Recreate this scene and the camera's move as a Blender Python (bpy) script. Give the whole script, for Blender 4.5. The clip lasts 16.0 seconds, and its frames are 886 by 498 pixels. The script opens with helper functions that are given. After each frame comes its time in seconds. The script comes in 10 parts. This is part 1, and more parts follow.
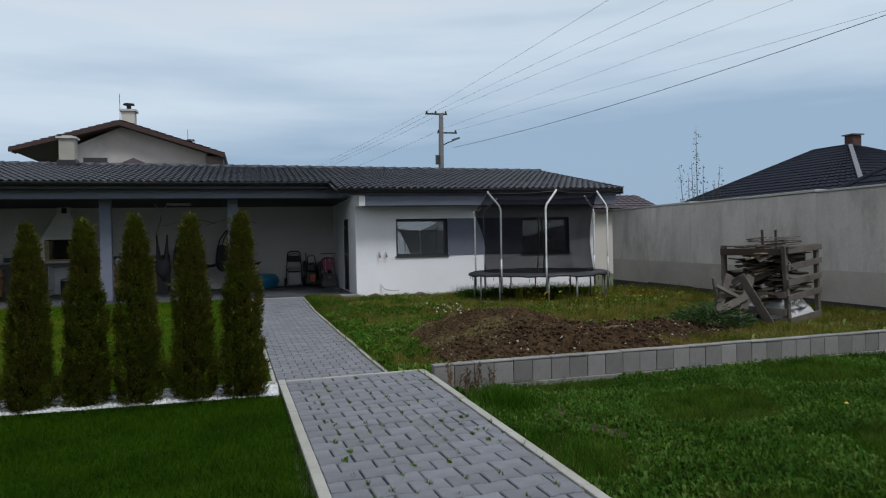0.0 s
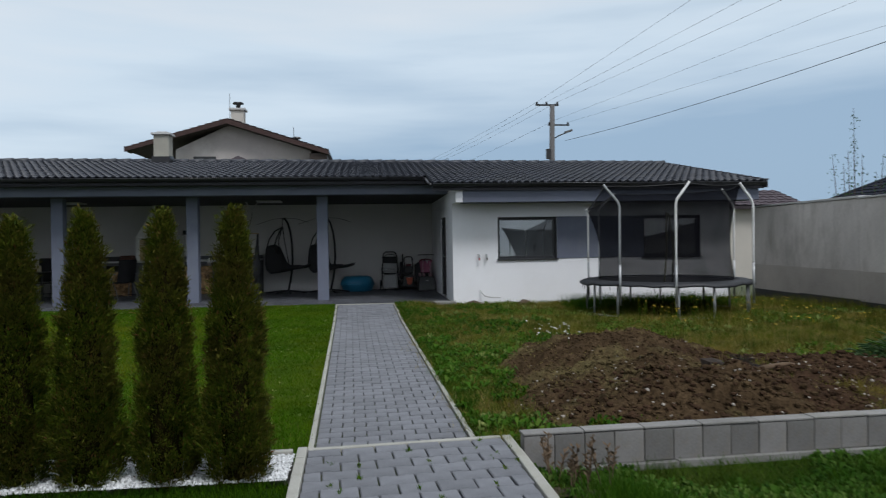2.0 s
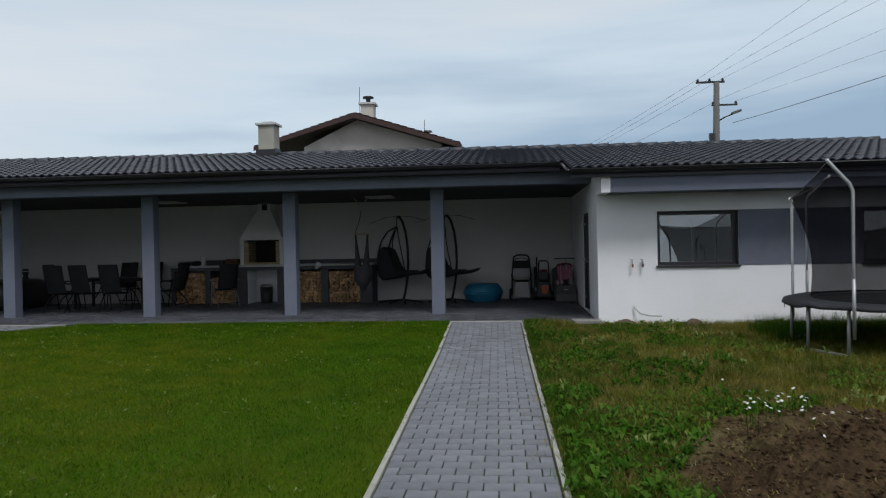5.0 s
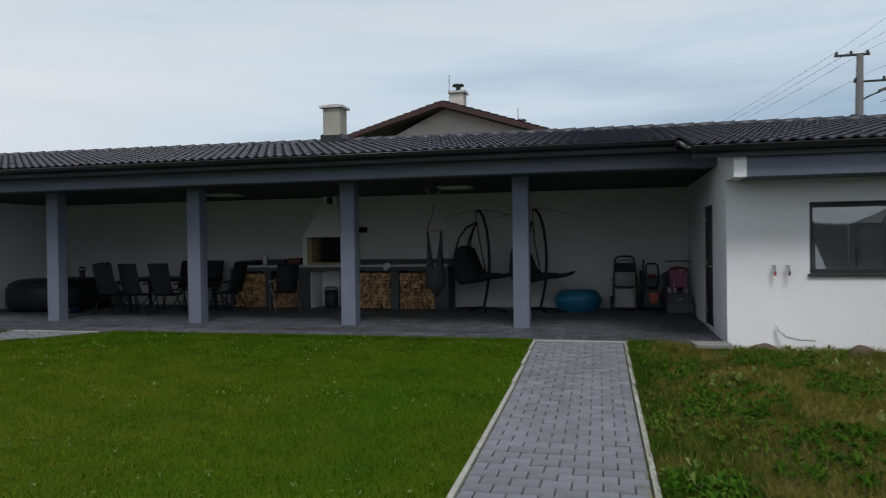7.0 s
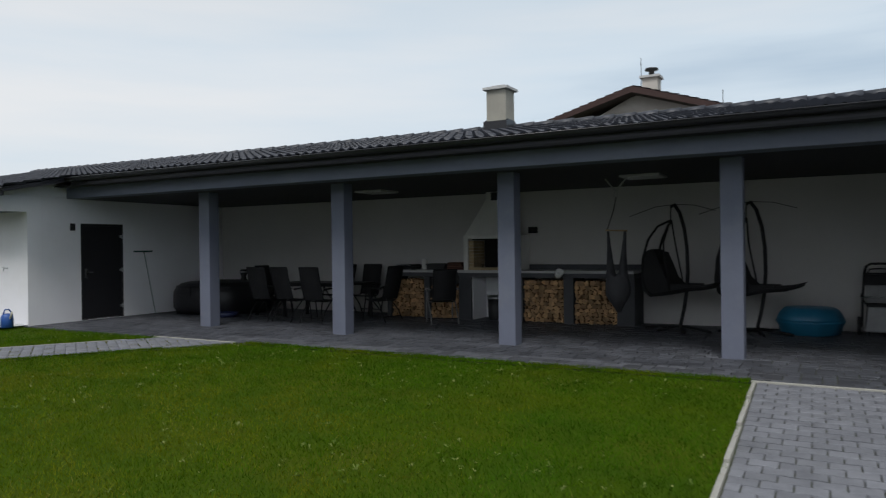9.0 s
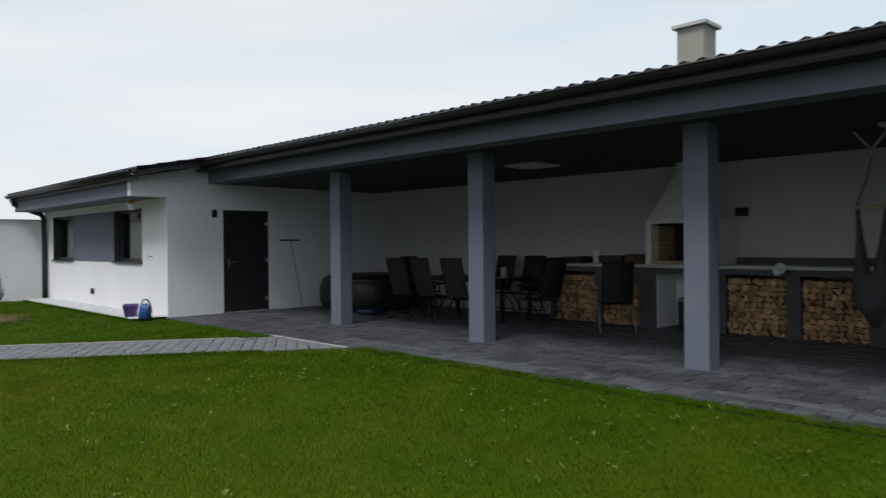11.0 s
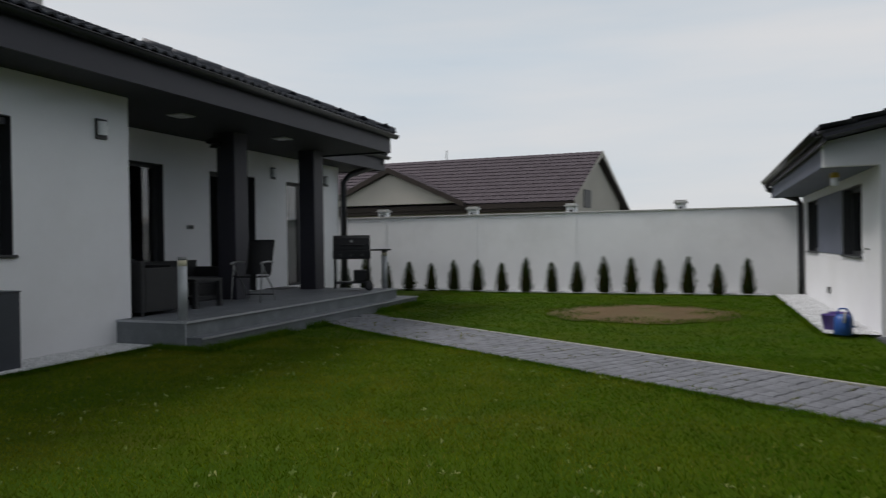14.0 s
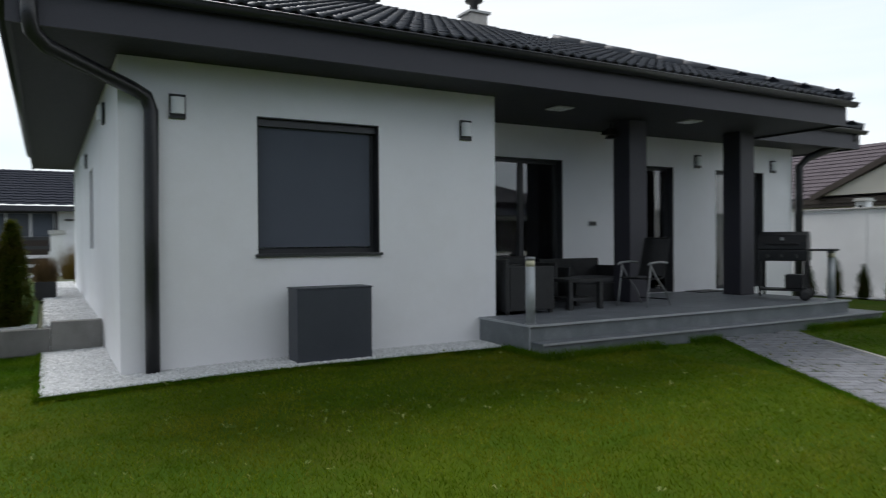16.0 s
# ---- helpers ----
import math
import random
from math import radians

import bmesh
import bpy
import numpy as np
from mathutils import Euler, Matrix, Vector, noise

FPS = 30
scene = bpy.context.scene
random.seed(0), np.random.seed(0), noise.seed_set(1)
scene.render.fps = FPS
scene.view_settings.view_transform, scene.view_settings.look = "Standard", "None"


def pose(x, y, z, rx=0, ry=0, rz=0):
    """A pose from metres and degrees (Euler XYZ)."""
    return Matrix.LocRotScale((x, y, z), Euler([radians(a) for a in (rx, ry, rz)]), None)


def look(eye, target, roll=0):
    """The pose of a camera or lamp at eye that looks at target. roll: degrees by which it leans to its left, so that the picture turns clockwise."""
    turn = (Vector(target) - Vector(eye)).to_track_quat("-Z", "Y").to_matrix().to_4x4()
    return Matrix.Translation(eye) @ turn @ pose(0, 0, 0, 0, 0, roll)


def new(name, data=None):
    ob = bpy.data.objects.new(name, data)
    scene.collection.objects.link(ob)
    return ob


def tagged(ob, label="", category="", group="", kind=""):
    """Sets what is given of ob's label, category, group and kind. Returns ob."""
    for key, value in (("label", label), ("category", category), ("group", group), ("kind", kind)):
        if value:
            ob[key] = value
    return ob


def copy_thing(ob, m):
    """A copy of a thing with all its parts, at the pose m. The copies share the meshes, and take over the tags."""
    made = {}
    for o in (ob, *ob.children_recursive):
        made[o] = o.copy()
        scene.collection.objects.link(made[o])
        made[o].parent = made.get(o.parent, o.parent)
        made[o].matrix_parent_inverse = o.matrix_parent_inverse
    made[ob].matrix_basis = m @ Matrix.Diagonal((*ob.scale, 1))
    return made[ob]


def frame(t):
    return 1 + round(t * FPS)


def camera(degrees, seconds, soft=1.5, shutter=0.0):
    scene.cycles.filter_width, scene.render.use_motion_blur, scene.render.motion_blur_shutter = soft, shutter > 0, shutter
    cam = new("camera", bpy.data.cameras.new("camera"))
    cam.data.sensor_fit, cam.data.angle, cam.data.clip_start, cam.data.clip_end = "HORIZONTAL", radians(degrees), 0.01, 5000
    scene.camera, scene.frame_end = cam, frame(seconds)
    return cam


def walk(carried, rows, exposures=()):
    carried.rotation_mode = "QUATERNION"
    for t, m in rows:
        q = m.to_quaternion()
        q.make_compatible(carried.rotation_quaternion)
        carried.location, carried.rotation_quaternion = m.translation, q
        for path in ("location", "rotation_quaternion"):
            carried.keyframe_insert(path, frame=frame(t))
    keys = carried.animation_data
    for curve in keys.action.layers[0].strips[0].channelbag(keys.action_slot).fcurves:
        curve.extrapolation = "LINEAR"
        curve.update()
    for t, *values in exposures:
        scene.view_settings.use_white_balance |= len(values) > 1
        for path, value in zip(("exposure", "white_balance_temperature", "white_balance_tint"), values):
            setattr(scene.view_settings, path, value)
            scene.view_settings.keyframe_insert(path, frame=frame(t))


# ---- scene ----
cam = camera(64.4, 16.0, soft=1.15, shutter=0.4)
PATH = [
    (0, (0.329, -0.084, 1.328), (0.856, 1.845, 1.308), -1.2),
    (0.5, (0.496, 0.345, 1.345), (0.993, 2.282, 1.325), -1.1),
    (1, (0.669, 0.816, 1.361), (1.12, 2.765, 1.341), -1.1),
    (1.5, (0.827, 1.329, 1.381), (1.172, 3.299, 1.362), -1.0),
    (2, (0.967, 1.86, 1.389), (1.183, 3.848, 1.37), -0.9),
    (2.5, (1.101, 2.373, 1.402), (1.174, 4.372, 1.386), -1.0),
    (3, (1.206, 2.904, 1.424), (1.153, 4.903, 1.408), -1.0),
    (3.5, (1.311, 3.489, 1.425), (1.203, 5.486, 1.408), -0.9),
    (4, (1.371, 4.038, 1.44), (1.244, 6.034, 1.422), -0.9),
    (4.2, (1.378, 4.254, 1.444), (1.236, 6.249, 1.428), -0.9),
    (6.3, (1.4, 6.693, 1.468), (1.074, 8.666, 1.448), -0.9),
    (6.5, (1.413, 6.986, 1.475), (1.048, 8.952, 1.455), -0.7),
    (7, (1.41, 7.599, 1.476), (0.941, 9.543, 1.457), -0.8),
    (7.5, (1.377, 8.206, 1.474), (0.793, 10.119, 1.458), -0.8),
    (8, (1.308, 8.825, 1.45), (0.599, 10.695, 1.44), -0.7),
    (8.5, (1.184, 9.403, 1.488), (0.346, 11.219, 1.474), -0.7),
    (8.7, (1.122, 9.601, 1.484), (0.227, 11.389, 1.474), -0.7),
    (10.8, (0.19, 12.235, 1.365), (-1.165, 13.706, 1.350), -0.6),
    (11, (0.115, 12.514, 1.331), (-1.307, 13.92, 1.319), -0.5),
    (11.5, (-0.155, 13.212, 1.298), (-1.765, 14.397, 1.279), -0.5),
    (12, (-0.567, 13.975, 1.283), (-2.377, 14.826, 1.264), -0.7),
    (12.5, (-0.955, 14.606, 1.318), (-2.902, 15.061, 1.294), -0.8),
    (13, (-1.335, 15.104, 1.304), (-3.334, 15.164, 1.284), -0.8),
    (13.5, (-1.814, 15.594, 1.3), (-3.784, 15.246, 1.282), -0.8),
    (14, (-2.292, 15.968, 1.319), (-4.168, 15.273, 1.302), -0.8),
    (14.5, (-2.8, 16.286, 1.347), (-4.517, 15.262, 1.328), -0.7),
    (15, (-3.324, 16.526, 1.331), (-4.838, 15.22, 1.317), -0.7),
    (15.5, (-3.869, 16.629, 1.339), (-5.132, 15.079, 1.325), -0.7),
    (16, (-4.425, 16.66, 1.389), (-5.408, 14.918, 1.366), -0.4),
]
walk(cam, [(t, look(eye, target, roll)) for t, eye, target, roll in PATH], [(0, 0.04, 6200, 10), (3.3, 0.14, 6200, 9), (4.3, 0.06, 6240, 9), (7, 0.0, 6380, 10), (11, 0.2, 6450, 10), (12.5, -0.08, 6550, 11), (13.3, -0.2, 6650, 12), (14.5, 0.0, 6600, 12), (15.2, 0.16, 6550, 11), (16, 0.5, 6450, 10)])
import collections

# ---- world and light: a closed, bright overcast sky, bluer and heavier low in the north-east ----
world = bpy.data.worlds.new("sky")
scene.world = world
world.use_nodes = True
wt = world.node_tree
wt.nodes.clear()


def wnode(kind, **props):
    n = wt.nodes.new(kind)
    for k, v in props.items():
        if k in n.inputs:
            n.inputs[k].default_value = v
    return n


w_out = wnode("ShaderNodeOutputWorld")
w_bg = wnode("ShaderNodeBackground")
w_bg.inputs["Strength"].default_value = 0.1
sky = wnode("ShaderNodeTexSky")
sky.sky_type = "NISHITA"
sky.sun_disc = False
sky.sun_elevation = radians(57)
sky.sun_rotation = radians(160)
sky.air_density, sky.dust_density, sky.ozone_density = 1.0, 2.5, 1.0
w_co = wnode("ShaderNodeTexCoord")
w_map = wnode("ShaderNodeMapping")
w_map.inputs["Scale"].default_value = (1.0, 1.0, 8.0)
w_noise = wnode("ShaderNodeTexNoise")
w_noise.inputs["Scale"].default_value = 1.6
w_noise.inputs["Detail"].default_value = 5.0
w_noise.inputs["Roughness"].default_value = 0.5
w_sep = wnode("ShaderNodeSeparateXYZ")
w_dir = wnode("ShaderNodeVectorMath")
w_dir.operation = "DOT_PRODUCT"
w_dir.inputs[1].default_value = (0.80, 0.60, 0.0)
# how heavy the cloud is: thickest low down towards the north-east
w_low = wnode("ShaderNodeMapRange")
w_low.inputs["From Min"].default_value, w_low.inputs["From Max"].default_value = 0.34, 0.02
w_side = wnode("ShaderNodeMapRange")
w_side.inputs["From Min"].default_value, w_side.inputs["From Max"].default_value = -0.1, 0.95
w_heavy = wnode("ShaderNodeMath")
w_heavy.operation = "MULTIPLY"
w_add = wnode("ShaderNodeMath")
w_add.operation = "MULTIPLY_ADD"
w_add.inputs[1].default_value = 0.9
w_ramp = wnode("ShaderNodeValToRGB")
w_ramp.color_ramp.elements[0].position, w_ramp.color_ramp.elements[0].color = 0.29, (7.0, 7.12, 7.2, 1)
w_ramp.color_ramp.elements[1].position, w_ramp.color_ramp.elements[1].color = 1.0, (2.9, 3.95, 5.1, 1)
w_mid = w_ramp.color_ramp.elements.new(0.65)
w_mid.color = (5.6, 6.4, 7.05, 1)
w_mix = wnode("ShaderNodeMix")
w_mix.data_type = "RGBA"
w_mix.inputs["Factor"].default_value = 0.93
L = wt.links.new
L(w_co.outputs["Generated"], w_map.inputs["Vector"])
L(w_map.outputs["Vector"], w_noise.inputs["Vector"])
L(w_co.outputs["Generated"], w_sep.inputs["Vector"])
L(w_co.outputs["Generated"], w_dir.inputs[0])
L(w_sep.outputs["Z"], w_low.inputs["Value"])
L(w_dir.outputs["Value"], w_side.inputs["Value"])
L(w_low.outputs["Result"], w_heavy.inputs[0])
L(w_side.outputs["Result"], w_heavy.inputs[1])
L(w_noise.outputs["Fac"], w_add.inputs[0])
L(w_heavy.outputs["Value"], w_add.inputs[2])
L(w_add.outputs["Value"], w_ramp.inputs["Fac"])
L(sky.outputs["Color"], w_mix.inputs["A"])
L(w_ramp.outputs["Color"], w_mix.inputs["B"])
# an overcast sky is brightest overhead
w_zen = wnode("ShaderNodeMapRange")
w_zen.inputs["From Min"].default_value, w_zen.inputs["From Max"].default_value = 0.25, 0.95
w_zen.inputs["To Min"].default_value, w_zen.inputs["To Max"].default_value = 1.0, 0.6
w_str = wnode("ShaderNodeMath")
w_str.operation = "MULTIPLY"
w_str.inputs[1].default_value = 0.11
L(w_sep.outputs["Z"], w_zen.inputs["Value"])
L(w_zen.outputs["Result"], w_str.inputs[0])
L(w_str.outputs["Value"], w_bg.inputs["Strength"])
L(w_mix.outputs["Result"], w_bg.inputs["Color"])
L(w_bg.outputs["Background"], w_out.inputs["Surface"])

sun_data = bpy.data.lights.new("sun", "SUN")
sun_data.energy, sun_data.angle, sun_data.color = 2.2, radians(20), (1.0, 0.98, 0.965)
sun = new("sun", sun_data)
sun.matrix_world = look((4, -3, 18), (0, 8, 0))


# ---- mesh and object helpers ----
class Bag:
    """Vertices and faces that become one mesh."""

    def __init__(self):
        self.v, self.f = [], []

    def add(self, verts, faces):
        n = len(self.v)
        self.v += [tuple(p) for p in verts]
        self.f += [tuple(i + n for i in q) for q in faces]
        return self

    def box(self, x0, x1, y0, y1, z0, z1, m=None):
        v = [(x, y, z) for z in (z0, z1) for y in (y0, y1) for x in (x0, x1)]
        if m is not None:
            v = [m @ Vector(p) for p in v]
        return self.add(v, [(0, 2, 3, 1), (4, 5, 7, 6), (0, 1, 5, 4), (2, 6, 7, 3), (0, 4, 6, 2), (1, 3, 7, 5)])

    def prism(self, poly, z0, z1, m=None):
        n = len(poly)
        v = [(x, y, z0) for x, y in poly] + [(x, y, z1) for x, y in poly]
        if m is not None:
            v = [m @ Vector(p) for p in v]
        return self.add(v, [tuple(range(n))[::-1], tuple(range(n, 2 * n))] + [(i, (i + 1) % n, n + (i + 1) % n, n + i) for i in range(n)])

    def tube(self, pts, r, n=8, closed=False, cap=True):
        """A round bar along points; r is one radius or one for each point."""
        pts = [Vector(p) for p in pts]
        rs = r if isinstance(r, (list, tuple)) else [r] * len(pts)
        up, rings = None, []
        for i, p in enumerate(pts):
            a = pts[i - 1] if i or closed else p
            b = pts[(i + 1) % len(pts)] if i < len(pts) - 1 or closed else p
            d = (b - a).normalized()
            if up is None:
                up = Vector((0, 0, 1)) if abs(d.z) < 0.9 else Vector((1, 0, 0))
            side = d.cross(up).normalized()
            up = side.cross(d).normalized()
            rings.append([p + rs[i] * (math.cos(k * math.tau / n) * side + math.sin(k * math.tau / n) * up) for k in range(n)])
        v = [q for ring in rings for q in ring]
        f = []
        last = len(rings) if closed else len(rings) - 1
        for i in range(last):
            j = (i + 1) % len(rings)
            f += [(i * n + k, j * n + k, j * n + (k + 1) % n, i * n + (k + 1) % n) for k in range(n)]
        if cap and not closed:
            f += [tuple(range(n)), tuple(range((len(rings) - 1) * n, len(rings) * n))[::-1]]
        return self.add(v, f)

    def lathe(self, profile, n=16, at=(0, 0, 0), m=None):
        """A body of rotation about z from (radius, z) pairs."""
        x, y, z = at
        v = [(x + r * math.cos(k * math.tau / n), y + r * math.sin(k * math.tau / n), z + h) for r, h in profile for k in range(n)]
        if m is not None:
            v = [m @ Vector(p) for p in v]
        f = [(i * n + k, i * n + (k + 1) % n, (i + 1) * n + (k + 1) % n, (i + 1) * n + k) for i in range(len(profile) - 1) for k in range(n)]
        f += [tuple(range(n))[::-1], tuple(range((len(profile) - 1) * n, len(profile) * n))]
        return self.add(v, f)

    def sheet(self, xs, ys, z):
        """A grid of heights z(x, y)."""
        v = [(x, y, z(x, y)) for y in ys for x in xs]
        w = len(xs)
        return self.add(v, [(j * w + i, j * w + i + 1, (j + 1) * w + i + 1, (j + 1) * w + i) for j in range(len(ys) - 1) for i in range(w - 1)])

    def weld(self):
        """Joins blocks that touch into one body: shared corners once, faces between two blocks gone."""
        at, remap, verts = {}, [], []
        for p in self.v:
            key = tuple(round(c, 4) for c in p)
            if key not in at:
                at[key] = len(verts)
                verts.append(p)
            remap.append(at[key])
        faces = [tuple(remap[i] for i in q) for q in self.f]
        count = collections.Counter(tuple(sorted(q)) for q in faces)
        self.v, self.f = verts, [q for q in faces if count[tuple(sorted(q))] == 1]
        return self

    def mesh(self, name, mat, smooth=False, bevel=0.0):
        me = bpy.data.meshes.new(name)
        me.from_pydata(self.v, [], self.f)
        if bevel:
            bm = bmesh.new()
            bm.from_mesh(me)
            bmesh.ops.bevel(bm, geom=[e for e in bm.edges if len(e.link_faces) == 2 and e.calc_face_angle(0) > 0.6], offset=bevel, segments=2, profile=0.6, affect="EDGES", clamp_overlap=True)
            bm.to_mesh(me)
            bm.free()
        if smooth:
            me.polygons.foreach_set("use_smooth", [True] * len(me.polygons))
        me.materials.append(mat)
        return me


HOME = {}


def thing(name, at=(0, 0, 0), label="", category="", group="", kind="", turn=0.0):
    """A thing's Empty at its base; its parts are given in the world's metres, or local to it where it is built at the origin."""
    ob = new(name)
    ob.empty_display_size = 0.1
    ob.matrix_basis = pose(*at, 0, 0, turn)
    HOME[ob] = pose(*at, 0, 0, turn)
    return tagged(ob, label, category, group, kind)


def part(name, bag, material, parent, label="", smooth=False, bevel=0.0, local=False):
    """One mesh under a thing or under a part of it. local: given in the thing's own frame, not in the world's."""
    me = bag if isinstance(bag, bpy.types.Mesh) else bag.mesh(name, material, smooth, bevel)
    ob = new(name, me)
    ob.parent = parent
    top = parent
    while top.parent:
        top = top.parent
    if not parent.parent and not local and top in HOME:
        ob.matrix_parent_inverse = HOME[top].inverted()
    if label:
        tagged(ob, label)
    return ob


def solid(name, bag, material, label, category, kind="structure", group="", smooth=False, bevel=0.0):
    """A thing that is one mesh."""
    me = bag if isinstance(bag, bpy.types.Mesh) else bag.mesh(name, material, smooth, bevel)
    return tagged(new(name, me), label, category, group, kind)


def cut_wall(bag, u0, u1, z0, z1, holes, place):
    """A wall slab between u0 and u1 with rectangular holes (u0, u1, z0, z1); place(u0, u1, z0, z1) adds one block."""
    us = sorted({u0, u1, *[h[0] for h in holes], *[h[1] for h in holes]})
    zs = sorted({z0, z1, *[h[2] for h in holes if z0 < h[2] < z1], *[h[3] for h in holes if z0 < h[3] < z1]})
    for a, b in zip(us, us[1:]):
        for c, d in zip(zs, zs[1:]):
            if not any(h[0] <= a + 1e-6 and h[1] >= b - 1e-6 and h[2] <= c + 1e-6 and h[3] >= d - 1e-6 for h in holes):
                place(a, b, c, d)
    bag.weld()


def fast_mesh(name, verts, corners, sides, material, smooth=False):
    """A large mesh from numpy arrays: corners is one row of vertex numbers a face, all with the same number of sides."""
    me = bpy.data.meshes.new(name)
    n = len(corners)
    me.vertices.add(len(verts))
    me.vertices.foreach_set("co", np.ascontiguousarray(verts, np.float32).ravel())
    me.loops.add(n * sides)
    me.loops.foreach_set("vertex_index", np.ascontiguousarray(corners, np.int32).ravel())
    me.polygons.add(n)
    me.polygons.foreach_set("loop_start", np.arange(0, n * sides, sides, dtype=np.int32))
    me.polygons.foreach_set("loop_total", np.full(n, sides, np.int32))
    if smooth:
        me.polygons.foreach_set("use_smooth", np.ones(n, bool))
    me.update(calc_edges=True)
    me.validate()
    me.materials.append(material)
    return me


# ---- materials ----
def surface(name, colour, second=None, scale=3.0, rough=0.7, metal=0.0, bump=0.0, fine=60.0, vary=0.12, stain=None, stain_scale=0.6, stain_amount=0.5, spec=0.5, island=0.0, stretch=(1, 1, 1), each=0.0):
    """A procedural surface: two scales of colour variation, an optional stain with ragged edges, and fine relief."""
    m = bpy.data.materials.new(name)
    m.use_nodes = True
    nt = m.node_tree
    bs = nt.nodes["Principled BSDF"]
    link = nt.links.new

    def node(kind):
        return nt.nodes.new(kind)

    def mixed(a, b, fac, mode="MIX"):
        n = node("ShaderNodeMix")
        n.data_type, n.blend_type = "RGBA", mode
        for sock, val in (("A", a), ("B", b), ("Factor", fac)):
            if isinstance(val, bpy.types.NodeSocket):
                link(val, n.inputs[sock])
            elif sock == "Factor":
                n.inputs[sock].default_value = val
            else:
                n.inputs[sock].default_value = (*val, 1)
        return n.outputs["Result"]

    co = node("ShaderNodeTexCoord")
    mp = node("ShaderNodeMapping")
    mp.inputs["Scale"].default_value = stretch
    link(co.outputs["Object"], mp.inputs["Vector"])

    def noise_fac(sc, detail=4.0, lo=0.3, hi=0.7, ro=0.6):
        n = node("ShaderNodeTexNoise")
        n.inputs["Scale"].default_value, n.inputs["Detail"].default_value, n.inputs["Roughness"].default_value = sc, detail, ro
        link(mp.outputs["Vector"], n.inputs["Vector"])
        r = node("ShaderNodeMapRange")
        r.inputs["From Min"].default_value, r.inputs["From Max"].default_value = lo, hi
        link(n.outputs["Fac"], r.inputs["Value"])
        return r.outputs["Result"]

    second = second or tuple(c * (1 - 1.6 * vary) for c in colour)
    big = noise_fac(scale)
    small = noise_fac(fine, 3.0)
    col = mixed(colour, second, big)
    dark = tuple(c * (1 - vary) for c in (1, 1, 1))
    col = mixed(col, mixed((1, 1, 1), dark, small), 1.0, "MULTIPLY")
    if stain:
        patch = noise_fac(stain_scale, 6.0, 0.5, 0.72, 0.7)
        f = node("ShaderNodeMath")
        f.operation = "MULTIPLY"
        f.inputs[1].default_value = stain_amount
        link(patch, f.inputs[0])
        col = mixed(col, stain, f.outputs["Value"])
    if island or each:
        src = node("ShaderNodeNewGeometry").outputs["Random Per Island"] if island else node("ShaderNodeObjectInfo").outputs["Random"]
        r = node("ShaderNodeMapRange")
        amount = island or each
        r.inputs["To Min"].default_value, r.inputs["To Max"].default_value = 1 - amount, 1 + amount
        link(src, r.inputs["Value"])
        hs = node("ShaderNodeHueSaturation")
        link(col, hs.inputs["Color"])
        link(r.outputs["Result"], hs.inputs["Value"])
        col = hs.outputs["Color"]
    link(col, bs.inputs["Base Color"])
    bs.inputs["Roughness"].default_value = rough
    bs.inputs["Metallic"].default_value = metal
    bs.inputs["Specular IOR Level"].default_value = spec
    if rough > 0.15:
        rr = node("ShaderNodeMapRange")
        rr.inputs["To Min"].default_value, rr.inputs["To Max"].default_value = max(rough - 0.1, 0.05), min(rough + 0.1, 1)
        link(small, rr.inputs["Value"])
        link(rr.outputs["Result"], bs.inputs["Roughness"])
    if bump:
        b = node("ShaderNodeBump")
        b.inputs["Strength"].default_value, b.inputs["Distance"].default_value = min(bump, 1.0), 0.01
        n = node("ShaderNodeTexNoise")
        n.inputs["Scale"].default_value, n.inputs["Detail"].default_value = fine * 1.7, 4.0
        link(mp.outputs["Vector"], n.inputs["Vector"])
        link(n.outputs["Fac"], b.inputs["Height"])
        link(b.outputs["Normal"], bs.inputs["Normal"])
    return m


def glass(name, tint=(0.92, 0.95, 0.96)):
    m = bpy.data.materials.new(name)
    m.use_nodes = True
    nt = m.node_tree
    nt.nodes.clear()
    out, mix = nt.nodes.new("ShaderNodeOutputMaterial"), nt.nodes.new("ShaderNodeMixShader")
    tr, gl, fr = nt.nodes.new("ShaderNodeBsdfTransparent"), nt.nodes.new("ShaderNodeBsdfGlossy"), nt.nodes.new("ShaderNodeFresnel")
    tr.inputs["Color"].default_value = (*tint, 1)
    gl.inputs["Roughness"].default_value = 0.01
    gl.inputs["Color"].default_value = (1, 1, 1, 1)
    fr.inputs["IOR"].default_value = 2.05
    nt.links.new(fr.outputs[0], mix.inputs[0])
    nt.links.new(tr.outputs[0], mix.inputs[1])
    nt.links.new(gl.outputs[0], mix.inputs[2])
    nt.links.new(mix.outputs[0], out.inputs["Surface"])
    return m


M_PLASTER = surface("white_plaster", (0.83, 0.83, 0.855), (0.785, 0.785, 0.81), scale=0.7, rough=0.9, bump=0.25, fine=90, vary=0.04, stain=(0.60, 0.585, 0.55), stain_scale=0.5, stain_amount=0.22, spec=0.25)
M_GREY_PAINT = surface("grey_facade_paint", (0.142, 0.157, 0.208), (0.125, 0.138, 0.182), scale=1.2, rough=0.75, bump=0.2, fine=90, vary=0.06, stain=(0.19, 0.20, 0.22), stain_scale=1.4, stain_amount=0.35, spec=0.3)
M_SOFFIT = surface("dark_grey_soffit", (0.015, 0.015, 0.019), scale=1.0, rough=0.7, bump=0.08, fine=70, vary=0.06)
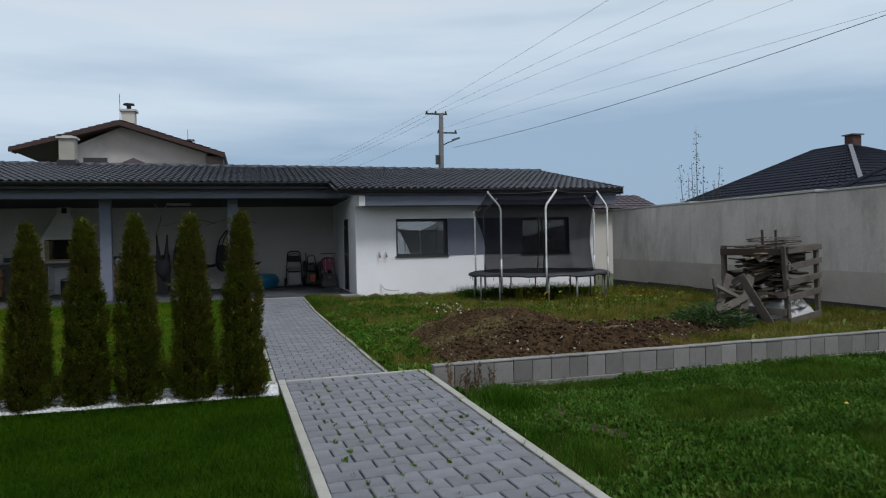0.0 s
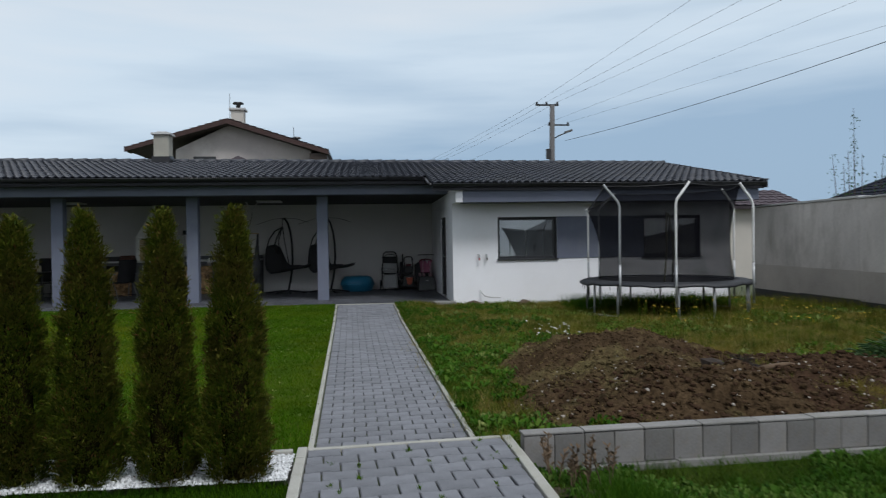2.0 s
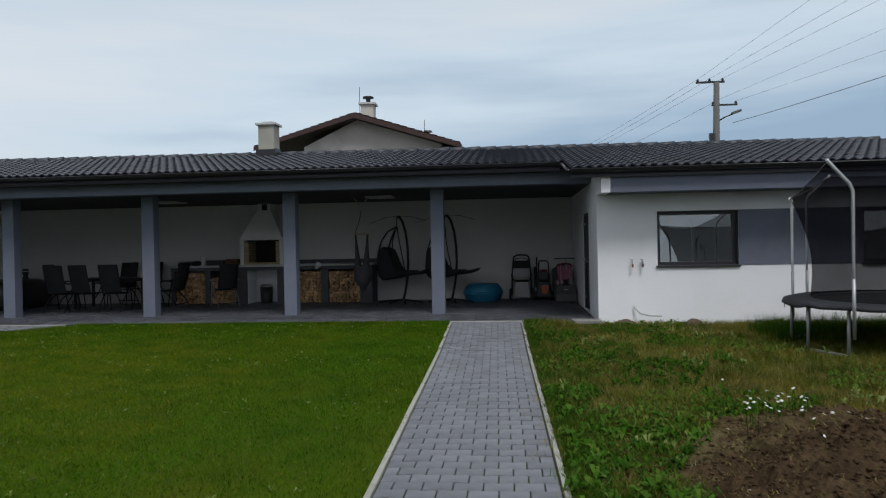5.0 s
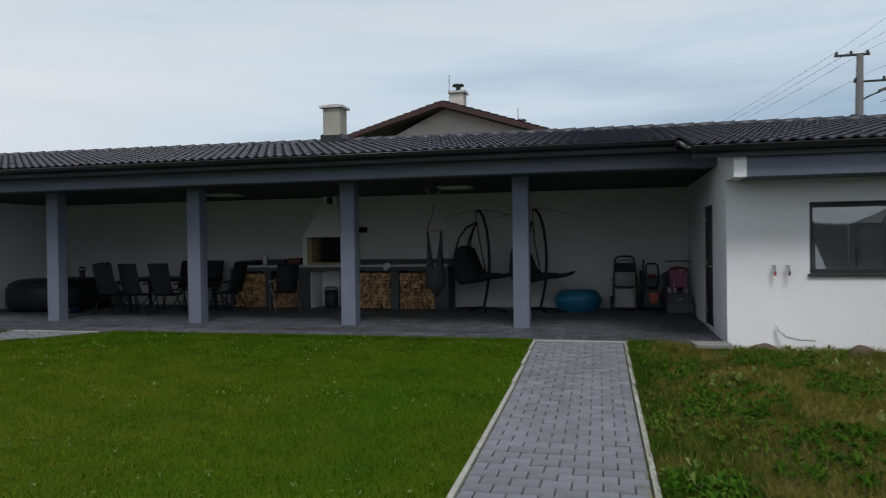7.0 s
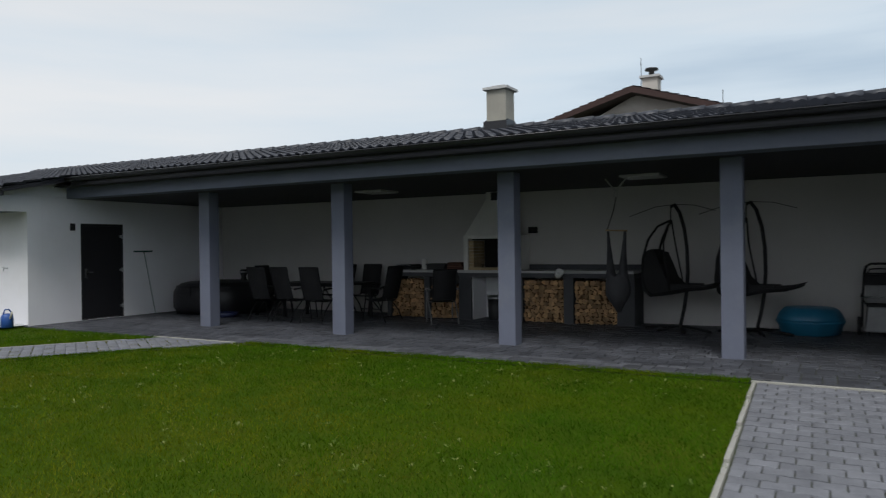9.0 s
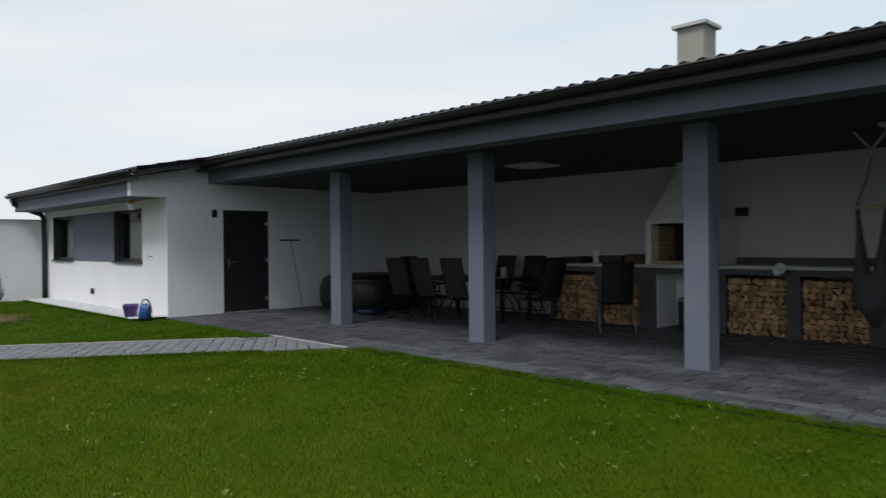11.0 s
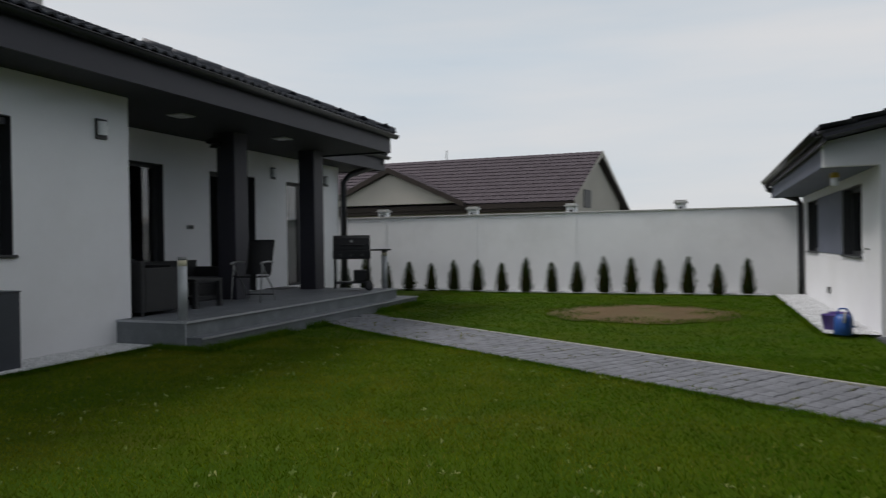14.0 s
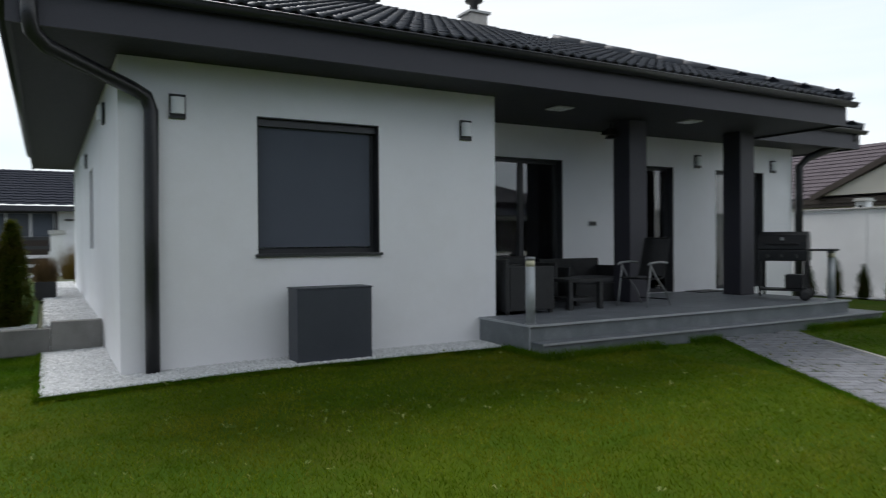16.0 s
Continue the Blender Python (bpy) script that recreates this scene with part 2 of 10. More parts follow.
M_FASCIA = surface("anthracite_fascia", (0.030, 0.029, 0.041), scale=1.0, rough=0.55, bump=0.05, fine=70, vary=0.06)
# white plaster darkened: the shade under the pergola roof is in this colour
M_SHADED_PLASTER = surface("shaded_white_plaster", (0.61, 0.59, 0.58), (0.55, 0.535, 0.525), scale=0.7, rough=0.9, bump=0.25, fine=90, vary=0.04, stain=(0.48, 0.465, 0.45), stain_scale=0.6, stain_amount=0.3, spec=0.2)
M_TILE = surface("anthracite_roof_tile", (0.025, 0.029, 0.040), (0.036, 0.040, 0.052), scale=2.0, rough=0.5, bump=0.15, fine=120, vary=0.12, island=0.18, stain=(0.055, 0.055, 0.052), stain_scale=1.1, stain_amount=0.4)
M_GUTTER = surface("black_coated_gutter", (0.018, 0.018, 0.021), scale=2.0, rough=0.35, metal=0.0, vary=0.1)
M_DARK_FRAME = surface("anthracite_window_frame", (0.030, 0.031, 0.035), scale=3.0, rough=0.45, vary=0.08)
M_GLASS = glass("window_glass")
# near-black in place of real room colours: the indoor darkness is painted
M_UNLIT_ROOM = surface("unlit_room_black", (0.05, 0.05, 0.055), scale=1.0, rough=0.9, vary=0.1)
M_CONCRETE = surface("raw_concrete", (0.64, 0.60, 0.565), (0.47, 0.44, 0.415), scale=1.0, rough=0.92, bump=0.35, fine=45, vary=0.16, each=0.12, stain=(0.29, 0.265, 0.235), stain_scale=1.5, stain_amount=0.8, stretch=(1.0, 1.0, 0.42), spec=0.2)
M_CAP = surface("pale_concrete_cap", (0.50, 0.50, 0.49), (0.42, 0.42, 0.41), scale=2.0, rough=0.85, bump=0.2, vary=0.1)
M_BLOCK = surface("grey_concrete_block", (0.212, 0.204, 0.196), (0.140, 0.136, 0.134), scale=3.0, rough=0.9, bump=0.35, fine=70, vary=0.16, each=0.26, stain=(0.15, 0.125, 0.095), stain_scale=5.0, stain_amount=0.7)
M_PAVER = surface("grey_concrete_paver", (0.200, 0.207, 0.228), (0.145, 0.151, 0.170), scale=5.0, rough=0.85, bump=0.4, fine=150, vary=0.18, each=0.13, stain=(0.12, 0.125, 0.13), stain_scale=1.0, stain_amount=0.4)
M_PAVER_FIELD = surface("grey_concrete_paver_field", (0.200, 0.207, 0.228), (0.145, 0.151, 0.170), scale=5.0, rough=0.85, bump=0.4, fine=150, vary=0.18, island=0.13, stain=(0.12, 0.125, 0.13), stain_scale=1.0, stain_amount=0.4)
M_TERRACE = surface("dark_grey_terrace_paver", (0.076, 0.081, 0.094), (0.044, 0.047, 0.055), scale=1.2, rough=0.55, bump=0.3, fine=120, vary=0.15, island=0.30, stain=(0.105, 0.109, 0.120), stain_scale=1.6, stain_amount=0.5)
M_COPING = surface("grey_concrete_coping", (0.25, 0.245, 0.235), (0.18, 0.176, 0.168), scale=3.0, rough=0.9, bump=0.3, fine=80, vary=0.15, stain=(0.12, 0.115, 0.095), stain_scale=2.0, stain_amount=0.6, each=0.18)
M_KERB = surface("pale_concrete_kerb", (0.40, 0.395, 0.36), (0.31, 0.305, 0.27), scale=3.0, rough=0.9, bump=0.3, fine=80, vary=0.12, stain=(0.20, 0.20, 0.14), stain_scale=2.5, stain_amount=0.5)
M_JOINT = surface("mossy_joint_sand", (0.075, 0.075, 0.062), (0.05, 0.07, 0.025), scale=1.6, rough=1.0, bump=0.4, vary=0.2)
M_SOIL = surface("field_soil", (0.085, 0.085, 0.05), (0.06, 0.085, 0.028), scale=0.4, rough=1.0, bump=0.5, fine=30, vary=0.25)
M_LAWN = surface("mown_lawn_ground", (0.036, 0.080, 0.001), (0.058, 0.090, 0.001), scale=0.8, rough=1.0, bump=0.5, fine=50, vary=0.25, stain=(0.075, 0.075, 0.006), stain_scale=0.7, stain_amount=0.6, spec=0.1)
M_LAWN_DEEP = surface("dark_lawn_ground", (0.016, 0.044, 0.001), (0.024, 0.050, 0.001), scale=0.8, rough=1.0, bump=0.5, fine=50, vary=0.25, spec=0.1)
M_LOW_GROUND = surface("lower_lawn_ground", (0.019, 0.042, 0.003), (0.038, 0.055, 0.006), scale=1.0, rough=1.0, bump=0.6, fine=40, vary=0.3, stain=(0.06, 0.05, 0.025), stain_scale=0.9, stain_amount=0.6, spec=0.1)
M_WEEDBED = surface("weedy_ground", (0.050, 0.055, 0.010), (0.072, 0.062, 0.018), scale=1.0, rough=1.0, bump=0.6, fine=40, vary=0.3, stain=(0.10, 0.085, 0.05), stain_scale=0.9, stain_amount=0.6, spec=0.1)
M_GRAVEL_BED = surface("white_gravel_bed", (0.70, 0.71, 0.72), (0.57, 0.58, 0.59), scale=12, rough=0.9, bump=0.8, fine=60, vary=0.25)
M_DECK = surface("grey_deck_tile", (0.155, 0.167, 0.188), (0.122, 0.132, 0.15), scale=1.6, rough=0.55, bump=0.1, fine=60, vary=0.1, stain=(0.24, 0.255, 0.27), stain_scale=2.2, stain_amount=0.5, each=0.05)
M_DECK_FACE = surface("mottled_grey_stair_tile", (0.165, 0.185, 0.20), (0.125, 0.14, 0.155), scale=3.0, rough=0.5, bump=0.1, fine=60, vary=0.12, stain=(0.22, 0.24, 0.255), stain_scale=4, stain_amount=0.6)
M_STEEL = surface("brushed_steel", (0.55, 0.56, 0.57), scale=4, rough=0.32, metal=1.0, vary=0.08)
M_BLACK_PLASTIC = surface("black_plastic", (0.018, 0.018, 0.020), scale=5, rough=0.5, vary=0.12)
M_WHITE_GLASS = surface("opal_lamp_glass", (0.72, 0.73, 0.74), scale=5, rough=0.25, vary=0.04)


# ---- terrain ----
def smooth(a, b, v):
    t = min(max((v - a) / (b - a), 0.0), 1.0)
    return t * t * (3 - 2 * t)


def wall_y(x):
    """The front of the low block wall."""
    return 6.06 + 0.045 * (x - 1.85)


def step_y(x):
    """The kerb at which the path steps down into the yard."""
    return 6.21 + 0.08 * (x - 0.56)


def yard_z(x, y):
    """The yard: a little lower than the terrace, rising to it."""
    return -0.09 * (1 - smooth(14.5, 17.9, y)) * smooth(-7.0, -2.5, x)


def ground_z(x, y):
    """The height of the ground at a place of the plot."""
    if x > 1.86 and y < wall_y(x) + 0.03:  # the lower lawn before the block wall
        return -0.03 + 0.03 * (1 - smooth(1.9, 2.4, x)) + 0.02 * noise.noise((x * 0.8, y * 0.8, 2))
    if x <= 1.86 and y < (step_y(x) if x > 0.52 else 6.16):  # the raised front garden
        return 0.13 + 0.17 * smooth(-2.2, -4.6, x)
    z = yard_z(x, y)
    if x > 1.7:
        z += 0.16 * smooth(1.85, 3.1, x) * (1 - smooth(13.0, 17.5, y)) * (1 - 0.25 * smooth(7, 12, y))
        z += 0.03 * noise.noise((x * 0.9, y * 0.9, 0)) * smooth(1.75, 2.4, x)
        z -= 0.07 * smooth(14.5, 17.3, y) * smooth(1.95, 3.0, x)
    elif x < -2:
        z += 0.04 * (1 - smooth(9.0, 11.5, y)) * smooth(-2.0, -4.0, x)
    return z


def spread(a, b, step):
    n = max(int(round((b - a) / step)), 1)
    return [a + (b - a) * i / n for i in range(n + 1)]


far_x = [-1500, -600, -250, -120, -60, -35, -24]
xs = far_x + spread(-22, -5, 1.0) + spread(-4.6, -2.0, 0.4) + [-1, 0, 0.52, 0.56, 1.2, 1.7, 1.84, 1.9] + spread(2.4, 10.5, 0.4) + [12, 16, 24, 40, 70, 130, 260, 600, 1500]
ys = [-1500, -600, -250, -120, -60, -30, -15, -8, -4, 0, 3, 5, 5.6, 5.9, 6.14, 6.24, 6.45, 6.7] + spread(7, 18, 0.5) + [19, 21, 24, 30, 45, 70, 130, 260, 600, 1500]
solid("ground", Bag().sheet(xs, ys, lambda x, y: min(ground_z(x, y), ground_z(x, y - 0.45), ground_z(x, y + 0.45), ground_z(x + 0.06, y), ground_z(x - 0.06, y)) - 0.07), M_SOIL, "flat grassy earth reaching to the horizon", "ground")


def patch(name, x0, x1, y0, y1, step, mat, label, lift=0.0, cat="lawn", lean=None):
    """A piece of ground cover; lean(x, y) shifts its rows to follow a slanting edge."""
    b = Bag().sheet(spread(x0, x1, step), spread(y0, y1, step), lambda x, y: 0.0)
    moved = [(x, y + (lean(x, y) if lean else 0.0)) for x, y, z in b.v]
    b.v = [(x, y, ground_z(x, y) + lift) for x, y in moved]
    return solid(name, b, mat, label, cat, smooth=True)


patch("lawn", -20.3, 0.55, 6.22, 18.08, 0.4, M_LAWN, "short mown green lawn with yellowish patches", -0.03)
patch("lawn", -4.3, 0.54, -9.0, 5.62, 0.35, M_LAWN_DEEP, "short dark green lawn before the conifer row", -0.02)
patch("lawn", 1.90, 10.4, -9.0, 6.03, 0.35, M_LOW_GROUND, "rough lower lawn overgrown with clover and weeds", -0.01, lean=lambda x, y: 0.045 * (x - 1.85) * smooth(2.0, 6.0, y))
patch("weed_bed", 1.54, 10.4, 6.165, 18.17, 0.3, M_WEEDBED, "rough weedy ground of dry and green grass", -0.03, "ground", lean=lambda x, y: 0.045 * (x - 1.85) * (1 - smooth(7.0, 9.5, y)))


# ---- the long outbuilding: garage wing, open pergola, store wing, one low tiled roof ----
FRONT, BACK, ROOF_EAVE, ROOF_RIDGE = 18.17, 23.3, 17.40, 23.0


def roof_z(y, x=-10.0):
    """The roof's height; its slope eases a little towards the garage end."""
    return 2.70 + (0.207 - 0.0012 * (x + 10.0)) * (y - ROOF_EAVE)


outbuilding = thing("outbuilding", (-5.0, 20.7, 0), "long white plastered outbuilding with an open pergola and dark tiled roof", "outbuilding")

G_WIN = [(4.04, 5.46, 0.97, 1.96), (7.59, 9.03, 0.97, 1.96)]
S_WIN = [(-20.02, -18.43, 1.03, 2.12), (-15.77, -14.23, 1.03, 2.12)]
G_DOOR = (19.60, 20.62, 0.0, 2.03)
S_DOOR = (19.31, 20.34, 0.0, 2.07)

GABLE = [(0, 1, 2, 3), (7, 6, 5, 4), (0, 4, 5, 1), (1, 5, 6, 2), (2, 6, 7, 3), (3, 7, 4, 0)]


def holed(u0, u1, z0, z1, holes, block):
    """A wall with openings, as one welded body; block(a, b, c, d) gives the box of a piece."""
    b = Bag()
    cut_wall(b, u0, u1, z0, z1, holes, lambda a, e, c, d: b.box(*block(a, e, c, d)))
    return b


def gable_bag(x0, x1):
    return Bag().add([(x, y, z) for x in (x0, x1) for y, z in ((17.5, 2.603), (BACK, 2.603), (BACK, roof_z(BACK, x) - 0.11), (17.5, roof_z(17.5, x) - 0.11))], GABLE)


part("wall", holed(2.97, 9.78, -0.3, 2.60, G_WIN, lambda a, b, c, d: (a, b, FRONT, FRONT + 0.3, c, d)), M_PLASTER, outbuilding, "white plastered garage front with damp stains low down")
part("wall", holed(FRONT + 0.302, BACK - 0.002, -0.3, 2.60, [G_DOOR], lambda a, b, c, d: (2.97, 3.27, a, b, c, d)), M_PLASTER, outbuilding, "white plastered garage side wall with a door opening")
part("wall", Bag().box(9.48, 9.78, FRONT + 0.302, BACK - 0.002, -0.3, 2.60), M_PLASTER, outbuilding)
part("gable_wall", gable_bag(2.97, 3.27), M_PLASTER, outbuilding)
part("wall", holed(-20.78, -13.03, -0.3, 2.60, S_WIN, lambda a, b, c, d: (a, b, FRONT, FRONT + 0.3, c, d)), M_PLASTER, outbuilding, "white plastered store front")
part("wall", holed(FRONT + 0.302, BACK - 0.002, -0.3, 2.60, [S_DOOR], lambda a, b, c, d: (-13.33, -13.03, a, b, c, d)), M_PLASTER, outbuilding, "white plastered store side wall with a door opening")
part("wall", Bag().box(-20.78, -20.48, FRONT + 0.302, BACK - 0.002, -0.3, 2.60), M_PLASTER, outbuilding)
part("gable_wall", gable_bag(-13.33, -13.03), M_PLASTER, outbuilding)
part("wall", Bag().box(-20.78, -13.332, BACK, BACK + 0.3, -0.3, roof_z(ROOF_RIDGE, 8.0) - 0.25), M_PLASTER, outbuilding, "plain white back wall")
# back wall in the darkened plaster, with the roof's shade painted in
part("wall", Bag().box(-13.33, 3.27, BACK, BACK + 0.3, -0.3, roof_z(ROOF_RIDGE, 8.0) - 0.25), M_SHADED_PLASTER, outbuilding, "plastered pergola back wall, white with the roof's shade put into its colour")
part("wall", Bag().box(3.272, 9.78, BACK, BACK + 0.3, -0.3, roof_z(ROOF_RIDGE, 8.0) - 0.25), M_PLASTER, outbuilding, "plain white back wall")
part("ceiling", Bag().box(-13.03, 2.97, 19.34, BACK, 2.58, 2.64), M_SOFFIT, outbuilding, "dark grey pergola ceiling")
# wing room ceilings, with indoor darkness put into their colour
part("ceiling", Bag().box(3.27, 9.48, FRONT + 0.3, BACK, 2.50, 2.56), M_UNLIT_ROOM, outbuilding)
part("ceiling", Bag().box(-20.48, -13.33, FRONT + 0.3, BACK, 2.50, 2.56), M_UNLIT_ROOM, outbuilding)
part("beam", Bag().box(-13.03, 2.97, 19.0, 19.34, 2.58, 2.83), M_GREY_PAINT, outbuilding, "grey painted lintel beam", bevel=0.012)
for px in (-0.115, -3.25, -6.375, -9.585):
    part("pillar", Bag().box(px - 0.137, px + 0.137, 19.55, 19.80, -0.05, 2.58), M_GREY_PAINT, outbuilding, "grey painted square pillar", bevel=0.012)
# boxed eaves over the wing fronts
part("eaves_box", Bag().box(3.13, 10.15, 17.50, FRONT, 2.28, 2.60), M_GREY_PAINT, outbuilding, "grey boxed eaves", bevel=0.008)
part("eaves_box", Bag().box(2.97, 3.128, 17.50, FRONT, 2.28, 2.60), M_PLASTER, outbuilding, "white plastered eaves end")
part("eaves_box", Bag().box(-20.85, -13.19, 17.50, FRONT, 2.28, 2.60), M_GREY_PAINT, outbuilding, "grey boxed eaves", bevel=0.008)
part("eaves_box", Bag().box(-13.188, -13.03, 17.50, FRONT, 2.28, 2.60), M_PLASTER, outbuilding, "white plastered eaves end")
part("panel", Bag().box(5.463, 7.587, FRONT - 0.012, FRONT - 0.002, 0.97, 1.96), M_GREY_PAINT, outbuilding, "grey panel between windows")
part("panel", Bag().box(-18.427, -15.773, FRONT - 0.012, FRONT - 0.002, 1.03, 2.12), M_GREY_PAINT, outbuilding, "grey panel between windows")

# roof: boards under the tiles, tiles course by course
TILE_W, TILE_L = 0.36, 0.40


def tile_bag():
    """One double-wave tile: u across, v up the slope, its lower edge raised on the course below."""
    b = Bag()
    n = 12
    top, low = [], []
    for i in range(n + 1):
        u = TILE_W * i / n
        h = 0.020 * math.cos(2 * math.pi * u / (TILE_W / 2))
        top += [(u, 0.0, h + 0.045), (u, TILE_L + 0.04, h + 0.014)]
        low.append((u, 0.004, h + 0.018))
    k = len(top)
    f = [(2 * i, 2 * i + 2, 2 * i + 3, 2 * i + 1) for i in range(n)]
    f += [(k + i, k + i + 1, 2 * i + 2, 2 * i) for i in range(n)]
    return b.add(top + low, f)


TILE = tile_bag()
TILE_V = np.array(TILE.v, float)
TILE_F = np.array(TILE.f, int)
TILE_MESH = TILE.mesh("roof_tile", M_TILE, smooth=False)
for p in TILE_MESH.polygons:
    p.use_smooth = p.index < 12


def tile_field(parent, frames, singles, label):
    """Tiles at the given frames (matrices): those that singles(m) picks as objects of their own, the rest joined."""
    rest = []
    count = 0
    for m in frames:
        if count < 300 and singles(m):
            ob = new("roof_tile", TILE_MESH)
            ob.parent = parent
            ob.matrix_basis = m
            count += 1
        else:
            a = np.array(m)
            rest.append(TILE_V @ a[:3, :3].T + a[:3, 3])
    if rest:
        v = np.concatenate(rest)
        f = np.concatenate([TILE_F + i * len(TILE_V) for i in range(len(rest))])
        me = fast_mesh("roof_tiles", v, f, 4, M_TILE, smooth=True)
        flags = np.tile(np.arange(len(TILE_F)) < 12, len(rest))
        me.polygons.foreach_set("use_smooth", flags)
        ob = part("roof_tiles", me, M_TILE, parent, label)
        tagged(ob, kind="stuff")


roof = Bag()


def roof_slab(bag, x0, x1, y0, y1):
    bag.add([(x, y, z) for x in (x0, x1) for y, z in ((y0, roof_z(y0, x) - 0.09), (y1, roof_z(y1, x) - 0.09), (y1, roof_z(y1, x) - 0.005), (y0, roof_z(y0, x) - 0.005))], [(0, 1, 2, 3), (7, 6, 5, 4), (0, 4, 5, 1), (1, 5, 6, 2), (2, 6, 7, 3), (3, 7, 4, 0)])


roof_slab(roof, 2.45, 10.25, 17.42, ROOF_RIDGE)
roof_slab(roof, -12.50, 2.45, 18.74, ROOF_RIDGE)
roof_slab(roof, -20.95, -12.50, 17.42, ROOF_RIDGE)
roof.add([(-20.95, ROOF_RIDGE, roof_z(ROOF_RIDGE, -20.95) - 0.01), (10.25, ROOF_RIDGE, roof_z(ROOF_RIDGE, 10.25) - 0.01), (10.25, 24.2, 3.5), (-20.95, 24.2, 3.5), (-20.95, 24.2, 3.4), (10.25, 24.2, 3.4)], [(0, 1, 2, 3), (3, 2, 5, 4)])
out_roof = part("roof", roof, M_FASCIA, outbuilding, "low dark roof of double-wave tiles")
frames = []
nx = int(round((10.30 + 21.0) / TILE_W))
along = math.hypot(1, 0.207)
for j in range(16):
    yy = ROOF_EAVE - 0.03 + j * TILE_L * 0.9125 / along * 1.0
    if yy > ROOF_RIDGE - 0.12:
        break
    for i in range(nx):
        x = -21.0 + i * TILE_W
        if -12.6 < x < 2.35 and yy < 18.68:
            continue
        frames.append(Matrix.Translation((x, yy, roof_z(yy, x))) @ Matrix.Rotation(math.atan(0.207 - 0.0012 * (x + 10.0)), 4, "X") @ pose(0, 0, random.uniform(-0.002, 0.002), 0, random.uniform(-0.4, 0.4), random.uniform(-0.3, 0.3)))
tile_field(out_roof, frames, lambda m: -6.2 < m.translation.x < 2.4 and m.translation.y < 22.4, "dark double-wave roof tiles")
ridge = Bag()
for i in range(78):
    x = -20.95 + i * 0.4
    ridge.tube([(x, ROOF_RIDGE, roof_z(ROOF_RIDGE, x) + 0.01), (x + 0.42, ROOF_RIDGE, roof_z(ROOF_RIDGE, x) + 0.018)], [0.085, 0.10], 10)
part("ridge_tile", ridge, M_TILE, out_roof, smooth=True)
part("verge_board", Bag().add([(x, y, z) for x in (10.25, 10.29) for y, z in ((17.35, roof_z(17.35, x) - 0.14), (ROOF_RIDGE, roof_z(ROOF_RIDGE, x) - 0.14), (ROOF_RIDGE, roof_z(ROOF_RIDGE, x) + 0.06), (17.35, roof_z(17.35, x) + 0.06))], [(0, 1, 2, 3), (7, 6, 5, 4), (0, 4, 5, 1), (1, 5, 6, 2), (2, 6, 7, 3), (3, 7, 4, 0)]), M_FASCIA, out_roof)


def gutter_bag(a, b, r=0.07):
    """A half-round gutter from a to b with rolled lips."""
    a, b = Vector(a), Vector(b)
    d = (b - a).normalized()
    side = d.cross(Vector((0, 0, 1))).normalized()
    bag = Bag()
    n = 10
    for rad in (r,):
        v = []
        for p in (a, b):
            v += [p + side * rad * math.cos(math.pi + math.pi * k / n) + Vector((0, 0, rad * math.sin(math.pi + math.pi * k / n))) for k in range(n + 1)]
            v += [p + side * (rad - 0.006) * math.cos(math.pi + math.pi * k / n) + Vector((0, 0, (rad - 0.006) * math.sin(math.pi + math.pi * k / n))) for k in range(n + 1)]
        m = n + 1
        f = []
        for k in range(n):
            f += [(k, k + 1, 2 * m + k + 1, 2 * m + k), (m + k + 1, m + k, 3 * m + k, 3 * m + k + 1), (k, m + k, m + k + 1, k + 1), (2 * m + k + 1, 3 * m + k + 1, 3 * m + k, 2 * m + k)]
        bag.add(v, f)
    bag.tube([a + side * r, b + side * r], 0.011, 6)
    bag.tube([a - side * r, b - side * r], 0.011, 6)
    return bag


for x0, x1, yy in ((2.45, 10.25, 17.36), (-12.5, 2.35, 18.68), (-20.95, -12.55, 17.36)):
    zz = roof_z(yy) - 0.01
    part("gutter", gutter_bag((x0, yy, zz), (x1, yy, zz)), M_GUTTER, outbuilding, "black half-round gutter", smooth=True)
    part("fascia_board", Bag().box(x0, x1, yy + 0.07, yy + 0.10, zz - 0.14, zz + 0.0), M_FASCIA, outbuilding)
part("eaves_board", Bag().box(-13.03, 2.97, 18.74, 19.0, 2.80, 2.83), M_SOFFIT, outbuilding)
# sloping gutter lengths where the wings step forward
for gx in (2.40, -12.53):
    part("verge_gutter", Bag().tube([(gx, 17.36, roof_z(17.36) - 0.03), (gx, 18.72, roof_z(18.72) - 0.05)], 0.035, 8), M_GUTTER, outbuilding, smooth=True)
part("downpipe", Bag().tube([(-20.62, 17.38, 2.60), (-20.62, 17.42, 2.48), (-20.60, 17.62, 2.38), (-20.50, 18.02, 2.22), (-20.48, 18.08, 2.10), (-20.48, 18.09, 1.0), (-20.48, 18.09, 0.02)], 0.066, 10), M_GUTTER, outbuilding, "black round downpipe", smooth=True)
chim = part("chimney", Bag().box(-5.00, -4.58, 22.63, 23.05, 3.6, 4.58), surface("weathered_render", (0.36, 0.345, 0.295), (0.28, 0.268, 0.23), scale=2, rough=0.9, bump=0.3, vary=0.08), outbuilding, "weathered cream rendered chimney with a slab cap", bevel=0.01)
part("chimney_cap", Bag().box(-5.06, -4.52, 22.57, 23.11, 4.58, 4.63).prism([(-4.93, 22.72), (-4.65, 22.72), (-4.65, 22.96), (-4.93, 22.96)], 4.63, 4.68), M_CAP, chim)
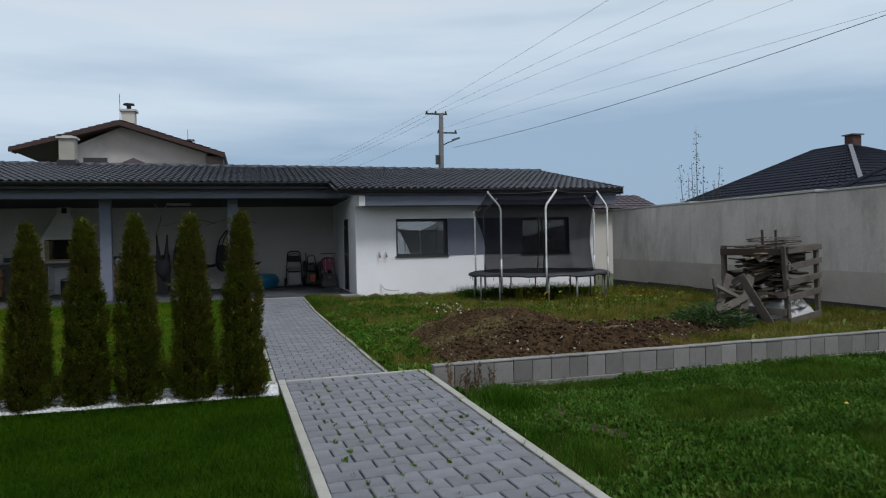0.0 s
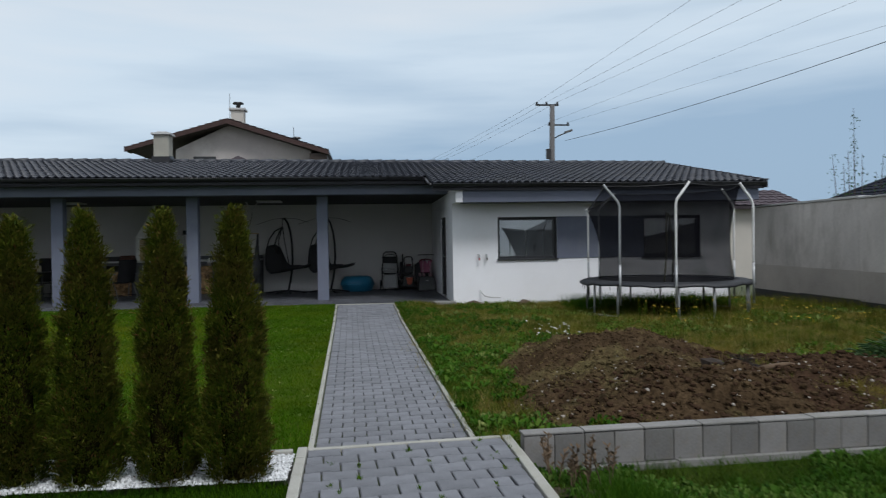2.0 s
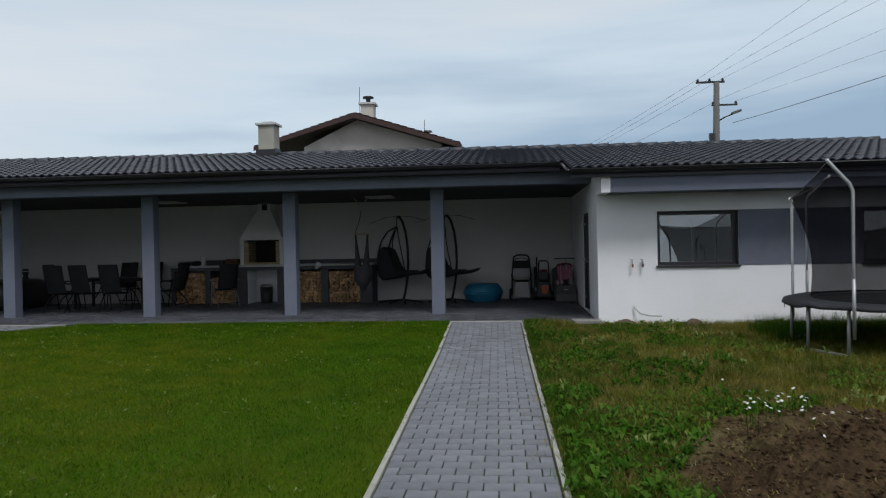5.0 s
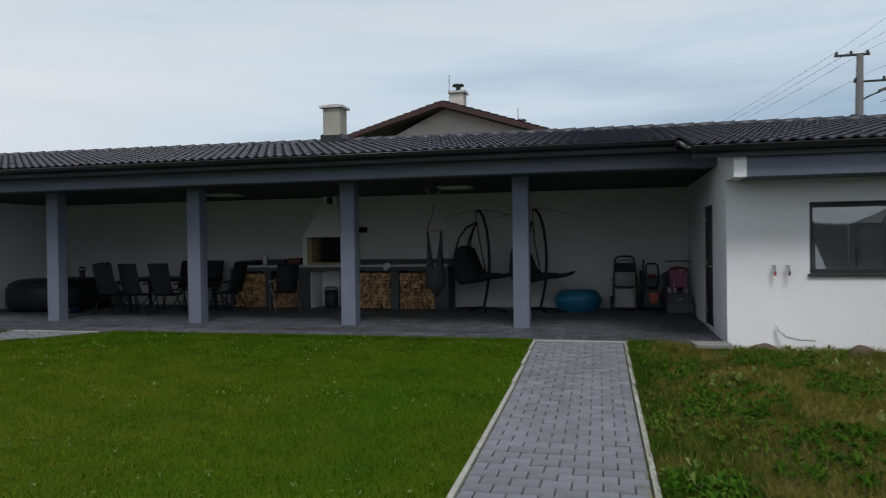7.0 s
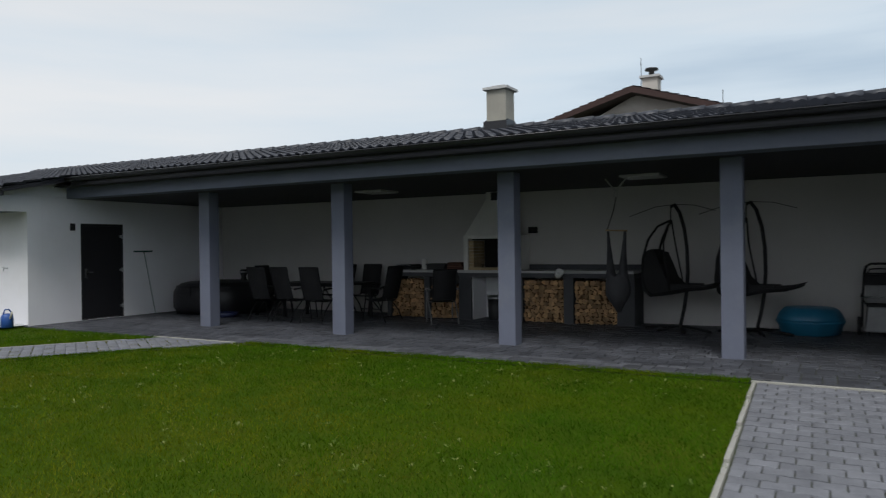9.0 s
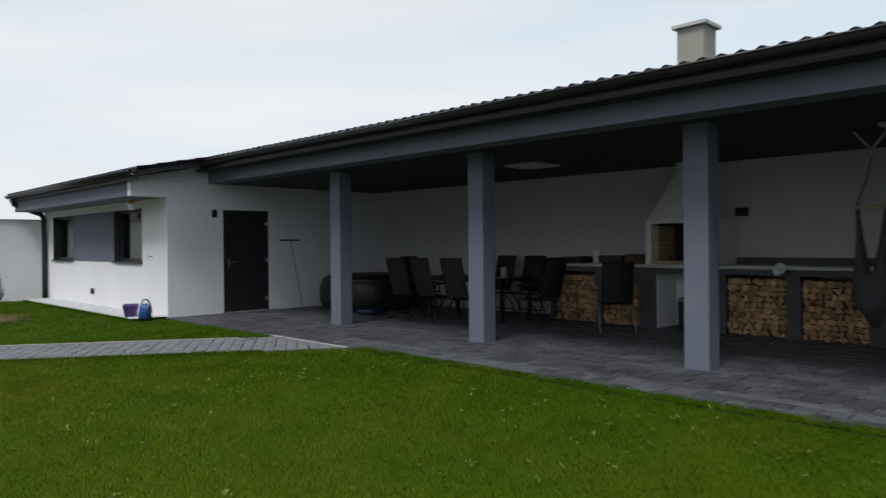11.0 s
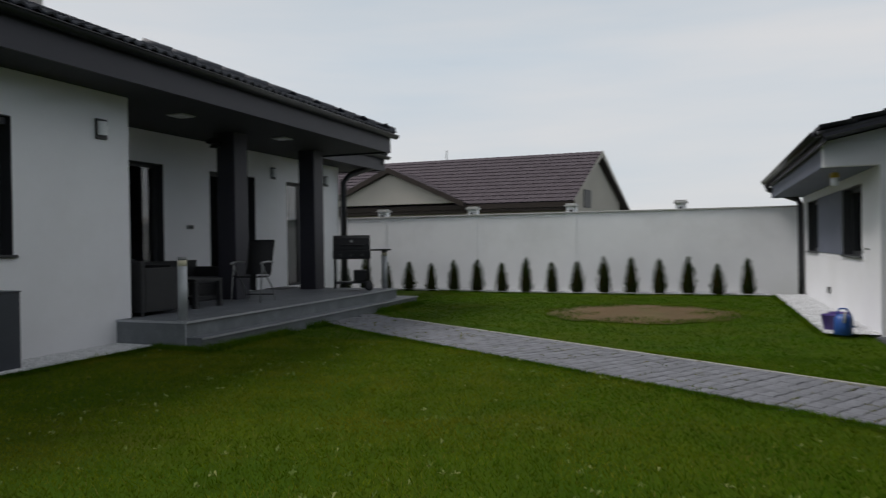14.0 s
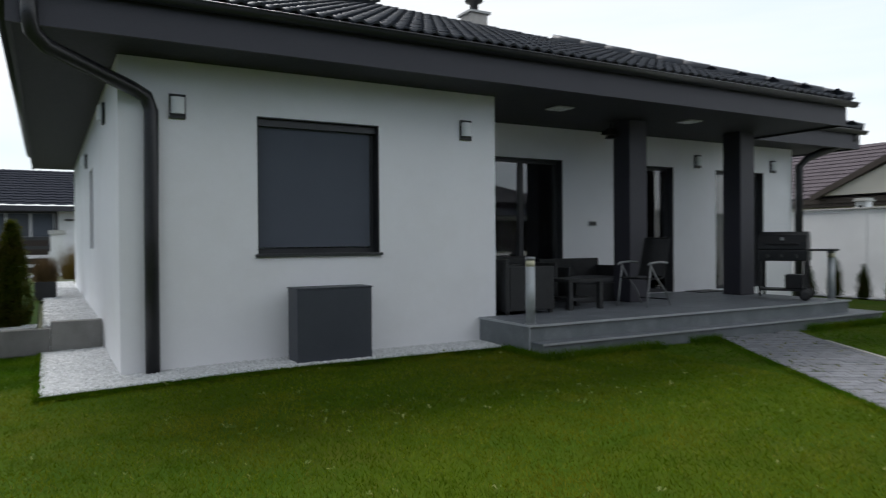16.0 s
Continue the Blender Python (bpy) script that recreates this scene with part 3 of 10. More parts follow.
part("chimney_flashing", Bag().box(-5.04, -4.54, 22.56, 22.628, 3.68, 3.95).box(-5.04, -5.002, 22.628, 23.0, 3.70, 3.98).box(-4.578, -4.54, 22.628, 23.0, 3.70, 3.98), M_GUTTER, chim)


def window(parent, x0, x1, z0, z1, y, out, blind=None, sill=True, mullions=(), deep=0.10, name="window", tilt=0.0):
    """A window in a wall along x whose outer face is at y; out is +1 or -1, the side that it looks to."""
    inn = y - out * deep
    w = 0.065
    fr = Bag()
    lo, hi = min(inn, inn - out * 0.07), max(inn, inn - out * 0.07)
    fr.box(x0, x1, lo, hi, z1 - w, z1).box(x0, x1, lo, hi, z0, z0 + w).box(x0, x0 + w, lo, hi, z0 + w, z1 - w).box(x1 - w, x1, lo, hi, z0 + w, z1 - w)
    for mx in mullions:
        fr.box(mx - 0.045, mx + 0.045, lo, hi, z0 + w, z1 - w)
    win = part(name, Bag().box(x0 + 0.001, x1 - 0.001, min(inn, y - out * 0.003), max(inn, y - out * 0.003), z1 - 0.012, z1 - 0.001).box(x0 + 0.001, x0 + 0.012, min(inn, y - out * 0.003), max(inn, y - out * 0.003), z0, z1 - 0.012).box(x1 - 0.012, x1 - 0.001, min(inn, y - out * 0.003), max(inn, y - out * 0.003), z0, z1 - 0.012), M_DARK_FRAME, parent)
    part("window_frame", fr, M_DARK_FRAME, win, bevel=0.004)
    edges = [x0 + w, *[m for m in mullions], x1 - w]
    for a, b in zip(edges, edges[1:]):
        pane = part("pane", Bag().box(a, b, -0.004, 0.004, (z0 - z1) / 2 + w, (z1 - z0) / 2 - w, pose(0, (lo + hi) / 2, (z0 + z1) / 2, tilt)), M_GLASS, win)
        pane.visible_shadow = False
    # a real blind, or an added dark sheet that paints the room's darkness
    if blind:
        by = inn - out * 0.078
        part("blind", Bag().box(x0, x1, by - 0.004, by + 0.004, blind[0], z1), blind[1], win, "lowered blind, or near-black sheet for the unlit room, behind the pane")
    if sill:
        part("window_sill", Bag().box(x0 - 0.03, x1 + 0.03, min(inn, y + out * 0.04), max(inn, y + out * 0.04), z0 - 0.03, z0 + 0.004), M_DARK_FRAME, win, bevel=0.004)
    return win


M_BLIND = surface("pale_blind_fabric", (0.55, 0.55, 0.53), scale=3, rough=0.9, vary=0.05)
M_SCREEN = surface("grey_screen_blind", (0.075, 0.086, 0.112), scale=2, rough=0.8, vary=0.05, fine=300)
# garage panes get an added near-black sheet that stands for the unlit room
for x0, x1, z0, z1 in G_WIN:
    window(outbuilding, x0, x1, z0, z1, FRONT, -1, blind=(z0, M_UNLIT_ROOM), tilt=-3.2)
for x0, x1, z0, z1 in S_WIN:
    window(outbuilding, x0, x1, z0, z1, FRONT, -1, blind=(1.0, M_BLIND), deep=0.14)
M_DOOR = surface("black_door_panel", (0.020, 0.020, 0.023), scale=2, rough=0.42, vary=0.1)


def side_door(parent, x, face, y0, y1, z1, handle_y, hinge_y):
    """A plain door in a wall along y; face is +1 or -1, the side that it looks to."""
    d = part("door", Bag().box(x - 0.07 if face > 0 else x + 0.03, x - 0.03 if face > 0 else x + 0.07, y0 + 0.05, y1 - 0.05, 0.02, z1 - 0.05), M_DOOR, parent, "black entrance door, shut", bevel=0.006)
    a, b = (x - 0.12, x - 0.01) if face > 0 else (x + 0.01, x + 0.12)
    part("door_frame", Bag().box(a, b, y0, y0 + 0.05, 0, z1).box(a, b, y1 - 0.05, y1, 0, z1).box(a, b, y0 + 0.05, y1 - 0.05, z1 - 0.05, z1), M_DARK_FRAME, d, bevel=0.004)
    hx = x + face * -0.03
    h = Bag().tube([(hx, handle_y, 1.02), (hx + face * 0.055, handle_y, 1.02), (hx + face * 0.06, handle_y + (0.13 if hinge_y > handle_y else -0.13), 1.02)], 0.010, 8)
    h.box(min(hx, hx + face * 0.008), max(hx, hx + face * 0.008), handle_y - 0.02, handle_y + 0.02, 0.90, 1.10)
    part("door_handle", h, M_STEEL, d, "steel lever handle")
    for hz in (0.25, 1.05, 1.80):
        part("hinge", Bag().tube([(hx + face * 0.03, hinge_y, hz - 0.05), (hx + face * 0.03, hinge_y, hz + 0.05)], 0.012, 8).box(min(hx, hx + face * 0.03), max(hx, hx + face * 0.03), hinge_y - 0.05, hinge_y + 0.03, hz - 0.03, hz + 0.03), M_STEEL, d)
    return d


side_door(outbuilding, 2.97, -1, G_DOOR[0], G_DOOR[1], G_DOOR[3], 19.74, 20.58)
side_door(outbuilding, -13.03, 1, S_DOOR[0], S_DOOR[1], S_DOOR[3], 19.44, 20.31)

# ---- the main house ----
HF, HR, HL, HRX, HB = 8.72, 7.0, -5.08, -18.65, -3.5  # front, recessed front, its two ends, its back
house = thing("house", (-11.5, 4.0, 0), "white bungalow with dark hipped roof and a covered terrace", "house")
H_WIN = [(-8.01, -6.51, 1.25, 2.81)]
H_DOORS = [(-12.28, -10.70, 0.37, 2.78), (-15.00, -13.52, 0.37, 2.78), (-17.69, -16.20, 0.37, 2.78)]
SIDE_WIN = [(3.3, 4.3, 1.3, 2.6)]
part("wall", holed(-9.72, HL, -0.3, 3.33, H_WIN, lambda a, b, c, d: (a, b, HF - 0.35, HF, c, d)), M_PLASTER, house, "white plastered front wall with a shuttered window")
part("wall", Bag().box(-9.72, -9.42, HR + 0.002, HF - 0.352, -0.3, 3.33), M_PLASTER, house)
part("wall", holed(HRX, -9.422, -0.3, 3.33, H_DOORS, lambda a, b, c, d: (a, b, HR - 0.35, HR, c, d)), M_PLASTER, house, "white plastered recessed wall with glazed doors")
part("wall", holed(HB, HF - 0.352, -0.3, 3.33, SIDE_WIN, lambda a, b, c, d: (HL - 0.35, HL, a, b, c, d)), M_PLASTER, house, "white plastered side wall")
part("wall", Bag().box(HRX, HRX + 0.35, HB, HR - 0.352, -0.3, 3.33), M_PLASTER, house)
part("wall", Bag().box(HRX, HL, HB - 0.35, HB - 0.002, -0.3, 3.33), M_PLASTER, house)
# house room ceilings and floors, blackened to paint the unlit inside
part("ceiling", Bag().box(HRX + 0.35, HL - 0.35, HB, HR - 0.35, 2.95, 3.0), M_UNLIT_ROOM, house)
part("ceiling", Bag().box(-9.42, HL - 0.35, HR - 0.348, HF - 0.35, 2.95, 3.0), M_UNLIT_ROOM, house)
part("floor_slab", Bag().box(HRX + 0.35, HL - 0.35, HB, HR - 0.35, 0.30, 0.36), M_UNLIT_ROOM, house)
part("floor_slab", Bag().box(-9.42, HL - 0.35, HR - 0.348, HF - 0.35, 0.30, 0.36), M_UNLIT_ROOM, house)
EX0, EX1, EX2, EYF, EYR, EYB = -19.75, -16.35, -4.14, 9.65, 7.90, -4.4
soffit = Bag().box(EX1, EX2, EYB, EYF - 0.12, 3.334, 3.37).box(EX0, EX1, EYB, EYR - 0.1, 3.334, 3.37)
part("soffit", soffit, M_SOFFIT, house, "dark grey boarded eaves")
for x0, x1, y0, y1 in ((EX1, EX2, EYF - 0.12, EYF - 0.08), (EX1, EX1 + 0.04, EYR - 0.1, EYF - 0.123), (EX0, EX1 - 0.003, EYR - 0.10, EYR - 0.06), (EX2 - 0.04, EX2, EYB, EYF - 0.123), (EX0, EX0 + 0.04, EYB, EYR - 0.103)):
    part("fascia_board", Bag().box(x0, x1, y0, y1, 3.30, 3.66), M_FASCIA, house, "anthracite fascia")
HZ, HT = 3.70, 0.40


def house_z(x, y):
    a = min(EYF - y, x - EX1, EX2 - x, y - EYB)
    b = min(EYR - y, x - EX0, EX2 - x, y - EYB)
    return HZ + HT * max(a, b)


hr = Bag().sheet(sorted(set(spread(EX0, EX2, 0.35) + [EX1])), sorted(set(spread(EYB, EYF, 0.35) + [EYR])), lambda x, y: max(house_z(x, y), HZ - 0.35))
hr.f = [q for q in hr.f if min(hr.v[i][2] for i in q) >= HZ - 0.01]
h_roof = part("roof", hr, M_FASCIA, house, "dark hipped tile roof")
frames = []
hs = math.degrees(math.atan(HT))
course = TILE_L * 0.9125 * math.cos(radians(hs))


def slope_tiles(turn, origin, width, ok):
    """Tiles on a slope that rises along its own y, turned about z."""
    base = Matrix.Translation(origin) @ Matrix.Rotation(radians(turn), 4, "Z")
    for j in range(21):
        for i in range(int(width / TILE_W) + 1):
            p = base @ Vector((i * TILE_W, j * course, 0))
            mid = base @ Vector(((i + 0.5) * TILE_W, (j + 0.5) * course, 0))
            d = j * course
            if ok(mid.x, mid.y, HZ + HT * (d + course / 2)):
                frames.append(Matrix.Translation((p.x, p.y, HZ + HT * d)) @ Matrix.Rotation(radians(turn), 4, "Z") @ Matrix.Rotation(radians(hs), 4, "X") @ pose(0, 0, random.uniform(-0.002, 0.003), 0, random.uniform(-0.4, 0.4), random.uniform(-0.3, 0.3)))


on = lambda x, y, z: abs(house_z(x, y) - z) < 0.075
slope_tiles(180, (EX2, EYF + 0.03, 0), EX2 - EX1, on)
slope_tiles(180, (EX1, EYR + 0.03, 0), EX1 - EX0, on)
slope_tiles(90, (EX2 + 0.03, EYB, 0), EYF - EYB, on)
slope_tiles(-90, (EX1 - 0.03, EYF, 0), EYF - EYR, lambda x, y, z: on(x, y, z) and y > EYR - 1.5)
slope_tiles(-90, (EX0 - 0.03, EYR, 0), EYR - EYB, on)
tile_field(h_roof, frames, lambda m: m.translation.y > 8.6 and -14 < m.translation.x < EX2, "dark double-wave roof tiles")
for (x, y), (dx, dy) in (((EX1, EYF), (1, -1)), ((EX2, EYF), (-1, -1)), ((EX0, EYR), (1, -1))):
    for k in range(11):
        s0, s1 = 0.32 * k, 0.32 * k + 0.36
        part("ridge_tile", Bag().tube([(x + dx * s0, y + dy * s0, HZ + HT * s0 + 0.045), (x + dx * s1, y + dy * s1, HZ + HT * s1 + 0.055)], [0.11, 0.09], 10), M_TILE, h_roof, smooth=True)
part("gutter", gutter_bag((EX1 - 0.12, EYF, HZ - 0.02), (EX2 + 0.1, EYF, HZ - 0.02), 0.075), M_GUTTER, house, "black half-round gutter", smooth=True)
part("gutter", gutter_bag((EX0 - 0.1, EYR, HZ - 0.02), (EX1 + 0.2, EYR, HZ - 0.02), 0.075), M_GUTTER, house, "black half-round gutter", smooth=True)
part("gutter", gutter_bag((EX2 + 0.04, EYB, HZ - 0.02), (EX2 + 0.04, EYF, HZ - 0.02), 0.075), M_GUTTER, house, "black half-round gutter", smooth=True)
part("downpipe", Bag().tube([(-4.32, 9.64, 3.62), (-4.32, 9.63, 3.36), (-4.34, 9.58, 3.24), (-4.44, 9.48, 3.15), (-5.20, 8.90, 2.96), (-5.34, 8.83, 2.90), (-5.39, 8.82, 2.76), (-5.38, 8.81, 1.5), (-5.38, 8.81, 0.0)], 0.072, 12), M_GUTTER, house, "black round downpipe", smooth=True)
part("downpipe", Bag().tube([(-19.60, 7.84, 3.64), (-19.58, 7.80, 3.50), (-18.90, 7.22, 3.15), (-18.75, 7.10, 2.95), (-18.75, 7.09, 0.0)], 0.084, 10), M_GUTTER, house, "black round downpipe", smooth=True)
for px in (-12.85, -15.55):
    part("pillar", Bag().box(px - 0.19, px + 0.19, 7.85, 8.23, 0.37, 3.334), M_FASCIA, house, "anthracite square porch pillar", bevel=0.01)
hw = window(house, *H_WIN[0], HF, 1, deep=0.16)
part("screen_blind", Bag().box(-7.93, -6.53, HF - 0.125, HF - 0.12, 1.33, 2.72), M_SCREEN, hw, "lowered grey outer screen")
part("screen_box", Bag().box(-7.99, -6.53, HF - 0.15, HF - 0.06, 2.715, 2.795), M_DARK_FRAME, hw)
for x0, x1, z0, z1 in H_DOORS:
    window(house, x0, x1, z0, z1, HR, 1, sill=False, mullions=((x0 + x1) / 2,), deep=0.14, name="glazed_door")
sw = Bag().box(HL - 0.2, HL - 0.14, 3.3, 4.3, 1.3, 2.6)
part("window", sw, M_DARK_FRAME, house)
chim = part("chimney", Bag().box(-13.53, -13.07, 2.27, 2.73, 5.5, 6.70), M_CONCRETE, house, "grey chimney with a metal cowl", bevel=0.01)
part("chimney_cap", Bag().box(-13.59, -13.01, 2.21, 2.79, 6.70, 6.75), M_CAP, chim)
part("cowl", Bag().lathe([(0.10, 0), (0.10, 0.25), (0.20, 0.27), (0.22, 0.30), (0.05, 0.36)], 14, (-13.30, 2.50, 6.75)), M_DARK_FRAME, chim, smooth=True)

# the raised terrace and its step
deck = thing("terrace_deck", (-12.6, 8.6, 0), "raised grey tiled terrace with one long step", "terrace", kind="structure")
part("deck_body", Bag().box(-15.95, -9.72, HR + 0.003, 9.84, -0.1, 0.345).box(-9.72, -9.46, HF + 0.003, 9.84, -0.1, 0.345), M_DECK_FACE, deck)
for i in range(10):
    for j in range(5):
        x0, y0 = -15.98 + i * 0.6525, HR + 0.004 + j * 0.572
        if x0 + 0.62 > -9.72 and y0 < HF:
            y0b = max(y0, HF + 0.004)
            if y0b >= y0 + 0.565:
                continue
            part("tile", Bag().box(x0, x0 + 0.648, y0b, y0 + 0.566, 0.345, 0.37), M_DECK, deck)
        else:
            part("tile", Bag().box(x0, x0 + 0.648, y0, y0 + 0.566, 0.345, 0.37), M_DECK, deck)
part("step", Bag().box(-16.52, -9.49, 9.845, 10.06, -0.1, 0.145), M_DECK_FACE, deck, bevel=0.004)
part("step_tread", Bag().box(-16.54, -9.48, 9.843, 10.08, 0.146, 0.17), M_DECK, deck, bevel=0.004)
part("step", Bag().box(-16.52, -15.955, HR + 0.3, 9.843, -0.1, 0.145), M_DECK_FACE, deck)
part("step_tread", Bag().box(-16.54, -15.955, HR + 0.3, 9.84, 0.146, 0.17), M_DECK, deck, bevel=0.004)
M_TRIM = surface("satin_aluminium_trim", (0.44, 0.46, 0.49), scale=6, rough=0.45, metal=0.3, vary=0.08)
for x0, x1, y0, y1, z0, z1 in ((-15.985, -9.455, 9.858, 9.870, 0.346, 0.374), (-9.458, -9.446, HF + 0.003, 9.870, 0.346, 0.374), (-16.545, -9.470, 10.081, 10.092, 0.148, 0.174), (-9.459, -9.448, 9.842, 9.853, -0.02, 0.345)):
    part("edge_trim", Bag().box(x0, x1, y0, y1, z0, z1), M_TRIM, deck, "pale metal edge trim")

# ---- boundary walls ----
fence = thing("garden_wall", (-21.0, 6.0, 0), "tall white rendered garden wall with capped posts", "wall", kind="structure")
M_FENCE = surface("white_rendered_wall", (0.85, 0.86, 0.875), (0.79, 0.80, 0.815), scale=0.8, rough=0.9, bump=0.25, fine=80, vary=0.04, stain=(0.58, 0.58, 0.57), stain_scale=0.5, stain_amount=0.3)
part("wall", Bag().box(-21.14, -20.94, -14.0, 18.2, -0.3, 2.06), M_FENCE, fence)
part("coping", Bag().box(-21.18, -20.90, -14.0, 18.2, 2.06, 2.10), M_CAP, fence, bevel=0.008)
for k in range(8):
    y = 15.44 - 2.75 * k
    p = part("post", Bag().box(-21.17, -20.93, y - 0.13, y + 0.13, -0.2, 2.24), M_FENCE, fence, bevel=0.006)
    part("post_cap", Bag().box(-21.22, -20.88, y - 0.17, y + 0.17, 2.24, 2.28).prism([(-21.2, y - 0.14), (-20.9, y - 0.14), (-20.9, y + 0.14), (-21.2, y + 0.14)], 2.28, 2.32), M_CAP, p, bevel=0.006)
    part("post_lamp", Bag().box(-20.928, -20.905, y - 0.03, y + 0.03, 2.06, 2.15), M_BLACK_PLASTIC, p)

cw = thing("concrete_wall", (10.3, 8.0, 0), "weathered raw concrete boundary wall with pale coping", "wall", kind="structure")


M_CONCRETE_LOW = surface("lower_raw_concrete", (0.50, 0.455, 0.415), (0.39, 0.355, 0.325), scale=0.8, rough=0.92, bump=0.35, fine=45, vary=0.14, stain=(0.28, 0.25, 0.22), stain_scale=1.0, stain_amount=0.6, spec=0.2)
M_DAMP = surface("bitumen_strip", (0.030, 0.030, 0.034), (0.05, 0.048, 0.046), scale=4, rough=0.85, vary=0.25)
rcw = random.Random(8)


def cw_x(y):
    return 10.24 + (y - 14.0) * 0.045


for k in range(8):
    y0, y1 = 18.25 - 2.0 * k, 18.25 - 2.0 * (k + 1)
    a, b = cw_x(y0), cw_x(y1)
    quad = [(a, y0 - 0.004), (b, y1 + 0.004), (b + 0.2, y1 + 0.004), (a + 0.2, y0 - 0.004)][::-1]
    part("wall_panel", Bag().prism([(x - 0.004 * (x < a + 0.1), y) for x, y in quad], -0.5, 0.74 - 0.012 * k), M_CONCRETE_LOW, cw)
    cuts = [0.0, *sorted(rcw.uniform(0.25, 0.75) for _ in range(1)), 1.0]
    for c0, c1 in zip(cuts, cuts[1:]):
        p0, p1 = a + (b - a) * c0, a + (b - a) * c1
        q0, q1 = y0 - 0.004 + (y1 - y0 + 0.008) * c0, y0 - 0.004 + (y1 - y0 + 0.008) * c1
        out = rcw.uniform(0.0, 0.003)
        part("wall_panel", Bag().prism([(p0 - out, q0), (p1 - out, q1), (p1 + 0.2, q1), (p0 + 0.2, q0)][::-1], 0.741 - 0.012 * k, 2.11 - 0.013 * k + 0.004 * (k % 3)), M_CONCRETE, cw)
    part("damp_strip", Bag().prism([(a - 0.010, y0 - 0.004), (b - 0.010, y1 + 0.004), (b - 0.0045, y1 + 0.004), (a - 0.0045, y0 - 0.004)][::-1], -0.3, 0.15 + 0.02 * (k % 2)), M_DAMP, cw, "dark sealed foot of the wall")
    part("coping", Bag().prism([(a - 0.03, y0 - 0.002), (b - 0.03, y1 + 0.002), (b + 0.23, y1 + 0.002), (a + 0.23, y0 - 0.002)][::-1], 2.12 - 0.013 * k, 2.155 - 0.013 * k + 0.010 * (k % 2)), M_CAP, cw, bevel=0.006)


# ---- things under the pergola ----
M_STONE_TOP = surface("pale_stone_worktop", (0.50, 0.50, 0.50), (0.42, 0.42, 0.425), scale=5, rough=0.4, vary=0.1)
M_DARK_STONE = surface("dark_counter_render", (0.075, 0.078, 0.088), (0.06, 0.062, 0.07), scale=2, rough=0.7, bump=0.15, vary=0.1)
M_WOOD_END = surface("split_firewood", (0.62, 0.40, 0.21), (0.38, 0.22, 0.10), scale=14, rough=0.85, bump=0.5, fine=80, vary=0.35, each=0.45, stain=(0.12, 0.075, 0.045), stain_scale=9, stain_amount=0.7)
M_BRICK = surface("yellow_firebrick", (0.42, 0.33, 0.20), (0.34, 0.26, 0.15), scale=6, rough=0.9, bump=0.3, vary=0.15, each=0.15)
M_SOOT = surface("sooty_firebox", (0.022, 0.020, 0.019), scale=4, rough=0.95, vary=0.2)
M_BLACK_METAL = surface("black_coated_steel", (0.012, 0.012, 0.014), scale=6, rough=0.5, vary=0.1, spec=0.3)
M_SLING = surface("black_sling_fabric", (0.012, 0.012, 0.014), (0.018, 0.018, 0.020), scale=4, rough=0.8, bump=0.2, fine=260, vary=0.15)
M_GREY_CLOTH = surface("dark_grey_cloth", (0.045, 0.045, 0.050), (0.06, 0.06, 0.066), scale=5, rough=0.95, bump=0.3, fine=180, vary=0.15)
M_SPA = surface("black_spa_vinyl", (0.020, 0.020, 0.023), scale=3, rough=0.45, bump=0.1, fine=30, vary=0.12)

counter_x = [(-7.40, -5.56), (-4.36, -2.10)]
for x0, x1 in counter_x:
    c = thing("outdoor_counter", ((x0 + x1) / 2, 22.95, 0), "dark rendered outdoor counter with log bays under it", "counter", group="counter units")
    right = x0 > -5
    posts = [(x0, x0 + 0.10), (x0 + 0.92, x0 + 1.06), (x1 - 0.10, x1)] if not right else [(x0, x0 + 0.10), (-3.43, -3.24), (-2.42, x1)]
    for a, b in posts:
        part("upright", Bag().box(a, b, 22.60, 23.29, 0, 0.86), M_DARK_STONE, c, bevel=0.006)
    part("lintel", Bag().box(x0, x1, 22.58, 23.29, 0.862, 0.945), M_DARK_STONE, c, bevel=0.006)
    part("worktop", Bag().box(x0 - 0.02, x1 + 0.0, 22.55, 23.29, 0.947, 0.995), M_STONE_TOP, c, "pale stone worktop", bevel=0.006)
    part("upstand", Bag().box(x0, x1, 23.22, 23.296, 0.997, 1.10), M_DARK_STONE, c)
rw = random.Random(11)


def firewood(x0, x1, z1):
    """A stack of split logs that fills a bay, each log an irregular wedge seen on its end."""
    t = thing("firewood_stack", ((x0 + x1) / 2, 22.9, 0), "stacked split firewood logs under the counter", "firewood", group="firewood stacks")
    z = 0.0
    row = 0
    while z < z1 - 0.05:
        h = rw.uniform(0.07, 0.10)
        x = x0 + (0.0 if row % 2 == 0 else -0.03)
        while x < x1 - 0.03:
            w = rw.uniform(0.07, 0.14)
            a, b = max(x, x0) + 0.003, min(x + w, x1) - 0.003
            if b - a > 0.03:
                n = rw.choice((3, 4, 4, 5))
                cx, cz = (a + b) / 2, z + h / 2
                base = rw.uniform(0, math.tau)
                pts = []
                for k in range(n):
                    ang = base + k * math.tau / n + rw.uniform(-0.25, 0.25)
                    pts.append((cx + 0.62 * (b - a) * math.cos(ang), max(cz + 0.66 * h * math.sin(ang), 0.002)))
                y0 = 22.64 + rw.uniform(-0.03, 0.04)
                bag = Bag().add([(px, y0, pz) for px, pz in pts] + [(px, 22.98, pz) for px, pz in pts], [tuple(range(n)), tuple(range(n, 2 * n))[::-1]] + [(i + n, (i + 1) % n + n, (i + 1) % n, i) for i in range(n)])
                part("log", bag, M_WOOD_END, t)
            x += w * 0.97
        z += h * 0.93
        row += 1


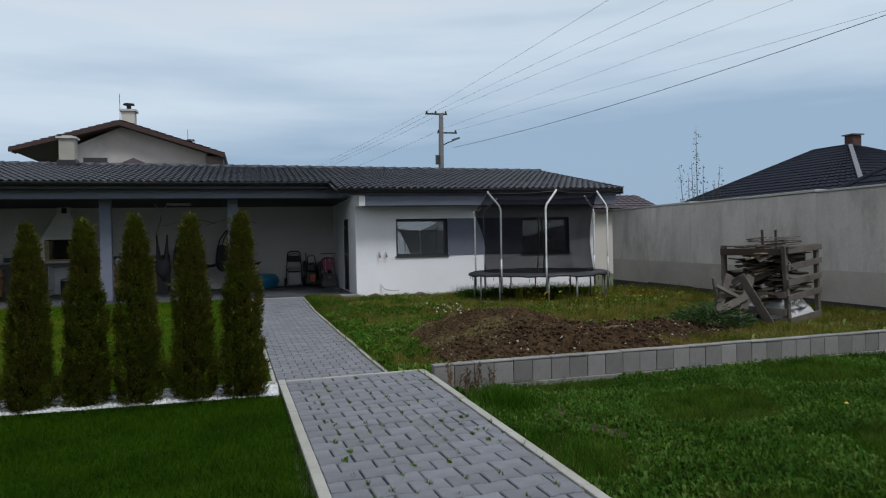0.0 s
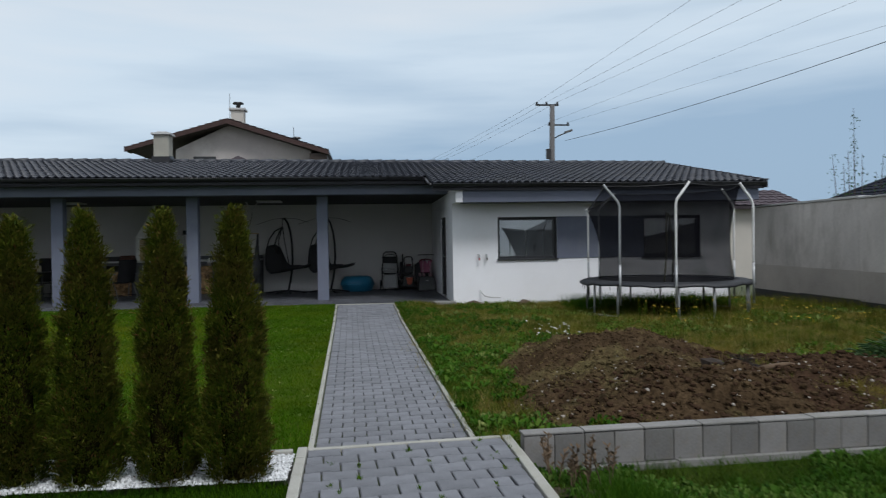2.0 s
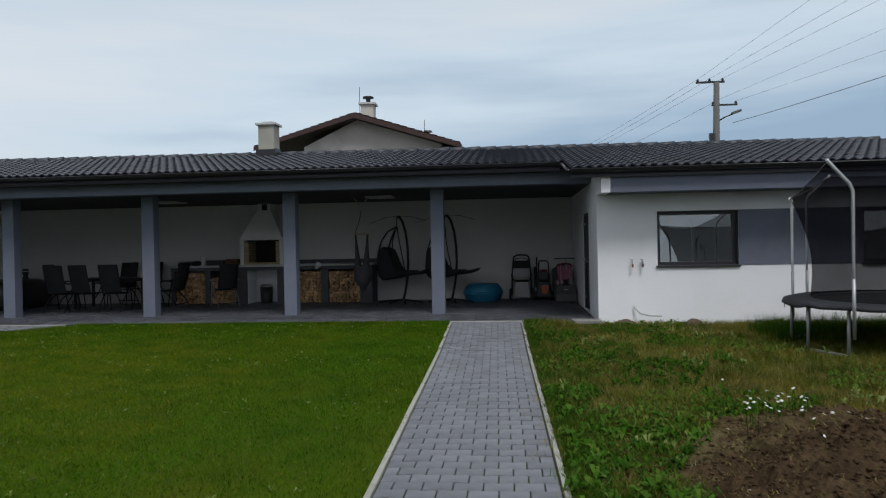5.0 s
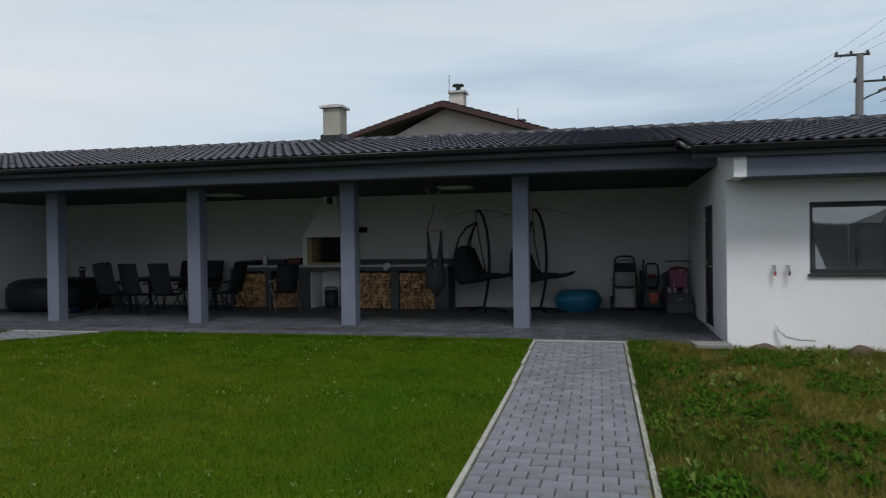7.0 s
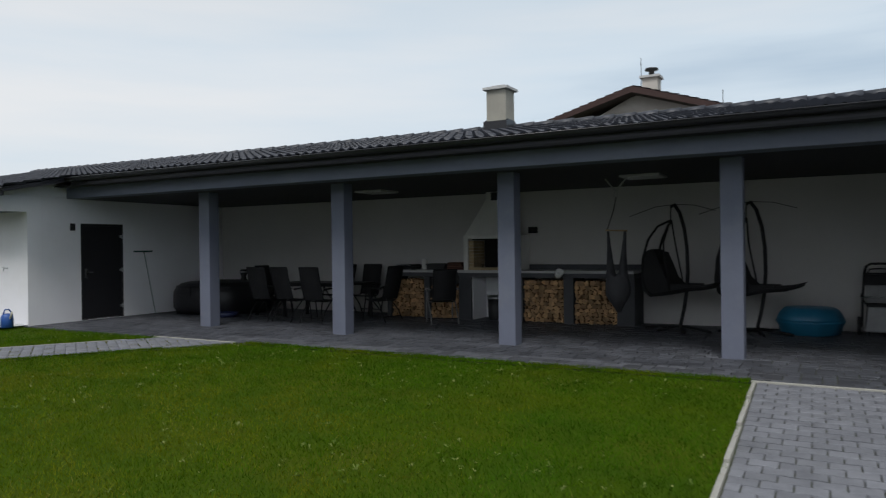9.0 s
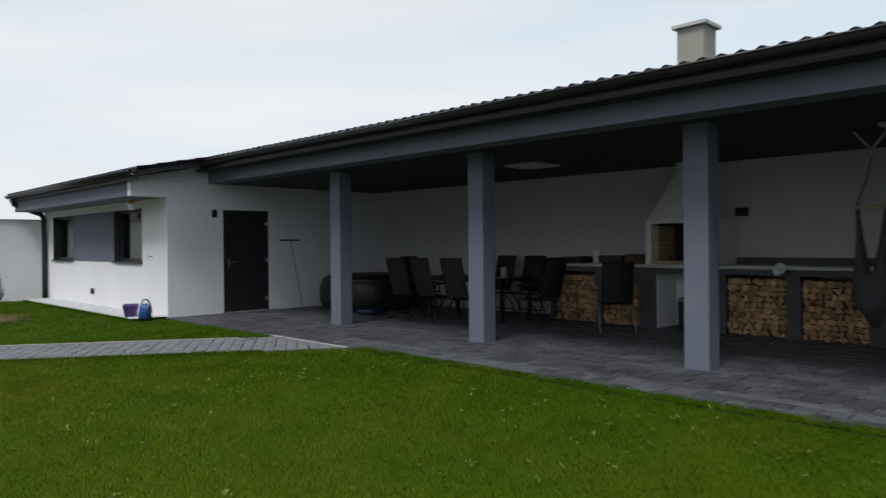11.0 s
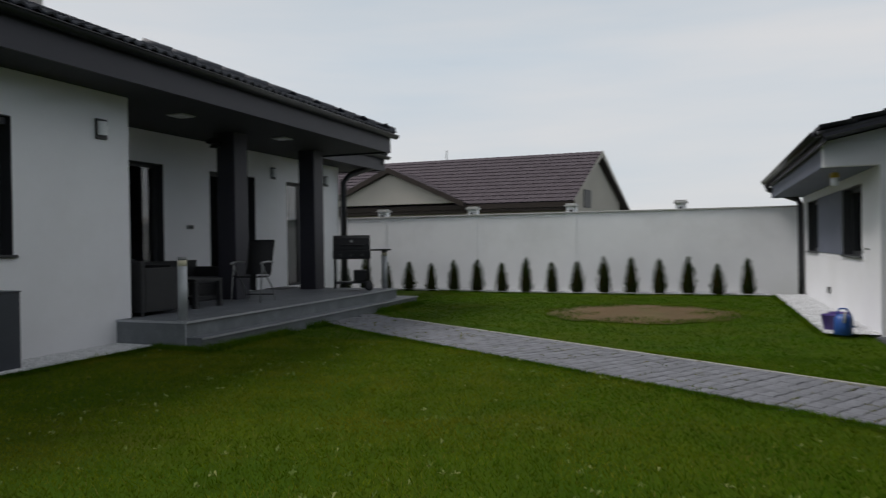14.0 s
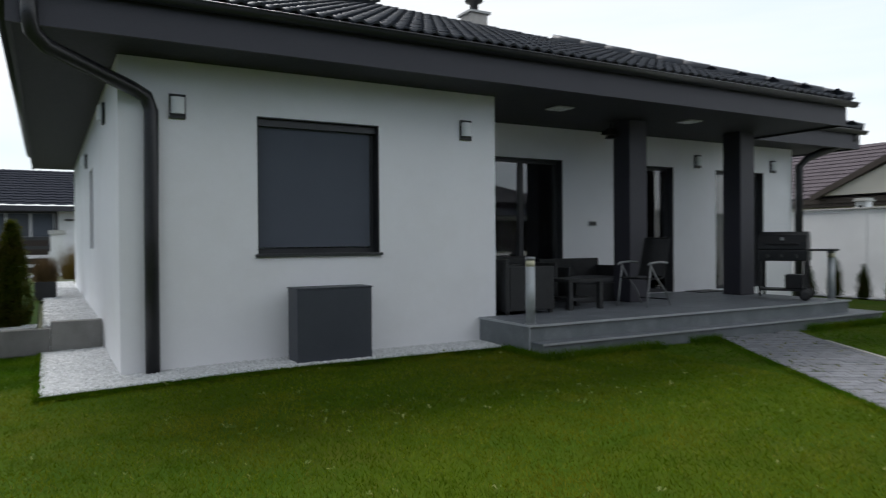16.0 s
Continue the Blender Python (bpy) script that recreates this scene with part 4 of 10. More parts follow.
for a, b, z1 in ((-7.29, -6.49, 0.80), (-6.33, -5.67, 0.66), (-4.25, -3.44, 0.84), (-3.23, -2.43, 0.80)):
    firewood(a, b, z1)

# garden fireplace
fp = thing("garden_fireplace", (-4.96, 22.95, 0), "white garden fireplace with brick-lined firebox and tapered hood", "fireplace")
part("plinth", Bag().box(-5.55, -5.36, 22.56, 23.29, 0, 0.86), M_DARK_STONE, fp, "dark grey plinth leg", bevel=0.006)
part("plinth", Bag().box(-4.56, -4.37, 22.56, 23.29, 0, 0.86), M_DARK_STONE, fp, "dark grey plinth leg", bevel=0.006)
part("niche", Bag().box(-5.358, -4.562, 23.24, 23.29, 0, 0.86).box(-5.358, -5.34, 22.62, 23.24, 0, 0.86).box(-4.58, -4.562, 22.62, 23.24, 0, 0.86), M_PLASTER, fp, "white niche")
part("lintel", Bag().box(-5.55, -4.37, 22.56, 23.29, 0.862, 0.945), M_DARK_STONE, fp)
part("hearth_slab", Bag().box(-5.60, -4.34, 22.50, 23.29, 0.947, 1.0), M_STONE_TOP, fp, bevel=0.006)
M_WHITE_FIRE = surface("white_fireplace_render", (0.74, 0.73, 0.70), (0.66, 0.65, 0.62), scale=2, rough=0.9, bump=0.2, vary=0.06)
part("firebox_frame", Bag().box(-5.52, -5.42, 22.56, 23.29, 1.0, 1.70).box(-4.48, -4.38, 22.56, 23.29, 1.0, 1.70).box(-5.42, -4.48, 22.56, 23.29, 1.63, 1.70), M_WHITE_FIRE, fp, bevel=0.008)
lining = part("firebox", Bag().box(-5.30, -4.60, 23.10, 23.28, 1.0, 1.63).box(-5.42, -4.48, 22.75, 23.28, 1.601, 1.63), M_SOOT, fp, "sooty firebox back")
for j in range(9):
    for side in (-5.418, -4.592):
        for deep in (22.60, 22.85):
            part("brick", Bag().box(side, side + 0.11, deep, deep + 0.24, 1.003 + j * 0.066, 1.003 + j * 0.066 + 0.060), M_BRICK, lining)
for j in range(4):
    part("brick", Bag().box(-5.305 + j * 0.178, -5.305 + j * 0.178 + 0.17, 22.58, 22.68, 1.003, 1.055), M_BRICK, lining)
hood = Bag()
lo, hi = [(-5.50, 22.58), (-4.42, 22.58), (-4.62, 23.29), (-5.40, 23.29)], [(-5.13, 22.82), (-4.79, 22.82), (-4.79, 23.29), (-5.13, 23.29)]
hood.add([(x, y, 1.70) for x, y in lo] + [(x, y, 2.42) for x, y in hi] + [(x, y, 2.575) for x, y in hi], [(0, 1, 5, 4), (1, 2, 6, 5), (2, 3, 7, 6), (3, 0, 4, 7), (4, 5, 9, 8), (5, 6, 10, 9), (6, 7, 11, 10), (7, 4, 8, 11), (3, 2, 1, 0), (8, 9, 10, 11)])
part("hood", hood, M_WHITE_FIRE, fp, "white tapered hood", bevel=0.006)
part("vent", Bag().box(-5.01, -4.87, 22.805, 22.818, 2.40, 2.56), M_BLACK_METAL, fp)
part("fire_grate", Bag().tube([(-5.25, 22.8, 1.10), (-4.65, 22.8, 1.10)], 0.008, 6).tube([(-5.25, 22.95, 1.10), (-4.65, 22.95, 1.10)], 0.008, 6).tube([(-5.2, 22.78, 1.0), (-5.2, 22.78, 1.11)], 0.008, 6).tube([(-4.7, 22.78, 1.0), (-4.7, 22.78, 1.11)], 0.008, 6), M_BLACK_METAL, fp)

bin_ = thing("waste_bin", (-4.92, 22.72, 0), "dark round waste bin with a lid in the niche", "bin")
part("body", Bag().lathe([(0.13, 0), (0.145, 0.02), (0.16, 0.42)], 18, (-4.92, 22.78, 0)), M_BLACK_PLASTIC, bin_, smooth=True)
part("lid", Bag().lathe([(0.165, 0.421), (0.168, 0.45), (0.12, 0.49), (0.03, 0.50)], 18, (-4.92, 22.78, 0)), M_STEEL, bin_, "dull metal lid", smooth=True)

# on the counters
t = thing("table_grill", (-7.0, 22.9, 0.995), "black low electric grill on the counter", "grill")
part("body", Bag().box(-7.28, -6.80, 22.72, 23.08, 1.012, 1.06), M_BLACK_METAL, t, bevel=0.012)
part("lid", Bag().box(-7.26, -6.82, 22.74, 23.06, 1.062, 1.11), M_BLACK_METAL, t, bevel=0.02)
part("foot", Bag().box(-7.25, -7.20, 22.75, 23.05, 0.996, 1.011).box(-6.88, -6.83, 22.75, 23.05, 0.996, 1.011), M_BLACK_PLASTIC, t)
part("handle", Bag().tube([(-7.22, 22.73, 1.09), (-7.20, 22.67, 1.10), (-6.90, 22.67, 1.10), (-6.88, 22.73, 1.09)], 0.010, 6), M_STEEL, t)
t = thing("paper_roll", (-6.66, 22.95, 0.995), "white kitchen paper roll", "paper roll")
part("roll", Bag().lathe([(0.062, 0), (0.065, 0.01), (0.065, 0.225), (0.02, 0.23)], 16, (-6.66, 22.95, 0.996)), surface("white_paper", (0.72, 0.71, 0.68), scale=8, rough=0.95, vary=0.06), t, smooth=True)
t = thing("storage_box", (-6.3, 22.95, 0.995), "black plastic box on the counter", "box")
part("body", Bag().box(-6.52, -6.08, 22.78, 23.10, 0.996, 1.10), M_BLACK_PLASTIC, t, bevel=0.015)
part("rim", Bag().box(-6.535, -6.065, 22.765, 23.115, 1.101, 1.125), M_BLACK_PLASTIC, t, bevel=0.006)
t = thing("folded_blanket", (-5.85, 22.9, 0.995), "folded brown checked blanket on the counter", "blanket")
M_BLANKET = surface("brown_wool", (0.16, 0.075, 0.05), (0.09, 0.045, 0.035), scale=9, rough=0.95, bump=0.4, vary=0.2)
for k in range(3):
    part("fold", Bag().box(-6.03 + 0.006 * k, -5.66 - 0.009 * k, 22.77, 23.05, 0.998 + k * 0.052, 1.047 + k * 0.052), M_BLANKET, t, bevel=0.022)
t = thing("paint_cup", (-3.58, 22.50, 0.86), "white plastic cup lamp clipped to the worktop edge", "cup")
cup = pose(-3.52, 22.54, 0.90, 55, 0, 40) @ Matrix.Scale(1.15, 4)
part("cup", Bag().lathe([(0.045, 0), (0.052, 0.01), (0.066, 0.13), (0.060, 0.13), (0.046, 0.014)], 16, (0, 0, 0), cup), surface("white_plastic", (0.66, 0.66, 0.65), scale=8, rough=0.4, vary=0.05), t, smooth=True)
part("clip", Bag().tube([(-3.52, 22.54, 0.93), (-3.52, 22.545, 1.010), (-3.50, 22.66, 1.010)], 0.011, 6), M_STEEL, t)

t = thing("wall_socket", (-4.22, 23.29, 1.79), "black weatherproof twin socket on the back wall", "socket")
part("plate", Bag().box(-4.40, -4.20, 23.262, 23.298, 1.73, 1.86), M_BLACK_PLASTIC, t, bevel=0.008)
for x in (-4.39, -4.295):
    part("flap", Bag().box(x, x + 0.085, 23.250, 23.261, 1.735, 1.845), M_BLACK_METAL, t, bevel=0.004)


# sling chairs
def sling_chair(frame_mat, label, group, high=1.10):
    """A garden chair with a tubular frame; it looks to +y, its seat 0.43 m up."""
    c = thing("garden_chair", (0, 0, 0), label, "chair", group)
    for s in (-0.26, 0.26):
        part("leg", Bag().tube([(s, -0.34, 0.0), (s, -0.22, 0.22), (s, 0.02, 0.44), (s, 0.16, 0.62), (s, 0.20, 0.655)], 0.0125, 8), frame_mat, c, smooth=True)
        part("leg", Bag().tube([(s, 0.27, 0.0), (s, 0.24, 0.20), (s, 0.20, 0.42), (s, 0.16, 0.64)], 0.0125, 8), frame_mat, c, smooth=True)
        part("armrest", Bag().tube([(s * 1.04, -0.24, 0.66), (s * 1.06, -0.05, 0.675), (s * 1.06, 0.18, 0.665), (s * 1.04, 0.25, 0.64)], 0.018, 8), frame_mat, c, smooth=True)
    for s in (-0.225, 0.225):
        part("side_rail", Bag().tube([(s, 0.24, 0.44), (s, 0.0, 0.425), (s, -0.17, 0.42), (s, -0.22, 0.46), (s, -0.30, 0.70), (s, -0.40, high)], 0.012, 8), M_BLACK_METAL, c, smooth=True)
    part("cross_bar", Bag().tube([(-0.225, -0.40, high), (0.225, -0.40, high)], 0.012, 8), M_BLACK_METAL, c)
    part("cross_bar", Bag().tube([(-0.26, -0.29, 0.10), (0.26, -0.29, 0.10)], 0.010, 8), M_BLACK_METAL, c)
    seat, back = Bag(), Bag()
    prof = [(0.24, 0.435), (0.12, 0.415), (0.0, 0.41), (-0.12, 0.41), (-0.17, 0.415)]
    for bag, pr in ((seat, prof), (back, [(-0.215, 0.455), (-0.245, 0.55), (-0.29, 0.68), (-0.34, 0.86), (-0.395, high - 0.012)])):
        n = len(pr)
        v = [(x, y, z) for y, z in pr for x in (-0.222, 0.0, 0.222)] + [(x, y - 0.006, z - 0.006) for y, z in pr for x in (-0.222, 0.0, 0.222)]
        f = []
        for i in range(n - 1):
            for k in range(2):
                a = i * 3 + k
                f += [(a, a + 1, a + 4, a + 3), (3 * n + a + 3, 3 * n + a + 4, 3 * n + a + 1, 3 * n + a)]
            f += [(i * 3, i * 3 + 3, 3 * n + i * 3 + 3, 3 * n + i * 3), (i * 3 + 2, 3 * n + i * 3 + 2, 3 * n + i * 3 + 5, i * 3 + 5)]
        bag.add(v, f)
    part("seat", seat, M_SLING, c, smooth=True)
    part("backrest", back, M_SLING, c, smooth=True)
    return c


M_GREY_TUBE = surface("grey_coated_tube", (0.26, 0.265, 0.27), scale=6, rough=0.4, metal=0.3, vary=0.08)
black_chair = sling_chair(M_BLACK_METAL, "black folding garden chair with sling fabric at the table", "chairs round the terrace table")
spots = [(-9.35, 21.05, 2), (-8.72, 21.08, -3), (-8.02, 21.10, 4), (-8.75, 22.62, 178), (-8.05, 22.66, 184), (-9.78, 21.75, -88), (-6.98, 21.75, 82)]
black_chair.matrix_basis = pose(*spots[0][:2], 0, 0, 0, spots[0][2])
for x, y, a in spots[1:]:
    copy_thing(black_chair, pose(x, y, 0, 0, 0, a))
steel_chair = sling_chair(M_GREY_TUBE, "black sling chair with grey tubular legs beside the counter", "grey framed chairs", 1.04)
steel_chair.matrix_basis = pose(-5.68, 21.92, 0, 0, 0, 40)

tab = thing("terrace_table", (-8.45, 21.85, 0), "long black terrace table with a slatted top", "table")
for k in range(7):
    part("slat", Bag().box(-9.40, -7.48, 21.42 + k * 0.125, 21.535 + k * 0.125, 0.735, 0.757), M_BLACK_METAL, tab, bevel=0.004)
part("apron", Bag().box(-9.34, -7.54, 21.45, 21.48, 0.68, 0.734).box(-9.34, -7.54, 22.22, 22.25, 0.68, 0.734), M_BLACK_METAL, tab)
for lx in (-9.33, -7.60):
    for ly in (21.45, 22.20):
        part("leg", Bag().box(lx, lx + 0.055, ly, ly + 0.055, 0, 0.734), M_BLACK_METAL, tab, bevel=0.006)
t = thing("candle_jar", (-8.15, 21.8, 0.757), "pale candle in a jar on the table", "candle")
part("jar", Bag().lathe([(0.045, 0), (0.05, 0.01), (0.05, 0.17), (0.03, 0.175)], 14, (-7.75, 21.75, 0.758)), surface("beige_wax", (0.42, 0.36, 0.27), scale=8, rough=0.6, vary=0.08), t, smooth=True)

spa = thing("spa_tub", (-11.65, 22.1, 0), "black covered inflatable spa tub", "spa tub")
ring = [(0.90, 0.0), (1.0, 0.03), (1.06, 0.14), (1.07, 0.33), (1.06, 0.50), (1.0, 0.62), (0.93, 0.655)]
n = 40


def blob(r, k):
    a = k * math.tau / n
    c, s = math.cos(a), math.sin(a)
    q = (abs(c) ** 3.2 + abs(s) ** 3.2) ** (-1 / 3.2)
    return r * q * c, r * q * s


prof = ring + [(0.90, 0.69), (0.75, 0.73), (0.4, 0.745), (0.05, 0.75)]
v = [(-11.68 + blob(r * 0.94, k)[0], 22.05 + blob(r * 0.94, k)[1], z) for r, z in prof[:7] for k in range(n)]
f = [(i * n + k, i * n + (k + 1) % n, (i + 1) * n + (k + 1) % n, (i + 1) * n + k) for i in range(6) for k in range(n)]
part("tub", Bag().add(v, f), M_SPA, spa, "black vinyl side wall", smooth=True)
v = [(-11.68 + blob(r * 0.955, k)[0], 22.05 + blob(r * 0.955, k)[1], z + 0.004) for r, z in [(0.99, 0.60), (0.985, 0.64)] + prof[6:] for k in range(n)]
m_ = len(prof[6:]) + 2
f = [(i * n + k, i * n + (k + 1) % n, (i + 1) * n + (k + 1) % n, (i + 1) * n + k) for i in range(m_ - 1) for k in range(n)] + [tuple(range((m_ - 1) * n, m_ * n))]
part("cover", Bag().add(v, f), M_SPA, spa, "buckled black lid", smooth=True)
for a in (0.6, 1.5, 2.4, 3.9, 4.7, 5.5):
    x, y = -11.68 + 0.99 * math.cos(a) * 1.02, 22.05 + 0.99 * math.sin(a) * 1.02
    part("strap", Bag().box(-0.02, 0.02, -0.012, 0.012, 0.42, 0.66, pose(x, y, 0, 0, 0, math.degrees(a) + 90)), M_BLACK_PLASTIC, spa)
t = thing("spa_lamp", (-11.0, 21.75, 0.755), "small black table lamp with a bright band on the spa lid", "lamp")
part("body", Bag().lathe([(0.07, 0), (0.075, 0.02), (0.05, 0.08), (0.085, 0.18), (0.09, 0.22), (0.06, 0.26)], 16, (-10.95, 21.95, 0.752)), M_BLACK_PLASTIC, t, smooth=True)
part("band", Bag().lathe([(0.0885, 0.185), (0.0915, 0.20), (0.0905, 0.215)], 16, (-10.95, 21.95, 0.752)), M_STEEL, t, smooth=True)
t = thing("floor_basin", (-10.5, 21.1, 0), "flat dark blue plastic basin on the floor", "basin")
part("basin", Bag().lathe([(0.20, 0), (0.22, 0.01), (0.26, 0.10), (0.25, 0.10), (0.21, 0.015)], 20, (-10.62, 21.1, 0)), surface("navy_plastic", (0.02, 0.03, 0.09), scale=5, rough=0.4, vary=0.1), t, smooth=True)


# hanging loungers
def hanging_lounger(label):
    c = thing("hanging_lounger", (0, 0, 0), label, "hanging chair", "hanging loungers")
    for a in (20, 70, 110, 160):
        e = Vector((0.62 * math.cos(radians(a + 90 if a > 90 else a - 90)), 0.42 * math.sin(radians(a + 90 if a > 90 else a - 90)), 0))
        part("foot", Bag().tube([(0.08, 0, 0.075), (0.08 + e.x * 0.5, e.y * 0.5, 0.06), (0.08 + e.x, e.y, 0.02)], 0.022, 8), M_BLACK_METAL, c, smooth=True)
    part("post", Bag().tube([(0.08, 0, 0.05), (0.10, 0, 0.14), (0.15, 0, 0.35), (0.20, 0, 0.65), (0.225, 0, 1.0), (0.215, 0, 1.4), (0.17, 0, 1.75), (0.09, 0, 2.02), (0.0, 0, 2.15), (-0.06, 0, 2.12)], 0.030, 10), M_BLACK_METAL, c, "curved black post", smooth=True)
    part("canopy_rod", Bag().tube([(0.0, 0, 2.155), (-0.35, 0, 2.13), (-0.85, 0.02, 1.98)], 0.006, 6).tube([(0.0, 0, 2.155), (0.35, 0, 2.13), (0.7, 0.02, 2.02)], 0.006, 6), M_BLACK_METAL, c)
    part("hanger", Bag().tube([(-0.06, 0, 2.12), (-0.07, 0, 2.02), (-0.07, 0, 1.88)], 0.010, 6), M_BLACK_METAL, c)
    for s in (-0.27, 0.27):
        part("hoop", Bag().tube([(-0.07, s * 0.12, 1.88), (-0.22, s * 0.7, 1.78), (-0.36, s, 1.55), (-0.46, s, 1.22), (-0.48, s, 0.92), (-0.42, s, 0.70), (-0.30, s, 0.60), (0.02, s, 0.66), (0.30, s, 0.73), (0.62, s, 0.76), (0.74, s, 0.80)], 0.020, 8), M_BLACK_METAL, c, "curved black side tube", smooth=True)
        part("brace", Bag().tube([(-0.07, s * 0.15, 1.86), (-0.10, s * 0.85, 1.5), (-0.06, s, 1.20), (0.0, s, 0.9), (0.02, s, 0.66)], 0.014, 8), M_BLACK_METAL, c, smooth=True)
    pr = [(-0.37, 1.38), (-0.44, 1.20), (-0.47, 0.95), (-0.42, 0.74), (-0.30, 0.64), (0.0, 0.68), (0.30, 0.75), (0.62, 0.785), (0.76, 0.83)]
    n = len(pr)
    v = [(x + 0.035, y, z + 0.02) for x, z in pr for y in (-0.25, 0, 0.25)] + [(x - 0.055, y, z - 0.075) for x, z in pr for y in (-0.25, 0, 0.25)]
    f = []
    for i in range(n - 1):
        for k in range(2):
            a = i * 3 + k
            f += [(a, a + 3, a + 4, a + 1), (3 * n + a, 3 * n + a + 1, 3 * n + a + 4, 3 * n + a + 3)]
        f += [(i * 3, 3 * n + i * 3, 3 * n + i * 3 + 3, i * 3 + 3), (i * 3 + 2, i * 3 + 5, 3 * n + i * 3 + 5, 3 * n + i * 3 + 2)]
    f += [(0, 1, 2, 3 * n + 2, 3 * n + 1, 3 * n), tuple(3 * (n - 1) + k for k in (2, 1, 0)) + tuple(3 * n + 3 * (n - 1) + k for k in (0, 1, 2))]
    part("cushion", Bag().add(v, f), M_SLING, c, "quilted black pad", smooth=True, bevel=0.02)
    for s in (-0.262, 0.25):
        outline = [(-0.43, 1.36), (-0.47, 1.15), (-0.475, 0.92), (-0.42, 0.71), (-0.30, 0.61), (0.03, 0.655), (0.40, 0.72), (0.40, 0.80), (0.06, 0.80), (-0.06, 0.92), (-0.14, 1.12), (-0.24, 1.34)]
        k = len(outline)
        part("side_panel", Bag().add([(x, y, z) for y in (s, s + 0.012) for x, z in outline], [tuple(range(k)), tuple(range(k, 2 * k))[::-1]] + [(i + k, (i + 1) % k + k, (i + 1) % k, i) for i in range(k)]), M_SLING, c, "woven black side panel")
    part("pillow", Bag().box(-0.42, -0.28, -0.22, 0.22, 1.12, 1.38), M_SLING, c, bevel=0.04)
    return c


lounger = hanging_lounger("black hanging lounger on a curved stand, hung before the back wall")
lounger.matrix_basis = pose(-1.36, 22.42, 0, 0, 0, -14)
copy_thing(lounger, pose(-0.16, 22.45, 0, 0, 0, -10))

# hammock chair: hung from a strap, its cloth gathered to both ends of a short bar
hc = thing("hammock_chair", (-2.12, 21.5, 0.38), "dark grey cloth hammock chair hung from the ceiling", "hammock chair")
M_WEBBING = surface("grey_webbing", (0.5, 0.5, 0.5), scale=9, rough=0.9, vary=0.1)
for x in (-2.30, -1.94):
    part("ceiling_strap", Bag().tube([(x, 21.5, 2.58), (-2.12, 21.5, 2.36)], 0.014, 6), M_WEBBING, hc, "grey webbing strap")
part("carabiner", Bag().tube([(-2.12 + 0.03 * math.cos(a * math.tau / 12), 21.5, 2.31 + 0.05 * math.sin(a * math.tau / 12)) for a in range(12)], 0.006, 6, closed=True), M_STEEL, hc)
part("rope", Bag().tube([(-2.12, 21.5, 2.26), (-2.16, 21.5, 2.05), (-2.25, 21.5, 1.79), (-2.27, 21.5, 1.725)], 0.009, 6), M_BLACK_PLASTIC, hc)
part("spreader_bar", Bag().tube([(-2.30, 21.5, 1.72), (-1.94, 21.5, 1.705)], 0.015, 10), surface("pale_wood", (0.52, 0.38, 0.22), scale=5, rough=0.6, vary=0.15), hc, "pale wooden spreader bar", smooth=True)
n = 16
for x0, x1 in ((-2.26, -2.21), (-1.975, -2.03)):
    v = []
    for j in range(9):
        u = j / 8
        cx, hw, d = x0 + (x1 - x0) * u, 0.020 + 0.075 * u ** 1.6, 0.014 + 0.12 * u ** 1.5
        v += [(cx + hw * (1 + 0.22 * math.sin(4 * k + x0 * 9)) * math.cos(k * math.tau / n), 21.5 + d * math.sin(k * math.tau / n), 1.70 - 0.88 * u) for k in range(n)]
    part("side_cloth", Bag().add(v, [(i * n + k, i * n + (k + 1) % n, (i + 1) * n + (k + 1) % n, (i + 1) * n + k) for i in range(8) for k in range(n)]), M_GREY_CLOTH, hc, smooth=True)
v = []
for j in range(10):
    u = j / 9
    w = 0.165 + 0.035 * math.sin(math.pi * min(u * 1.3, 1)) - 0.13 * max(u - 0.62, 0) / 0.38
    d = (0.13 + 0.10 * math.sin(math.pi * u)) * (1 - 0.75 * max(u - 0.7, 0) / 0.3)
    v += [(-2.115 + 0.03 * u + w * (1 + 0.09 * math.sin(3 * k + 5 * u)) * math.cos(k * math.tau / n), 21.5 + d * math.sin(k * math.tau / n), 0.98 - 0.60 * u + 0.03 * math.sin(2 * k)) for k in range(n)]
part("seat_cloth", Bag().add(v, [(i * n + k, i * n + (k + 1) % n, (i + 1) * n + (k + 1) % n, (i + 1) * n + k) for i in range(9) for k in range(n)] + [tuple(range(9 * n, 10 * n))]), M_GREY_CLOTH, hc, "sagging cloth seat", smooth=True)

# sandbox, washer, mower, toy pram on a crate
t = thing("sandbox", (0.68, 22.72, 0), "blue plastic shell sandbox with its lid on", "sandbox")
M_BLUE = surface("blue_plastic", (0.022, 0.17, 0.29), (0.018, 0.14, 0.25), scale=3, rough=0.4, vary=0.08)


def oval(profile, cx, cy, rx, ry, n=28, lobes=0.0):
    v = []
    for r, z in profile:
        v += [(cx + rx * r * (1 + lobes * math.cos(9 * k * math.tau / n)) * math.cos(k * math.tau / n), cy + ry * r * (1 + lobes * math.cos(9 * k * math.tau / n)) * math.sin(k * math.tau / n), z) for k in range(n)]
    m = len(profile)
    return Bag().add(v, [(i * n + k, i * n + (k + 1) % n, (i + 1) * n + (k + 1) % n, (i + 1) * n + k) for i in range(m - 1) for k in range(n)] + [tuple(range(n))[::-1], tuple(range((m - 1) * n, m * n))])


part("base", oval([(0.80, 0.0), (0.86, 0.02), (0.93, 0.15), (1.0, 0.20), (1.0, 0.225)], 0.68, 22.72, 0.50, 0.48, lobes=0.015), M_BLUE, t, smooth=True)
